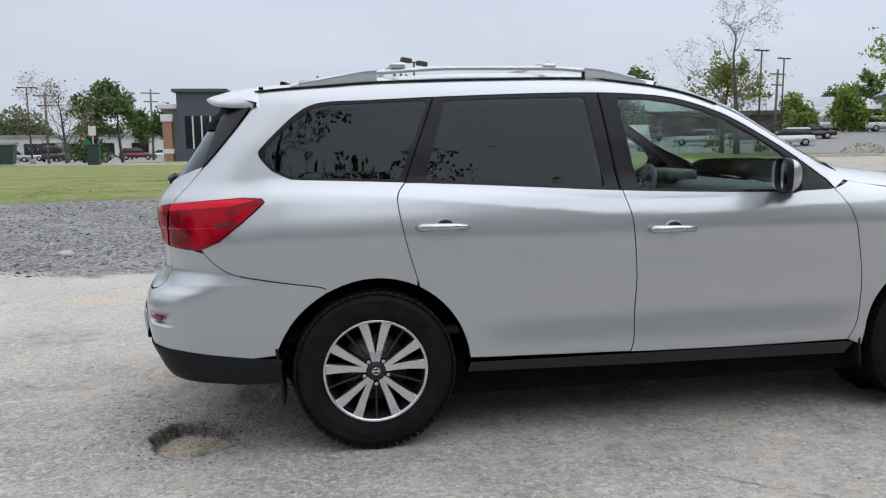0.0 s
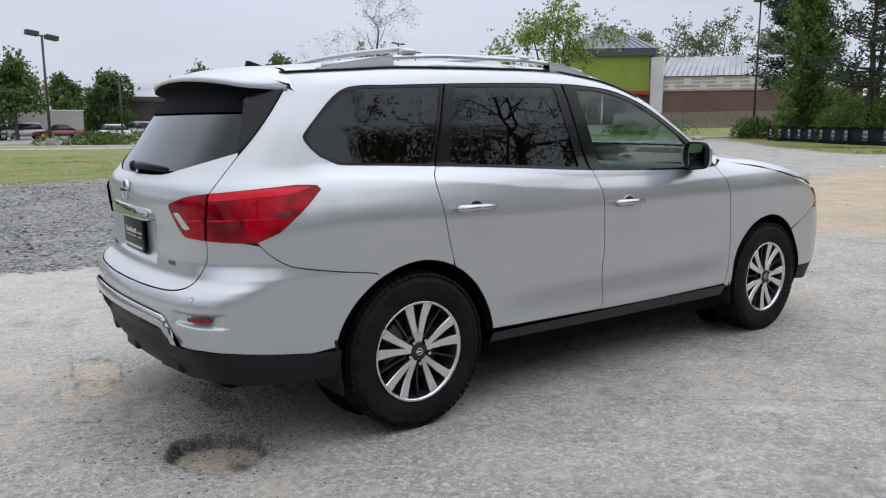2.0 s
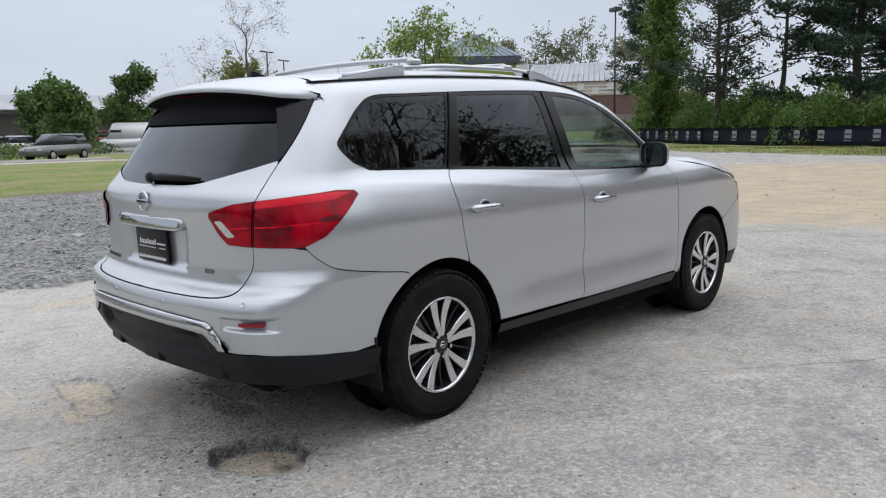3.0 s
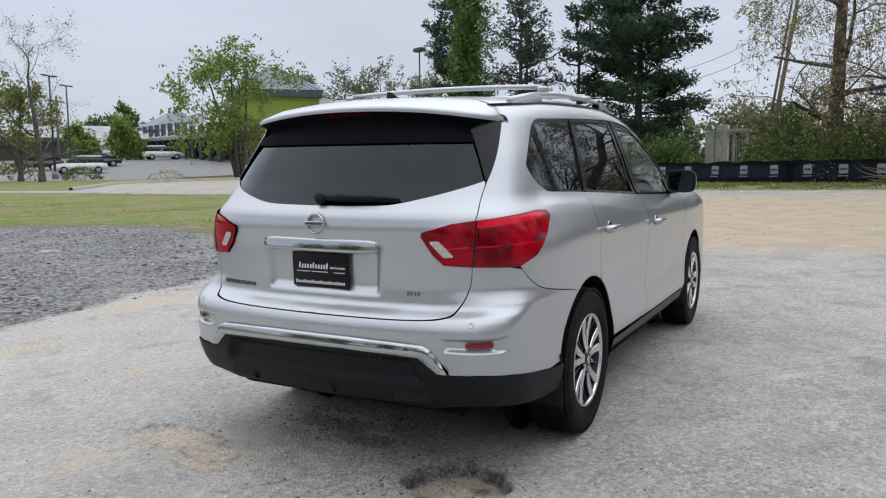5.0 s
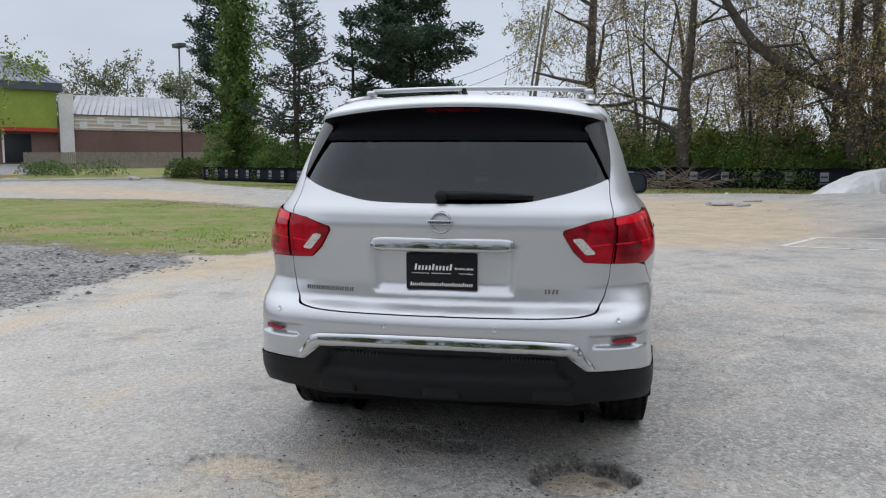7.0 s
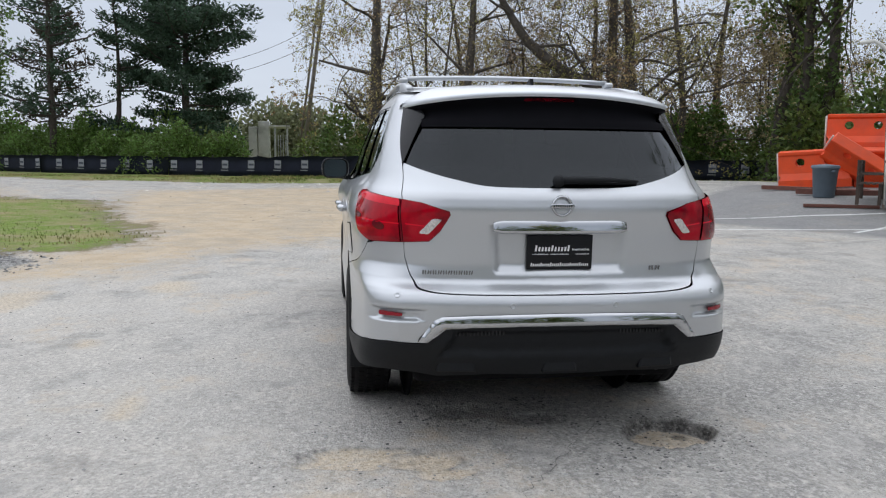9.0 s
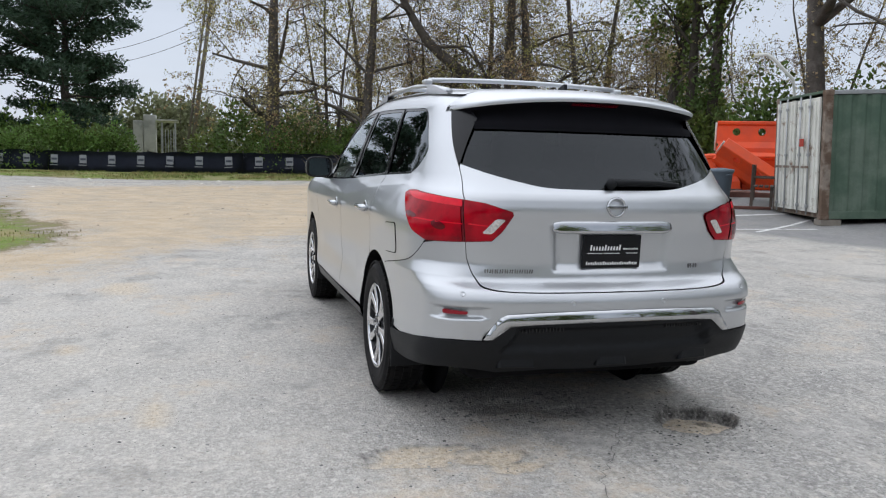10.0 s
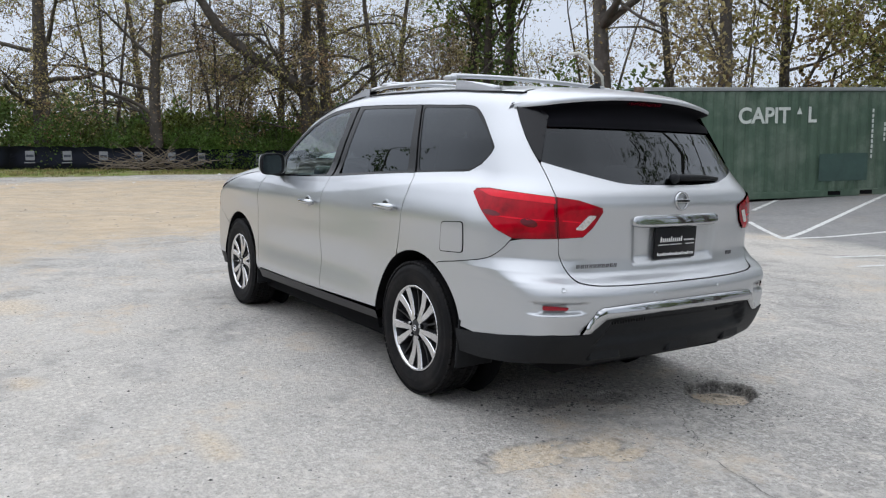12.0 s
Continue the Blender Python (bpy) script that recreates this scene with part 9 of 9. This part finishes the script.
thicket("lane_bushes", "low bushes along the lane", [(51, 42), (49, 38), (53, 36)], 1.2, (0.6, 1.2), 160, 0.2, LEAF_GREEN, 117)
thicket("island_hedge", "long clipped hedge on the car park island", [(15, 57), (19, 58), (24, 60)], 0.9, (0.8, 1.0), 260, 0.2, LEAF_GREEN, 118)
thicket("island_shrubs", "low dark shrubs on the car park island", [(6.5, 50), (11.5, 50), (15, 50.5)], 0.9, (0.6, 0.9), 220, 0.2, LEAF_DARK, 119)
thicket("round_shrub", "dark shrub beside the car park", [(33.2, 47.0), (34.2, 47.6)], 0.5, (0.7, 0.85), 500, 0.18, LEAF_DARK, 120)
thicket("flower_bush", "pale blossom bush beside the car park", [(36.2, 42.2), (37.0, 42.5)], 0.4, (0.4, 0.6), 300, 0.15, shader("pale_blossom", (0.5, 0.47, 0.36), 0.7, vary=0.2, rand=0.4), 121)
thicket("far_woods", "far line of spring trees on the skyline", [(-70, 150), (-20, 160), (20, 165)], 8, (5, 9), 900, 0.8, LEAF_FAR, 122, wide=3.0)
for k, (x, y, h) in enumerate(((78, 63, 10.8), (82, 58.5, 11.6), (85.5, 55.0, 11.2), (88.5, 51.0, 10.4), (92, 46.5, 11.0), (84, 64, 10.2))):
    tree("budding_tree", "rounded budding tree beyond the brick building", x, y, h, 150 + k, LEAF_FAR, per=4, size=0.34, spread=0.6, trunk=0.22, bole=0.2, cover=0.5, limbs=10, most=3, reach=1.35, twigs=2, twig_len=1.0, group="trees beyond the brick building")
thicket("far_woods", "far green trees beyond the wood", [(62, 14), (70, 4), (66, -12)], 5, (3, 5.5), 800, 0.5, LEAF_FAR, 124, wide=2.2)
thicket("far_woods", "spring trees far beyond the parade", [(70, 135), (110, 120), (135, 90)], 6, (5, 8), 700, 0.8, LEAF_GREEN, 125, wide=3.0)
# brushwood heaped against the fence
r = random.Random(7)
hp = Heap()
for _ in range(75):
    p = Vector((32.4 + r.uniform(-0.5, 0.7), -5.2 + r.gauss(0, 1.0), 0))
    p.z = gz(p.x, p.y) + r.uniform(0.0, 0.35)
    d = Vector((r.uniform(-0.3, 0.3), r.choice((-1, 1)) * r.uniform(0.3, 1), r.uniform(-0.05, 0.42))).normalized()
    pts = [p.copy()]
    for _ in range(4):
        d = (d + rvec(r) * 0.25).normalized()
        p = p + d * r.uniform(0.2, 0.6)
        p.z = max(p.z, gz(p.x, p.y) + 0.02)
        pts.append(p.copy())
    hp.tube(pts, [0.03, 0.024, 0.018, 0.012, 0.006], 4)
tagged(hp.link("brushwood", shader("dry_wood", (0.20, 0.165, 0.13), 0.95, vary=0.25, scale=5)), "heap of dry grey-brown branches against the fence", "branches", kind="stuff")
